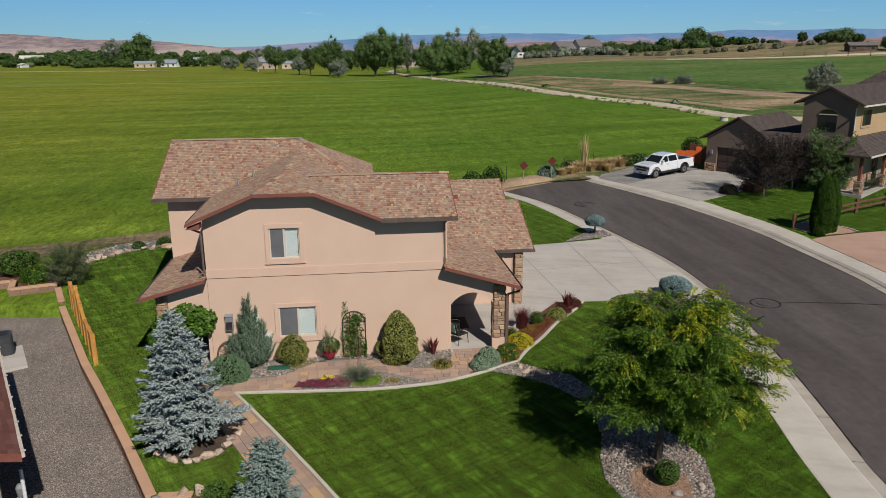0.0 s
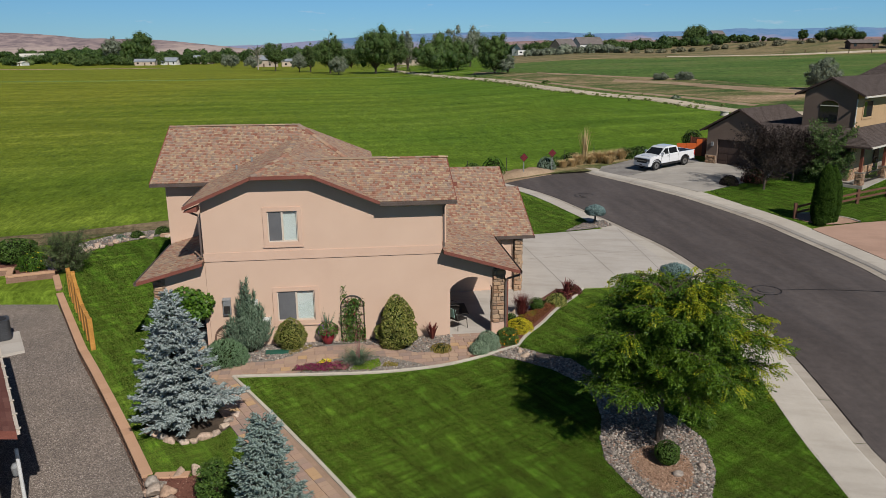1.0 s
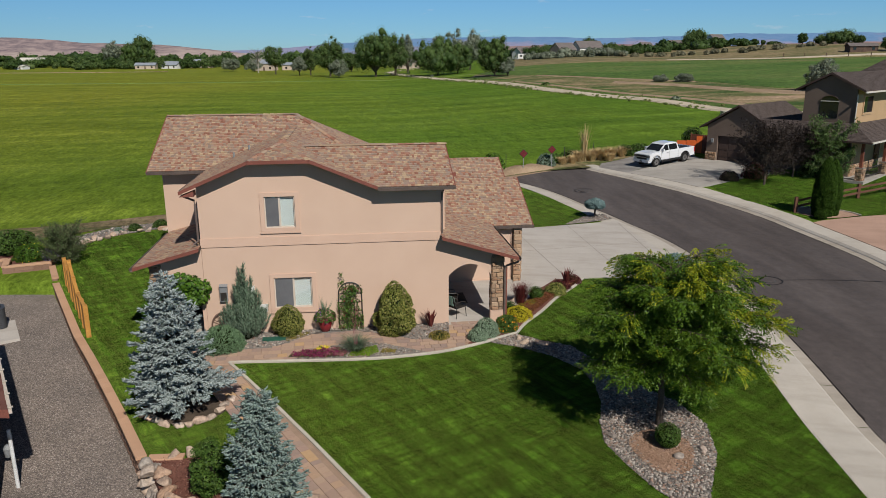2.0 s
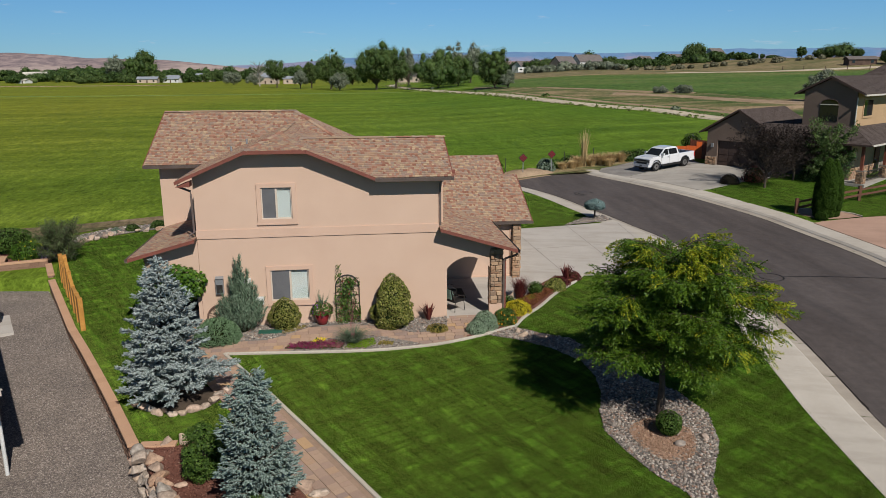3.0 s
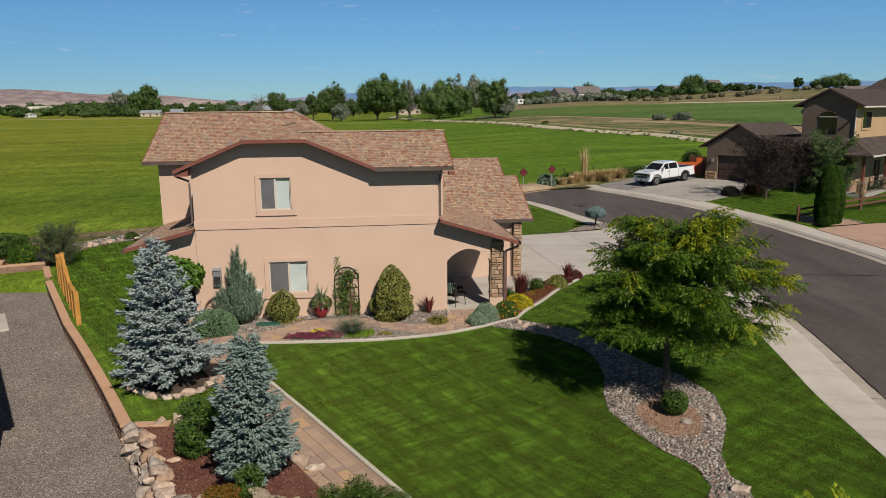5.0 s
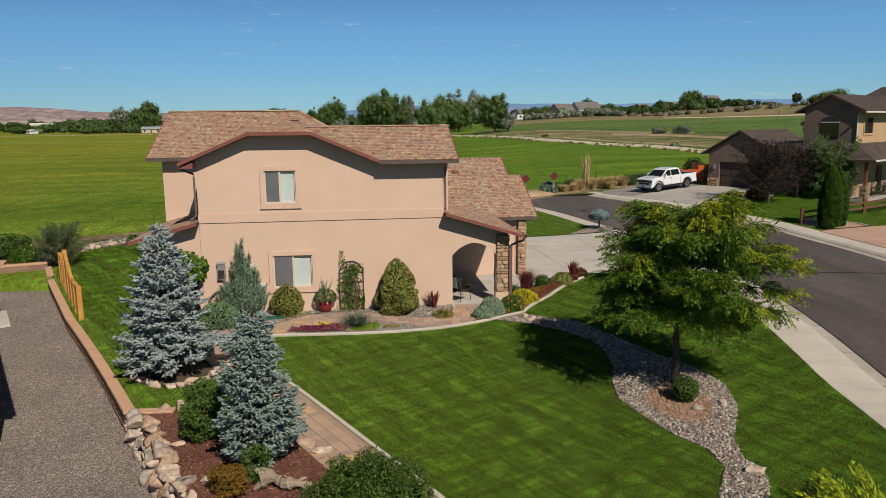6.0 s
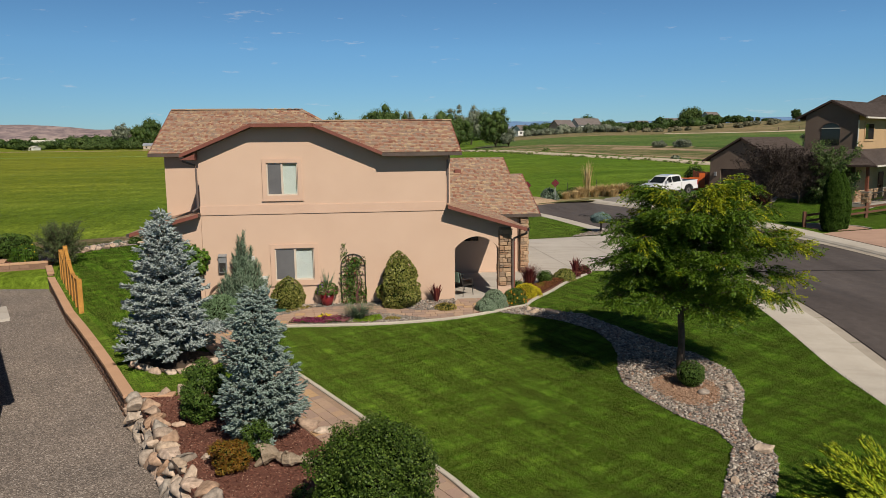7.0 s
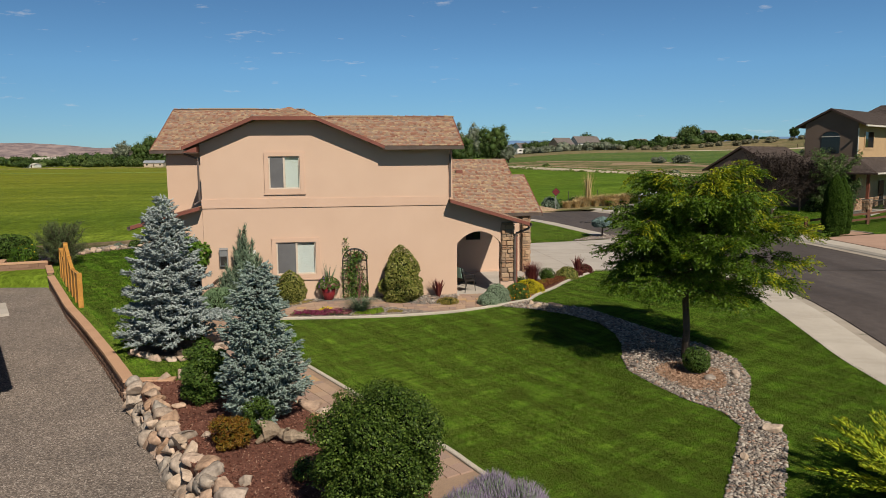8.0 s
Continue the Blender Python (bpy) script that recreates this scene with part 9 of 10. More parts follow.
rail_fence()
shrub("twin_cypress", "tall dense dark green columnar cypress", "cypress", 24.05, 45.95, "column", 0.70, 3.70, 15000, (0.17, 0.022), CYPRESS, 120, "sprig", up=2.2, bump=0.16)
shrub("twin_cypress", "tall dense dark green columnar cypress", "cypress", 24.62, 46.2, "column", 0.62, 3.55, 12000, (0.17, 0.022), CYPRESS, 121, "sprig", up=2.2, bump=0.16)
shrub("small_juniper", "small green juniper at the cypress foot", "shrub", 23.6, 45.3, "mound", 0.4, 0.5, 600, (0.1, 0.03), CYPRESS, 122, "sprig")
twiggy_tree("plum_tree", "dark purple-leaved plum tree on the lawn", 24.1, 55.0, 4.7, 2.75, PURPLE_TREE, 123, 46, 18, 13, (0.11, 0.06), 0.16)
twiggy_tree("plum_tree", "dark purple-leaved plum beside the garage", 27.4, 57.6, 4.0, 2.1, PURPLE_TREE, 124, 34, 16, 13, (0.11, 0.06), 0.16)
twiggy_tree("birch_tree", "green birch in front of the taupe gable", 29.5, 56.6, 4.9, 1.9, BIRCH_LEAF, 125, 44, 20, 13, (0.12, 0.075), 0.10, 0.35)
shrub("barberry", "dark red rounded shrub at the drive edge", "shrub", 22.0, 56.4, "mound", 0.72, 0.75, 1500, (0.10, 0.05), PURPLE_TREE, 126, sy=0.8)
shrub("rose_bush", "pink-flowering shrub in the tree shade", "shrub", 24.2, 57.2, "mound", 1.0, 1.2, 1200, (0.10, 0.05), RED_LEAF, 127)
shrub("foundation_shrub", "dark shrub at the house foot", "shrub", 28.6, 57.6, "mound", 0.9, 0.9, 900, (0.12, 0.06), DARK_LEAF, 128)
shrub("field_shrub", "rounded green bush at the field edge", "shrub", 24.4, 73.0, "ball", 0.95, 2.2, 2400, (0.14, 0.06), DARK_LEAF, 129, bump=0.3)

# ---- the end of the street ----
RED_SIGN = mottled("red_reflector", (0.16, 0.008, 0.012), (0.21, 0.012, 0.016), 6, 60, 0.4, 0.02, 0.001, 0.4)
for x, y in ((6.62, 62.0), (9.35, 64.4)):
    z = H(x, y)
    m = thing("end_marker", "red diamond end-of-road marker on a steel post", "road sign", pose(x, y, z, 0, 0, 8), "end markers")
    part("post", Build().box(-0.03, -0.02, -0.2, 0.03, 0.02, 1.75), GREY_METAL, m)
    plate = part("plate", Build().prism([(0, -0.03, 1.22), (0.38, -0.03, 1.60), (0, -0.03, 1.98), (-0.38, -0.03, 1.60)], (0, 0.01, 0)), IRON, m)
    for i in range(3):
        for j in range(3):
            cx, cz = (i - j) * 0.115, 1.60 + (i + j - 2) * 0.115
            part("reflector", Build().prism([(cx + 0.075 * math.cos(k * math.pi / 4), -0.045, cz + 0.075 * math.sin(k * math.pi / 4)) for k in range(8)], (0, 0.014, 0)), RED_SIGN, plate)
for k, (x, y) in enumerate(((5.2, 62.6), (10.9, 67.2), (14.2, 70.5), (1.8, 61.0))):
    m = thing("steel_fence_post", "dark steel fence post at the field edge", "fence post", pose(x, y, H(x, y)), "field fence posts")
    part("post", Build().box(-0.025, -0.025, -0.2, 0.025, 0.025, 1.5), IRON, m)
mound = thing("dirt_mound", "low tan earth mound at the end of the street", "earth mound", pose(6.6, 62.6, H(6.6, 62.6), 0, 0, 38))
b = Build()
NU, NV = 30, 10
for j in range(NV + 1):
    for i in range(NU + 1):
        u, v = i / NU * 2 - 1, j / NV * 2 - 1
        hgt = max(0.0, (1 - u * u) * (1 - v * v)) ** 0.7 * (0.55 + 0.2 * noise.noise((u * 4, v * 3, 2)))
        b.v.append((u * 3.6, v * 1.0, hgt - 0.05))
b.f = [(j * (NU + 1) + i, j * (NU + 1) + i + 1, (j + 1) * (NU + 1) + i + 1, (j + 1) * (NU + 1) + i) for j in range(NV) for i in range(NU)]
part("soil", b, BARE, mound, smooth=True)
ROAD_END = [(4.3, 59.1), (5.2, 59.8), (8.4, 62.3), (12.2, 65.2), (12.7, 66.2), (11.6, 66.9), (7.6, 63.8), (3.4, 60.6)]
tagged(draped("road_end_earth", ROAD_END, BARE, 0.015, 1.0, None, 0.3), "bare tan earth where the asphalt stops", "earth", kind="structure")
END_STRIP = [(3.5, 60.8), (5.0, 60.0), (8.5, 62.5), (12.2, 65.6), (14.0, 65.0), (14.3, 66.8), (18, 70.2), (16.5, 72.5), (12.0, 69.5), (8.5, 66.3), (4.0, 63.5)]
tagged(draped("road_end_verge", END_STRIP, DRY_GRASS, 0.035, 1.0), "dry grass verge at the end of the street", "verge", kind="structure")
for k, (x, y, hz, n) in enumerate([(12.9, 68.3, 3.6, 46), (12.4, 68.0, 1.2, 160), (14.6, 68.9, 1.3, 150), (15.7, 69.6, 1.3, 150), (13.6, 68.3, 1.0, 140), (11.6, 66.9, 0.9, 120), (16.9, 70.4, 1.2, 120), (10.6, 66.2, 0.8, 100), (15.2, 68.2, 0.9, 120), (13.9, 69.4, 1.2, 120)]):
    bladed("tall_reeds" if hz > 3 else "dry_grass_clump", "tall straw-coloured reed plumes" if hz > 3 else "clump of dry straw-coloured grass", "dry grass", x, y, hz, n if hz > 3 else n * 3, STRAW, 130 + k, 0.05 if hz > 3 else 0.025, 0.16 if hz > 3 else 0.75, "dry grass clumps", 0.3, foot=0.35)
for k, (x, y, r, h, m) in enumerate([(9.0, 65.4, 0.85, 1.1, JUNIPER), (4.0, 61.6, 1.1, 1.7, VINE_LEAF), (-0.5, 52.5, 1.0, 1.3, DARK_LEAF), (17.4, 71.2, 1.1, 1.0, DARK_LEAF), (18.8, 71.4, 1.2, 1.0, MID_LEAF), (12.2, 70.2, 1.3, 0.8, MID_LEAF), (10.2, 68.0, 1.0, 0.7, MID_LEAF), (2.3, 62.5, 0.9, 1.0, MID_LEAF)]):
    shrub("verge_shrub", "rounded shrub at the field edge", "shrub", x, y, "mound", r, h, 1100, (0.15, 0.07), m, 150 + k)

# manhole, crack sealer
TAR = mottled("crack_sealer", (0.012, 0.011, 0.011), (0.02, 0.018, 0.018), 4, 40, 0.6, 0.1, 0.002)


def road_z(x, y):
    """Height of the crowned road surface."""
    w = min(ROAD_NEAR, key=lambda p: (p - Vector((x, y))).length)
    q = min(ROAD_FAR, key=lambda p: (p - Vector((x, y))).length)
    a, c = (w - Vector((x, y))).length, (q - Vector((x, y))).length
    t = a / (a + c)
    return H(x, y) - 0.13 + 0.10 * (1 - (2 * t - 1) ** 2)


def seam(points, width=0.06):
    line = smoothed(points, 0.3)
    b, rows = Build(), []
    for o in (offset(line, width / 2), offset(line, -width / 2)):
        rows.append([(p.x, p.y, road_z(p.x, p.y) + 0.012) for p in o])
    n = len(line)
    b.add(rows[0] + rows[1], [(i, i + n, i + n + 1, i + 1) for i in range(n - 1)])
    return tagged(part("road_seam", b, TAR), "black tar-sealed crack in the asphalt", "road seam", kind="structure")


seam([(13.3, 33.4), (14.0, 33.35), (14.6, 33.2)])
seam([(15.85, 33.15), (18, 33.1), (21.6, 32.9)])
seam([(15.22 + 0.66 * math.cos(2 * math.pi * i / 16), 33.16 + 0.66 * math.sin(2 * math.pi * i / 16)) for i in range(17)])
seam([(10.4 + 0.7 * math.cos(2 * math.pi * i / 16), 54.2 + 0.7 * math.sin(2 * math.pi * i / 16)) for i in range(13)])
for x, y, nm in ((15.22, 33.16, "manhole_cover"), (10.4, 54.2, "manhole_cover")):
    mh = thing(nm, "worn iron manhole cover in the asphalt", "manhole cover", pose(x, y, road_z(x, y) - 0.03))
    part("rim", Build().tube([(0, 0, 0), (0, 0, 0.042)], [0.40, 0.40], 24), mottled("worn_iron", (0.05, 0.045, 0.043), (0.075, 0.07, 0.066), 5, 30, 0.7, 0.3, 0.004), mh)
    part("cover", Build().tube([(0, 0, 0.03), (0, 0, 0.047)], [0.33, 0.33], 24), ASPHALT, mh)
# sawn joints of the driveway
JOINT = mottled("sawn_joint", (0.22, 0.20, 0.175), (0.29, 0.265, 0.235), 4, 40)
for p, q in (((4.4, 41.4), (5.85, 33.3)), ((7.5, 43.8), (8.75, 33.5)), ((4.3, 38.0), (11.3, 39.8)), ((10.75, 44.5), (11.1, 33.3))):
    a, c = Vector(p), Vector(q)
    n = int((c - a).length / 0.8)
    s = (c - a).normalized()
    s = Vector((-s.y, s.x)) * 0.016
    b = Build()
    pts = [a.lerp(c, i / n) for i in range(n + 1)]
    b.add([(r.x + s.x, r.y + s.y, H(r.x, r.y) + 0.056) for r in pts] + [(r.x - s.x, r.y - s.y, H(r.x, r.y) + 0.056) for r in pts], [(i, i + n + 1, i + n + 2, i + 1) for i in range(n)])
    tagged(part("driveway_joint", b, JOINT), "sawn joint in the concrete", "joint", kind="structure")

# ---- farm land and distance ----
WHITE_WALL = mottled("white_siding", (0.60, 0.59, 0.56), (0.68, 0.67, 0.64), 0.5, 8, 0.8, 0.1, 0.01)
TAN_WALL = mottled("tan_siding", (0.42, 0.33, 0.26), (0.48, 0.39, 0.31), 0.5, 8, 0.85, 0.1, 0.01)
BARN_WALL = mottled("old_barn_boards", (0.07, 0.045, 0.035), (0.13, 0.085, 0.065), 0.8, 6, 0.9, 0.2, 0.02)
PALE_ROOF = mottled("pale_metal_roof", (0.50, 0.47, 0.40), (0.56, 0.53, 0.46), 0.6, 10, 0.6, 0.05, 0.01)
GREY_ROOF = mottled("grey_metal_roof", (0.22, 0.24, 0.27), (0.28, 0.30, 0.33), 0.6, 10, 0.55, 0.05, 0.01)
DARK_ROOF = mottled("dark_shingle_roof", (0.12, 0.10, 0.095), (0.16, 0.14, 0.13), 0.6, 10, 0.9, 0.1, 0.01)
TRACK = mottled("pale_dirt_road", (0.40, 0.33, 0.24), (0.52, 0.44, 0.33), 0.08, 1.2, 0.95, 0.3, 0.02)
PASTURE = patchy("pasture_grass", [(0.32, (0.055, 0.105, 0.024)), (0.5, (0.085, 0.135, 0.034)), (0.62, (0.13, 0.150, 0.050)), (0.74, (0.19, 0.150, 0.075))], 0.05, 0.8)
PALE_WEEDS = mottled("pale_field_weeds", (0.10, 0.155, 0.03), (0.16, 0.205, 0.05), 0.1, 1.2, 0.95, 0.5, 0.1, 0.1)
DITCH = patchy("ditch_weeds", [(0.32, (0.05, 0.095, 0.022)), (0.5, (0.085, 0.125, 0.035)), (0.64, (0.20, 0.175, 0.085))], 0.14, 1.8)


def far_house(label, x, y, w, d, h, ridge, wall, roof, turn):
    """A small house or barn far off: walls, gabled roof, windows and a door."""
    t = thing("farm_house", label, "house", pose(x, y, H(x, y) - 0.1, 0, 0, turn))
    part("wall", Build().prism([(-w / 2, -d / 2, 0), (w / 2, -d / 2, 0), (w / 2, -d / 2, h), (-w / 2, -d / 2, h)], (0, d, 0)), wall, t)
    part("gable", Build().prism([(w / 2 - 0.2, -d / 2, h), (w / 2 - 0.2, d / 2, h), (w / 2 - 0.2, 0, h + ridge - 0.1)], (0.2, 0, 0)), wall, t)
    part("gable", Build().prism([(-w / 2, -d / 2, h), (-w / 2, d / 2, h), (-w / 2, 0, h + ridge - 0.1)], (0.2, 0, 0)), wall, t)
    k = ridge / (d / 2)
    e = 0.5
    for s in (-1, 1):
        part("roof", Build().prism([(-w / 2 - e, s * (d / 2 + e), h - k * e), (w / 2 + e, s * (d / 2 + e), h - k * e), (w / 2 + e, 0, h + ridge), (-w / 2 - e, 0, h + ridge)], (0, 0, 0.15)), roof, t)
    n = max(2, int(w / 4))
    for i in range(n):
        u = -w / 2 + w * (i + 0.5) / n
        if i == n // 2:
            part("door", Build().box(u - 0.5, -d / 2 - 0.04, 0.05, u + 0.5, -d / 2 - 0.005, 2.1), BARN_WALL, t)
        else:
            part("window", Build().box(u - 0.6, -d / 2 - 0.04, 1.0, u + 0.6, -d / 2 - 0.005, 2.2), DARK_GLASS, t)
        if h > 5:
            part("window", Build().box(u - 0.6, -d / 2 - 0.04, 3.7, u + 0.6, -d / 2 - 0.005, 4.9), DARK_GLASS, t)


TRACK_LINE = smoothed([(60, 104), (48.5, 111), (43.4, 116), (38.4, 135), (29.4, 149), (21.9, 170), (13.8, 206), (1.4, 245), (-12.8, 296), (-24.0, 345), (-30.0, 395), (-22, 440), (0, 480)], 4)
b, rows = Build(), []
for side, up in ((3.0, -0.6), (1.8, 0.20), (0.0, 0.26), (-1.8, 0.20), (-3.0, -0.6)):
    rows.append([(p.x, p.y, H(p.x, p.y) + up) for p in offset(TRACK_LINE, side)])
n = len(TRACK_LINE)
b.add([p for r in rows for p in r], [(j * n + i, (j + 1) * n + i, (j + 1) * n + i + 1, j * n + i + 1) for j in range(4) for i in range(n - 1)])
tagged(part("farm_track", b, TRACK), "pale dirt farm road along the hay field", "track", kind="structure")


def band(name, a, b_, mat, lift, label, cat):
    """A sheet between two lines of the same number of points, following the ground."""
    A, B = smoothed(a, 4), smoothed(b_, 4)
    n, k = 90, 14
    rows = []
    for i in range(n + 1):
        p, q = A[round(i * (len(A) - 1) / n)], B[round(i * (len(B) - 1) / n)]
        d = (q - p).normalized() * 1.2
        for j in range(k + 1):
            w = p.lerp(q, min(max((j - 1) / (k - 2), 0), 1)) + (-d if j == 0 else d if j == k else d * 0)
            rows.append((w.x, w.y, H(w.x, w.y) + (lift if 0 < j < k else -0.6)))
    bb = Build().add(rows, [(i * (k + 1) + j, i * (k + 1) + j + 1, (i + 1) * (k + 1) + j + 1, (i + 1) * (k + 1) + j) for i in range(n) for j in range(k)])
    return tagged(part(name, bb, mat, smooth=True), label, cat, kind="structure")


band("ditch_bank", [(62, 107), (46, 118), (40.6, 136), (31.5, 151), (24, 172), (16, 208), (5, 246)], [(70, 118), (54, 124), (46, 142), (37, 158), (28, 182), (19, 216), (8, 252)], DITCH, 0.12, "weedy green ditch bank beside the track", "ditch bank")
band("gravel_bank", [(50, 121), (43.5, 137), (34.5, 152), (26, 175), (17.5, 206)], [(51.5, 122.5), (45, 138.5), (36, 153.5), (27, 177), (18, 209)], BARE, 0.22, "pale stony ditch edge", "gravel bank")
band("dry_strip", [(84, 112), (54, 124), (46, 142), (37, 158), (28, 182), (19, 216), (8, 252)], [(110, 150), (74, 158), (63, 184), (46, 198), (34, 218), (21, 242), (10, 272)], DRY_GRASS, 0.14, "dry tan grass strip between ditch and pasture", "dry grass")
band("dirt_scrape", [(78, 132), (62, 150), (50, 172), (40, 182)], [(84, 138), (66, 157), (53, 178), (42, 188)], BARE, 0.24, "bare reddish earth in the dry strip", "earth")
band("dirt_scrape", [(60, 182), (45, 197), (33, 214), (27, 228)], [(61.5, 184.5), (46, 199.5), (34, 216.5), (27.5, 231)], BARE, 0.26, "narrow pale path beside the pasture", "path")
band("pasture", [(130, 140), (76, 160), (64, 186), (47, 200), (35, 220), (22, 244), (11, 274)], [(330, 240), (230, 300), (170, 322), (120, 320), (85, 320), (55, 312), (26, 315)], PASTURE, 0.16, "green pasture beyond the dry strip", "pasture")
band("dry_hill", [(340, 242), (231, 302), (171, 324), (121, 322), (86, 322), (56, 314), (27, 317)], [(440, 430), (330, 470), (240, 520), (170, 520), (120, 480), (85, 470), (40, 455)], HILL_GRASS, 0.2, "dry tan grass hill on the skyline", "hill")
band("hill_road", [(300, 276), (215, 316), (172, 328), (122, 327), (95, 327)], [(304, 282), (218, 322), (173, 334), (122, 332), (95, 330)], TRACK, 0.35, "pale dirt road along the hill foot", "track")
band("earth_verge", [(-290, 418), (-215, 425), (-165, 440)], [(-294, 424), (-217, 431), (-167, 446)], BARE, 0.2, "bare earth at the far field edge", "earth")
band("ditch_line", [(-330, 250), (-180, 248), (-90, 256), (-40, 268), (10, 276)], [(-330, 255), (-180, 252), (-90, 260), (-40, 271), (10, 279)], PALE_WEEDS, 0.15, "pale weedy line across the hay field", "ditch")
leafy_tree("cottonwood", "large green cottonwood at the far field edge", "tree", -30.5, 315.0, 21.1, 8.6, COTTONWOOD, 201, 44, 6500, 0.64, 0.08, 1.2)
leafy_tree("cottonwood", "large green cottonwood at the far field edge", "tree", -22.7, 322.0, 21.7, 6.3, COTTONWOOD, 202, 30, 4000, 0.65, 0.12, 1.2)
leafy_tree("silver_poplar", "tall silvery poplar behind the cottonwoods", "tree", -18.6, 345.0, 20.8, 4.0, OLIVE_TREE, 203, 26, 3000, 0.70, 0.1, 1.2)
leafy_tree("cottonwood", "large green cottonwood at the far field edge", "tree", -50.7, 322.0, 19.1, 6.5, COTTONWOOD, 204, 36, 5200, 0.65, 0.1, 1.2)
leafy_tree("cottonwood", "large green cottonwood at the far field edge", "tree", -63.4, 345.0, 14.6, 3.5, COTTONWOOD, 205, 20, 2400, 0.70, 0.1, 1.2)
leafy_tree("cottonwood", "round green tree at the field edge", "tree", -84.4, 366.0, 14.9, 5.4, COTTONWOOD, 206, 24, 2800, 0.74, 0.22, 1.2)
leafy_tree("russian_olive", "silvery russian olive at the field edge", "tree", -44.7, 306.0, 9.0, 4.0, OLIVE_TREE, 207, 20, 2400, 0.62, 0.05, 0.85)
leafy_tree("russian_olive", "silvery russian olive at the field edge", "tree", -67.6, 340.0, 9.8, 3.7, OLIVE_TREE, 208, 18, 2000, 0.69, 0.15, 0.85)
leafy_tree("russian_olive", "silvery russian olive at the field edge", "tree", -127.3, 440.0, 9.2, 6.2, OLIVE_TREE, 209, 18, 1800, 0.89, 0.1, 0.85)
leafy_tree("russian_olive", "silvery russian olive at the field edge", "tree", -111.4, 430.0, 8.0, 5.0, OLIVE_TREE, 210, 14, 1400, 0.87, 0.1, 0.85)
leafy_tree("cottonwood", "broad green cottonwood by the farm track", "tree", -4.0, 295.0, 16.2, 9.9, COTTONWOOD, 211, 48, 7000, 0.60, 0.06, 1.2)
leafy_tree("cottonwood", "broad green cottonwood by the farm track", "tree", 3.9, 300.0, 14.0, 7.0, COTTONWOOD, 212, 30, 4200, 0.61, 0.06, 1.2)
leafy_tree("silver_poplar", "tall silvery poplar by the farm track", "tree", 3.0, 335.0, 20.1, 4.7, OLIVE_TREE, 213, 28, 3200, 0.68, 0.1, 1.2)
leafy_tree("silver_poplar", "tall silvery poplar by the farm track", "tree", 9.8, 335.0, 19.5, 6.0, OLIVE_TREE, 214, 32, 3600, 0.68, 0.1, 1.2)
leafy_tree("silver_poplar", "tall silvery poplar by the farm track", "tree", -3.9, 340.0, 18.8, 4.0, OLIVE_TREE, 215, 20, 2400, 0.69, 0.1, 1.2)
leafy_tree("cottonwood", "green cottonwood by the dirt road", "tree", 15.3, 246.0, 13.6, 6.1, COTTONWOOD, 216, 36, 5600, 0.50, 0.06, 1.2)
leafy_tree("russian_olive", "thin grey-green olive by the dirt road", "tree", 19.2, 240.0, 6.8, 2.8, OLIVE_TREE, 217, 14, 1400, 0.48, 0.05, 0.85)
leafy_tree("cottonwood", "tall grey-green tree beyond the field", "tree", -286.2, 640.0, 27.0, 8.0, OLIVE_TREE, 218, 28, 2600, 1.29, 0.1, 1.2)
leafy_tree("cottonwood", "very large tree beyond the field", "tree", -267.6, 650.0, 29.6, 14.6, COTTONWOOD, 219, 40, 4200, 1.31, 0.05, 1.2)
leafy_tree("cottonwood", "tree on the skyline above the pasture", "tree", 158.3, 485.0, 12.8, 8.7, COTTONWOOD, 220, 28, 3400, 0.98, 0.15, 1.2)
leafy_tree("cottonwood", "tree on the skyline by the farmhouse", "tree", 83.8, 450.0, 11.0, 6.3, DARK_WOODS, 221, 20, 2200, 0.91, 0.1, 1.2)
leafy_tree("cottonwood", "tree by the farmhouse", "tree", 92.4, 430.0, 8.2, 5.0, COTTONWOOD, 222, 18, 2000, 0.87, 0.1, 1.2)
leafy_tree("cottonwood", "dark tree beside the pasture", "tree", 107.8, 440.0, 4.5, 6.2, DARK_WOODS, 223, 18, 2000, 0.89, 0.05, 1.2)
leafy_tree("cottonwood", "dark tree beside the pasture", "tree", 127.9, 450.0, 2.9, 5.2, DARK_WOODS, 224, 16, 1700, 0.91, 0.05, 1.2)
leafy_tree("cottonwood", "dark tree beside the pasture", "tree", 108.0, 470.0, 3.4, 4.7, DARK_WOODS, 225, 14, 1400, 0.95, 0.05, 1.2)
leafy_tree("cottonwood", "round green tree by the white trailer", "tree", 48.0, 440.0, 6.6, 5.8, DARK_WOODS, 226, 16, 1700, 0.89, 0.05, 1.2)
leafy_tree("cottonwood", "round green tree by the white trailer", "tree", 56.0, 440.0, 6.6, 6.8, COTTONWOOD, 227, 18, 2000, 0.89, 0.05, 1.2)
leafy_tree("poplar", "narrow dark poplar on the skyline", "tree", 66.9, 460.0, 9.1, 1.8, DARK_WOODS, 228, 14, 1200, 0.93, 0.1, 0.85)
leafy_tree("poplar", "dark poplar on the skyline", "tree", 170.8, 470.0, 5.1, 1.8, DARK_WOODS, 230, 12, 900, 0.95, 0.1, 0.85)
leafy_tree("poplar", "dark poplar on the skyline", "tree", 176.1, 470.0, 5.5, 2.6, DARK_WOODS, 231, 12, 900, 0.95, 0.1, 0.85)
leafy_tree("poplar", "dark poplar on the skyline", "tree", 181.8, 470.0, 3.9, 3.3, DARK_WOODS, 232, 12, 900, 0.95, 0.1, 0.85)
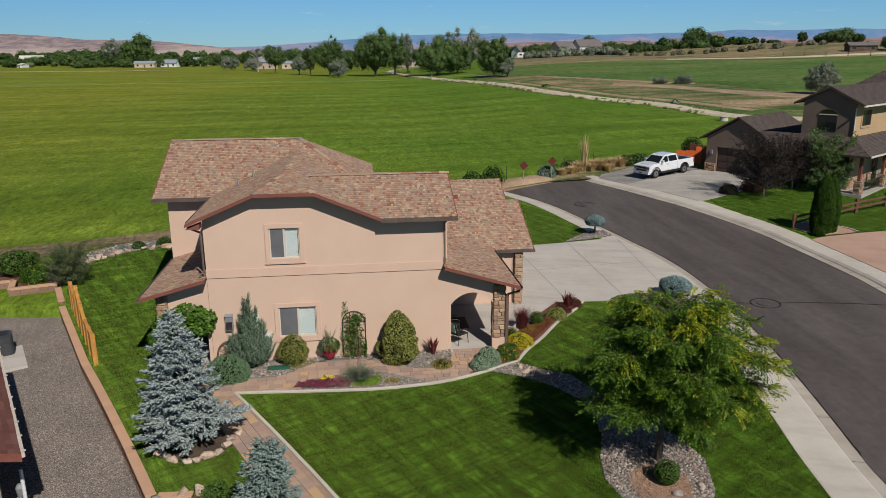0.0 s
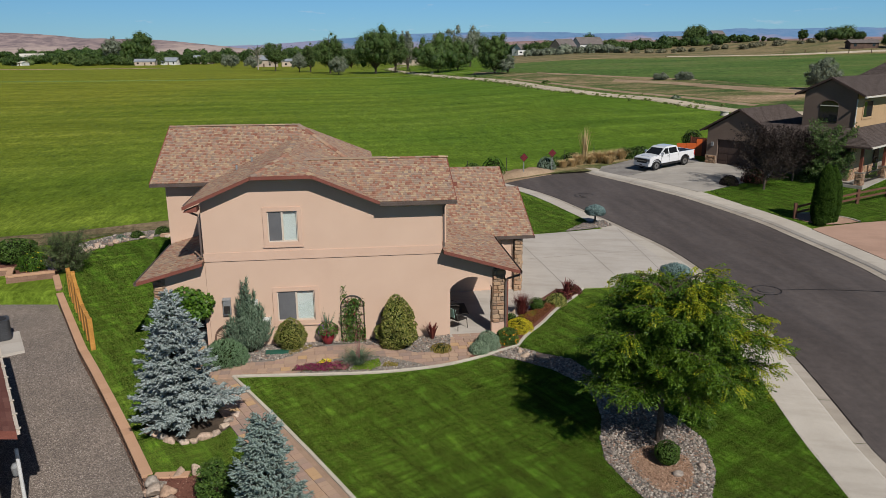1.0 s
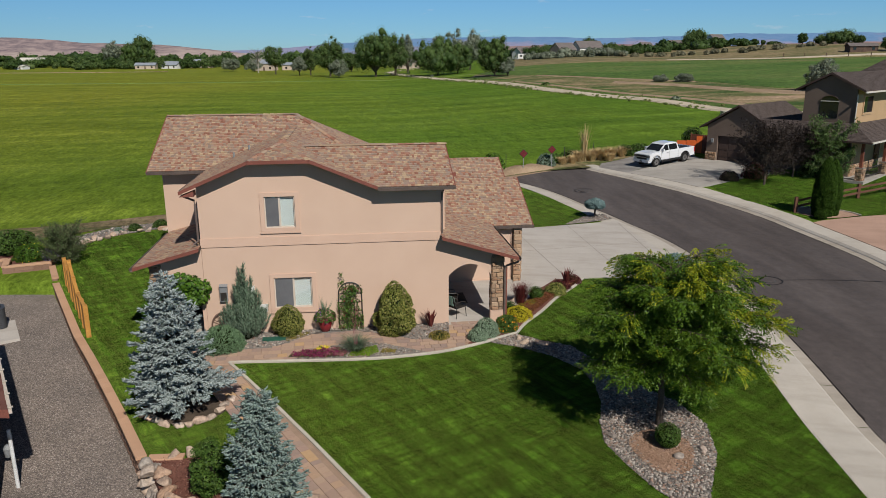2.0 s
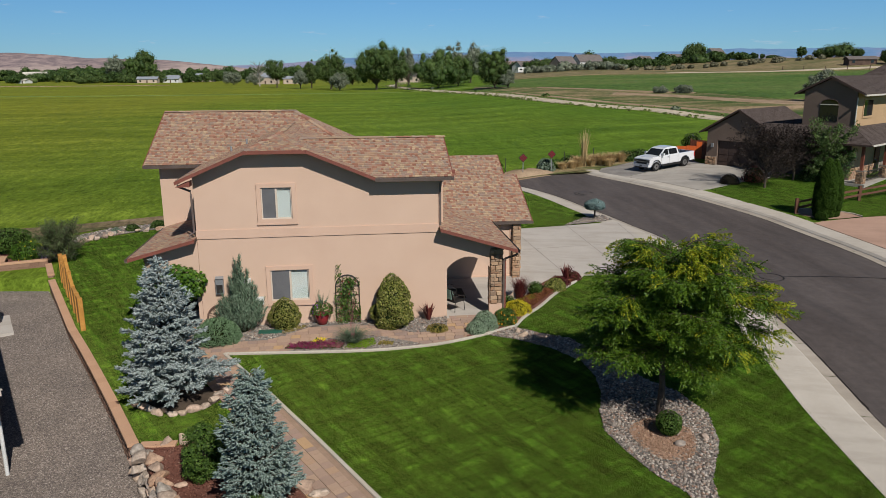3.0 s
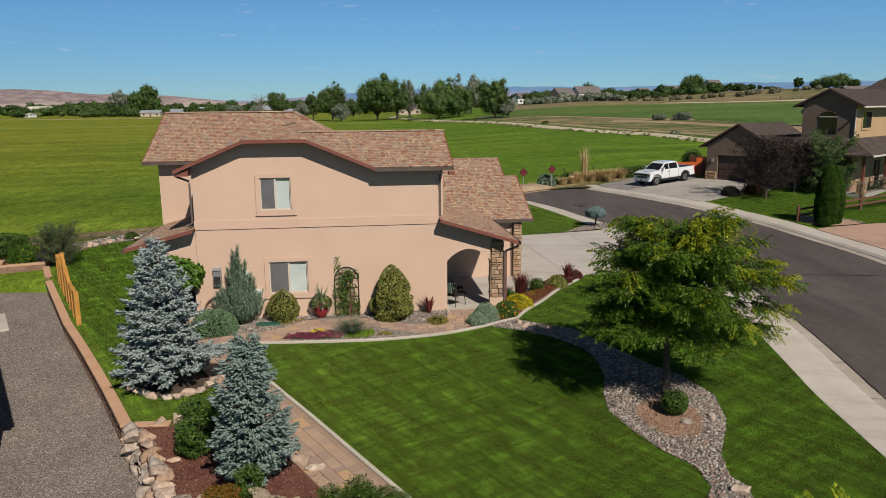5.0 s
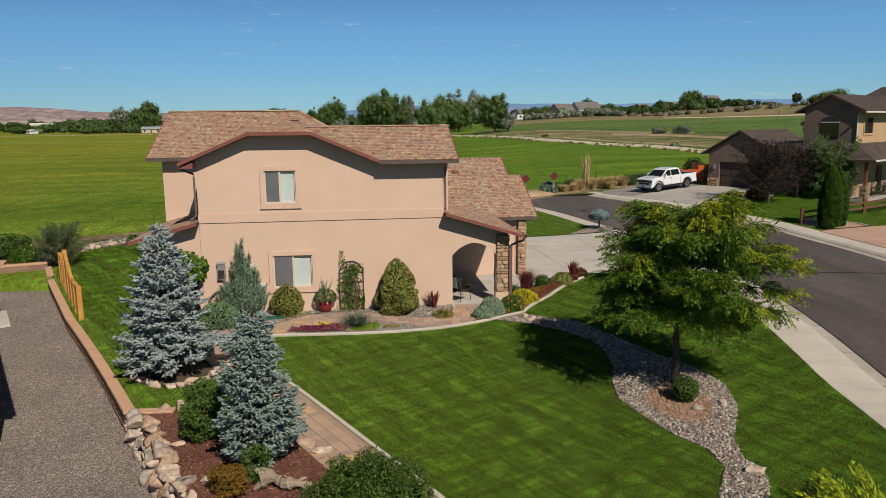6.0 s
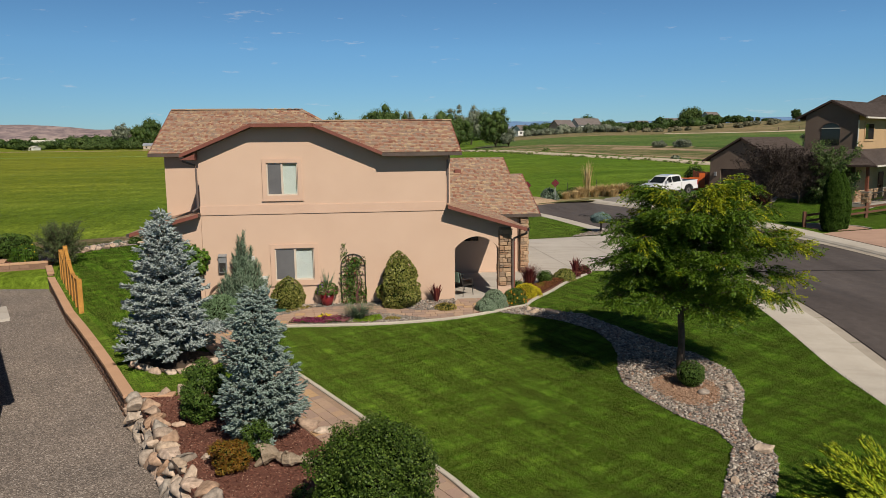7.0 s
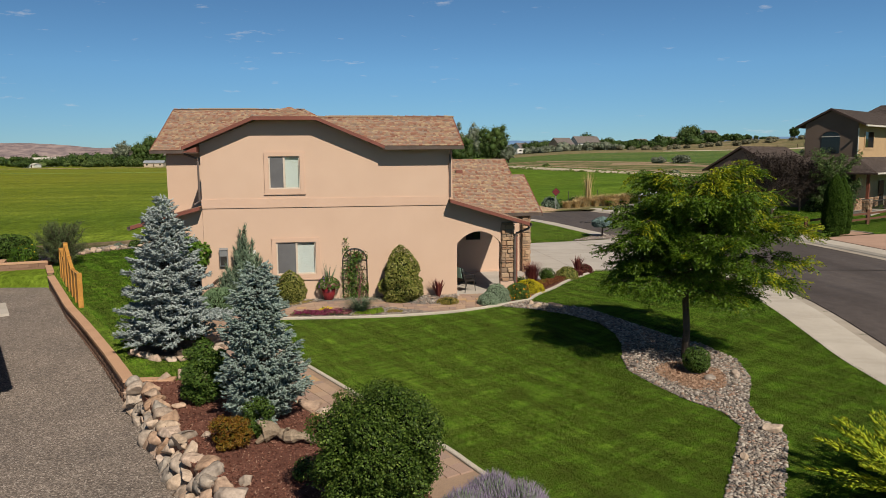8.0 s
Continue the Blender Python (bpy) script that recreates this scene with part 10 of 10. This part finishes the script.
leafy_tree("poplar", "dark poplar on the skyline", "tree", 189.6, 470.0, 4.4, 2.9, DARK_WOODS, 233, 12, 900, 0.95, 0.1, 0.85)
leafy_tree("poplar", "dark poplar on the skyline", "tree", 195.3, 470.0, 3.6, 1.8, DARK_WOODS, 234, 12, 900, 0.95, 0.1, 0.85)
leafy_tree("poplar", "dark poplar on the skyline", "tree", 201.6, 470.0, 2.3, 4.4, DARK_WOODS, 235, 12, 900, 0.95, 0.1, 0.85)
leafy_tree("juniper_tree", "dark upright juniper on the hill", "tree", 186.6, 400.0, 8.1, 2.5, DARK_WOODS, 240, 14, 1200, 0.81, 0.08, 0.85)
leafy_tree("cottonwood", "green tree on the dry hill", "tree", 217.1, 420.0, 8.4, 8.5, COTTONWOOD, 241, 26, 3000, 0.85, 0.1, 1.2)
leafy_tree("cottonwood", "green tree on the dry hill", "tree", 213.2, 430.0, 5.5, 6.0, COTTONWOOD, 242, 20, 2000, 0.87, 0.1, 1.2)
leafy_tree("cottonwood", "small tree on the dry hill", "tree", 221.9, 410.0, 5.4, 3.5, DARK_WOODS, 243, 12, 1100, 0.83, 0.1, 1.2)
leafy_tree("pine_tree", "dark pine on the hill", "tree", 198.9, 340.0, 9.4, 4.5, DARK_WOODS, 244, 20, 2400, 0.69, 0.1, 0.85)
leafy_tree("russian_olive", "silvery olive tree behind the taupe house", "tree", 75.0, 150.0, 7.6, 3.3, OLIVE_TREE, 245, 44, 9000, 0.30, 0.06, 1.1, size=0.55)
leafy_tree("russian_olive", "round silvery shrub in the dry strip", "tree", 53.0, 186.0, 2.0, 1.9, OLIVE_TREE, 246, 26, 3000, 0.26, 0.02, 0.9, size=0.34)
leafy_tree("russian_olive", "round silvery shrub in the dry strip", "tree", 58.2, 184.0, 2.5, 2.3, OLIVE_TREE, 247, 28, 3400, 0.28, 0.02, 0.9, size=0.38)
leafy_tree("field_edge_tree", "broad tree beyond the hay field", "tree", -324.4, 560.0, 8.3, 8.7, DARK_WOODS, 260, 18, 1600, 1.13, 0.05, 0.85)
leafy_tree("field_edge_tree", "broad tree beyond the hay field", "tree", -324.8, 640.0, 11.8, 14.9, DARK_WOODS, 261, 18, 1600, 1.29, 0.05, 0.85)
leafy_tree("field_edge_tree", "broad tree beyond the hay field", "tree", -257.9, 540.0, 6.8, 8.4, COTTONWOOD, 262, 18, 1600, 1.09, 0.05, 0.85)
leafy_tree("field_edge_tree", "broad tree beyond the hay field", "tree", -252.6, 560.0, 8.7, 8.7, DARK_WOODS, 263, 18, 1600, 1.13, 0.05, 0.85)
leafy_tree("field_edge_tree", "broad tree beyond the hay field", "tree", -234.0, 545.0, 7.6, 7.6, COTTONWOOD, 264, 18, 1600, 1.10, 0.05, 0.85)
leafy_tree("field_edge_tree", "broad tree beyond the hay field", "tree", -257.0, 520.0, 3.9, 3.6, COTTONWOOD, 265, 18, 1600, 1.05, 0.05, 0.85)
leafy_tree("field_edge_tree", "broad tree beyond the hay field", "tree", -195.7, 560.0, 9.1, 6.5, DARK_WOODS, 266, 18, 1600, 1.13, 0.05, 0.85)
leafy_tree("field_edge_tree", "broad tree beyond the hay field", "tree", -187.0, 600.0, 10.0, 5.6, COTTONWOOD, 267, 18, 1600, 1.21, 0.05, 0.85)
leafy_tree("field_edge_tree", "broad tree beyond the hay field", "tree", -199.2, 660.0, 13.8, 12.8, DARK_WOODS, 268, 18, 1600, 1.33, 0.05, 0.85)
leafy_tree("field_edge_tree", "broad tree beyond the hay field", "tree", -189.3, 560.0, 5.9, 3.5, DARK_WOODS, 269, 18, 1600, 1.13, 0.05, 0.85)
leafy_tree("field_edge_tree", "broad tree beyond the hay field", "tree", -214.7, 560.0, 6.7, 5.2, COTTONWOOD, 270, 18, 1600, 1.13, 0.05, 0.85)
leafy_tree("field_edge_tree", "broad tree beyond the hay field", "tree", -181.1, 680.0, 13.9, 10.6, DARK_WOODS, 271, 18, 1600, 1.37, 0.05, 0.85)
leafy_tree("field_edge_tree", "broad tree beyond the hay field", "tree", -356.8, 650.0, 8.1, 12.6, DARK_WOODS, 272, 18, 1600, 1.31, 0.05, 0.85)
leafy_tree("field_edge_tree", "broad tree beyond the hay field", "tree", -136.7, 640.0, 12.7, 9.9, DARK_WOODS, 273, 18, 1600, 1.29, 0.05, 0.85)
leafy_tree("field_edge_tree", "broad tree beyond the hay field", "tree", -54.3, 420.0, 12.3, 6.5, COTTONWOOD, 274, 18, 1600, 0.85, 0.05, 0.85)
far_house("white barn beyond the hay field", -383.0, 690.0, 20, 10, 5.0, 3.6, WHITE_WALL, PALE_ROOF, 12)
far_house("small white shed beyond the hay field", -320.6, 560.0, 9, 8, 2.4, 1, WHITE_WALL, PALE_ROOF, -8)
far_house("low house with a grey metal roof", -220.0, 545.0, 14, 8, 3, 1.6, TAN_WALL, GREY_ROOF, 8)
far_house("pale cottage beyond the hay field", -207.1, 560.0, 13, 8, 3, 2.4, WHITE_WALL, GREY_ROOF, -12)
far_house("house with a long grey metal roof", -197.4, 600.0, 18, 8, 3.6, 3, TAN_WALL, GREY_ROOF, 6)
far_house("tan house behind the far trees", -114.0, 470.0, 12, 8, 4.5, 2.5, TAN_WALL, GREY_ROOF, -10)
far_house("white house behind the far trees", -101.5, 480.0, 10, 8, 3.4, 1.4, TAN_WALL, GREY_ROOF, 15)
far_house("house behind the cottonwoods", -25.9, 480.0, 14, 8, 4, 2.6, TAN_WALL, DARK_ROOF, 10)
far_house("grey-roofed house behind the olives", 64.7, 425.0, 12, 8, 4.2, 3.5, TAN_WALL, DARK_ROOF, 35)
far_house("large grey-roofed farmhouse with a white gable", 81.0, 440.0, 16, 9, 4.4, 3.6, WHITE_WALL, DARK_ROOF, 24)
far_house("cottage by the trailer", 44.0, 450.0, 9, 8, 3.6, 3.2, WHITE_WALL, DARK_ROOF, 40)
far_house("pale house on the skyline", 165.5, 470.0, 13, 8, 3.8, 4, WHITE_WALL, DARK_ROOF, 40)
far_house("small pale house on the skyline", 155.5, 520.0, 12, 8, 3.2, 3, WHITE_WALL, DARK_ROOF, 30)
far_house("pale house behind the dark trees", 137.7, 530.0, 9, 8, 3.4, 3, WHITE_WALL, DARK_ROOF, 30)
far_house("old dark timber barn on the dry hill", 188.0, 345.0, 12, 6, 2.7, 1.2, BARN_WALL, DARK_ROOF, -6)
trailer = thing("camper_trailer", "white camper trailer parked by the far trees", "trailer", pose(43.5, 425, H(43.5, 425), 0, 0, 5))
part("body", Build().prism([(-4.5, -1.2, 0.6), (4.5, -1.2, 0.6), (4.5, -1.2, 2.6), (3.6, -1.2, 3.3), (-4.5, -1.2, 3.3)], (0, 2.4, 0)), WHITE_WALL, trailer)
for k in range(3):
    part("window", Build().box(-3.4 + 2.4 * k, -1.24, 1.7, -2.0 + 2.4 * k, -1.205, 2.5), DARK_GLASS, trailer)
for x in (-0.8, 0.6):
    part("wheel", Build().tube([(x, -1.25, 0.4), (x, -0.9, 0.4)], [0.4, 0.4], 14), IRON, trailer)
part("tow_bar", Build().box(4.5, -0.1, 0.5, 5.6, 0.1, 0.62), IRON, trailer)
trough = thing("concrete_trough", "round concrete box at the track corner", "culvert box", pose(40.4, 108.0, H(40.4, 108)))
part("ring", Build().tube([(0, 0, -0.1), (0, 0, 0.55)], [0.6, 0.55], 16), CONCRETE, trough)
part("lid", Build().tube([(0, 0, 0.55), (0, 0, 0.65)], [0.65, 0.65], 16), CURBING, trough)


def bare_tree(x, y, hz, seed):
    rs = np.random.RandomState(seed)
    t = thing("dead_tree", "bare dead cottonwood at the field edge", "tree", pose(x, y, H(x, y)))
    pale = mottled("bleached_wood", (0.26, 0.23, 0.20), (0.36, 0.32, 0.28), 0.5, 4, 0.9, 0.2, 0.02)
    part("trunk", Build().tube([(0, 0, -0.2), (0.2, 0, hz * 0.4), (0, 0, hz * 0.75)], [hz * 0.03, hz * 0.022, 0.1], 7), pale, t)
    b = Build()
    for _ in range(46):
        z0 = hz * rs.uniform(0.25, 0.7)
        a, r = rs.uniform(0, 6.28), hz * rs.uniform(0.15, 0.42)
        q = Vector((math.cos(a) * r, math.sin(a) * r, z0 + r * rs.uniform(0.3, 1.1)))
        b.tube([(0, 0, z0), tuple(q * 0.5 + Vector((0, 0, z0 * 0.55))), tuple(q)], [0.16, 0.11, 0.05], 4)
    tagged(part("branchwork", b, pale, t), kind="stuff")


bare_tree(-101, 398, 13.5, 5)


def woods(name, spots, mat, seed, label):
    """Far woods: many lobed crowns in one mesh."""
    rs = np.random.RandomState(seed)
    Ps, Ns, Cs, Rs = [], [], [], []
    for x, y, r, h in spots:
        c, rr = lobes_of(rs, (x, y, H(x, y) + h * 0.55), (r * 0.8, r * 0.8, h * 0.4), 9 if r > 1 else 2, r * 0.5 if r > 1 else h * 0.9)
        P, N = lobe_places(rs, c, rr, 330 if r > 4.5 else 620 if r > 1 else 40, 0.85)
        Ps.append(P), Ns.append(N), Cs.append(c), Rs.append(rr)
    P, N = np.concatenate(Ps), np.concatenate(Ns)
    big = min(1.5, 0.2 + 0.22 * sum(s[2] for s in spots) / len(spots))
    leaves = leaf_mesh(name, P, N + np.array([0, 0, 0.3]), big, 0.72 * big, rs, 0.5)
    bm = bmesh.new()
    bm.from_mesh(leaves)
    bm.from_mesh(lumps(np.concatenate(Cs), np.concatenate(Rs), 0.85, rs, 0.80, True))
    ob = part(name, bm, mat)
    return tagged(ob, label, {"sage_brush": "brush", "verge_weeds": "weeds", "olive_thicket": "thicket"}.get(name, "woods"), kind="stuff")


rs = np.random.RandomState(9)
spots = [(x, 720 + rs.uniform(-60, 130), rs.uniform(5, 11), 5.5 + 8.0 * rs.uniform(0, 1) ** 2) for x in np.linspace(-640, -60, 120)]
woods("far_woods", spots, DARK_WOODS, 300, "dark green woods beyond the hay field")
spots = [(x, 575 + rs.uniform(-20, 40), rs.uniform(2.5, 6.5), 2.5 + 7.0 * rs.uniform(0, 1) ** 1.7) for x in np.linspace(-420, -110, 30)]
woods("far_woods", spots, COTTONWOOD, 301, "mixed green trees beyond the hay field")
spots = [(x, 1000 + rs.uniform(-120, 250), rs.uniform(9, 17), rs.uniform(8, 14)) for x in np.linspace(-900, 700, 150)]
woods("far_woods", spots, DARK_WOODS, 302, "distant dark woods across the valley")
spots = [(x, 452 + rs.uniform(-18, 28), rs.uniform(3, 6.5), rs.uniform(3, 6.0)) for x in np.linspace(30, 175, 46)]
woods("far_woods", spots, DARK_WOODS, 303, "dark trees behind the pasture")
spots = [(x, 402 + rs.uniform(-8, 8), rs.uniform(2.2, 4.2), rs.uniform(2.5, 4.5)) for x in np.linspace(44, 92, 20)]
woods("olive_thicket", spots, OLIVE_TREE, 304, "silvery olive thicket in front of the farmhouse")
spots = [(x, 385 + rs.uniform(-8, 8), rs.uniform(1.5, 3), rs.uniform(1.2, 2.4)) for x in np.linspace(90, 190, 18)]
woods("sage_brush", spots, foliage("sage_brush_leaves", [(0.0, (0.10, 0.10, 0.055)), (1.0, (0.19, 0.175, 0.11))], 0.1), 305, "grey sage brush along the pasture edge")
spots = [(p.x + rs.uniform(3, 7), p.y + rs.uniform(-3, 3), rs.uniform(0.5, 1.3), rs.uniform(0.5, 1.2)) for p in TRACK_LINE[8:70:1]]
for k, (x, y, r, h) in enumerate(spots[1::13]):
    shrub("ditch_bush", "low weedy bush on the ditch bank", "shrub", x, y, "mound", r, h, 90, (0.45, 0.3), MID_LEAF if k % 3 else OLIVE_TREE, 310 + k, core=False)
spots = []
for s in (-2.1, 2.1):
    edge = offset(TRACK_LINE, s)
    for _ in range(900):
        i = rs.randint(6, len(edge) - 7)
        p = edge[i].lerp(edge[i + 1], rs.uniform(0, 1))
        spots.append((p.x + rs.normal() * 0.9, p.y + rs.normal() * 0.9, rs.uniform(0.2, 0.6), 0.05 + 0.30 * rs.uniform() ** 3))
woods("verge_weeds", spots, foliage("verge_weed_leaves", [(0.0, (0.10, 0.16, 0.03)), (0.6, (0.16, 0.20, 0.05)), (1.0, (0.28, 0.255, 0.12))], 0.15), 306, "low green and straw weeds along the farm track")
for k in range(9):
    x, y = 150 + 7.5 * k, 338 - 4.0 * k
    fp = thing("hill_fence_post", "weathered fence post on the dry hill", "fence post", pose(x, y, H(x, y)), "hill fence posts")
    part("post", Build().box(-0.12, -0.12, -0.2, 0.12, 0.12, 1.9), BARN_WALL, fp)


def mountains(name, line, dist, depth, base, mat, label, seed, rough=0.10):
    """A ridge far off: its crest follows line (x, z), with folded slopes down to the plain."""
    rs = np.random.RandomState(seed)
    xs = np.linspace(line[0][0], line[-1][0], 260)
    zs = np.interp(xs, [p[0] for p in line], [p[1] for p in line])
    rows, m = [], 12
    for j in range(m + 1):
        f = j / m
        for x, z in zip(xs, zs):
            k = noise.noise((x * 0.006, f * 2.2, seed)) + 0.5 * noise.noise((x * 0.02, f * 5, seed + 3))
            crest = z * (1 + 0.025 * noise.noise((x * 0.012, 1.5, seed)))
            zz = base + (crest - base) * (f ** 1.15 + rough * k * math.sin(math.pi * f))
            rows.append((x, dist - depth * (1 - f) + 30 * k * math.sin(math.pi * f), zz))
    n = len(xs)
    b = Build().add(rows, [(j * n + i, j * n + i + 1, (j + 1) * n + i + 1, (j + 1) * n + i) for j in range(m) for i in range(n - 1)])
    return tagged(part(name, b, mat, smooth=True), label, "mountains", kind="structure")


def distant(name, dark, light, haze_glow, strength, foot=None, top=1.0):
    """Bare slopes; the haze of kilometres of bright air is put in as emission."""
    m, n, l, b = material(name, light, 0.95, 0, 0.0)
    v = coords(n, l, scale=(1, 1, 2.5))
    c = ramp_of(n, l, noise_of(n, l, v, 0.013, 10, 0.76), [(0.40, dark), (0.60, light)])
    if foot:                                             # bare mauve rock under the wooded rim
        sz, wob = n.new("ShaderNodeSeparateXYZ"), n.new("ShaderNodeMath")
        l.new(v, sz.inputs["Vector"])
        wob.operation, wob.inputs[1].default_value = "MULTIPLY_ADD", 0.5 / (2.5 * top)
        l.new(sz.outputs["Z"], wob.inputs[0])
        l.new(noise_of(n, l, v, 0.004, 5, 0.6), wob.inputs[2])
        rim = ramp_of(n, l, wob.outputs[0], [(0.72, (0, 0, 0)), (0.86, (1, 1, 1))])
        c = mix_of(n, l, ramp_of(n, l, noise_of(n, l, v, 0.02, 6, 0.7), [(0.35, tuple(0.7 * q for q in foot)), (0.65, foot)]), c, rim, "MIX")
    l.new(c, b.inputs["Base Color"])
    b.inputs["Emission Color"].default_value = (*haze_glow, 1)
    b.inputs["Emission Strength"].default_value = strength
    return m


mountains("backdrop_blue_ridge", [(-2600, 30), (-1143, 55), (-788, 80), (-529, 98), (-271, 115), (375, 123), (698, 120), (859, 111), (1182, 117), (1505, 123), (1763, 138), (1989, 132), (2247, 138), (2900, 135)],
          4550, 500, -5, distant("blue_ridge", (0.035, 0.055, 0.09), (0.07, 0.09, 0.13), (0.118, 0.235, 0.405), 0.78, (0.19, 0.105, 0.095), 125), "long mesa on the horizon, blue with haze", 1, 0.05)
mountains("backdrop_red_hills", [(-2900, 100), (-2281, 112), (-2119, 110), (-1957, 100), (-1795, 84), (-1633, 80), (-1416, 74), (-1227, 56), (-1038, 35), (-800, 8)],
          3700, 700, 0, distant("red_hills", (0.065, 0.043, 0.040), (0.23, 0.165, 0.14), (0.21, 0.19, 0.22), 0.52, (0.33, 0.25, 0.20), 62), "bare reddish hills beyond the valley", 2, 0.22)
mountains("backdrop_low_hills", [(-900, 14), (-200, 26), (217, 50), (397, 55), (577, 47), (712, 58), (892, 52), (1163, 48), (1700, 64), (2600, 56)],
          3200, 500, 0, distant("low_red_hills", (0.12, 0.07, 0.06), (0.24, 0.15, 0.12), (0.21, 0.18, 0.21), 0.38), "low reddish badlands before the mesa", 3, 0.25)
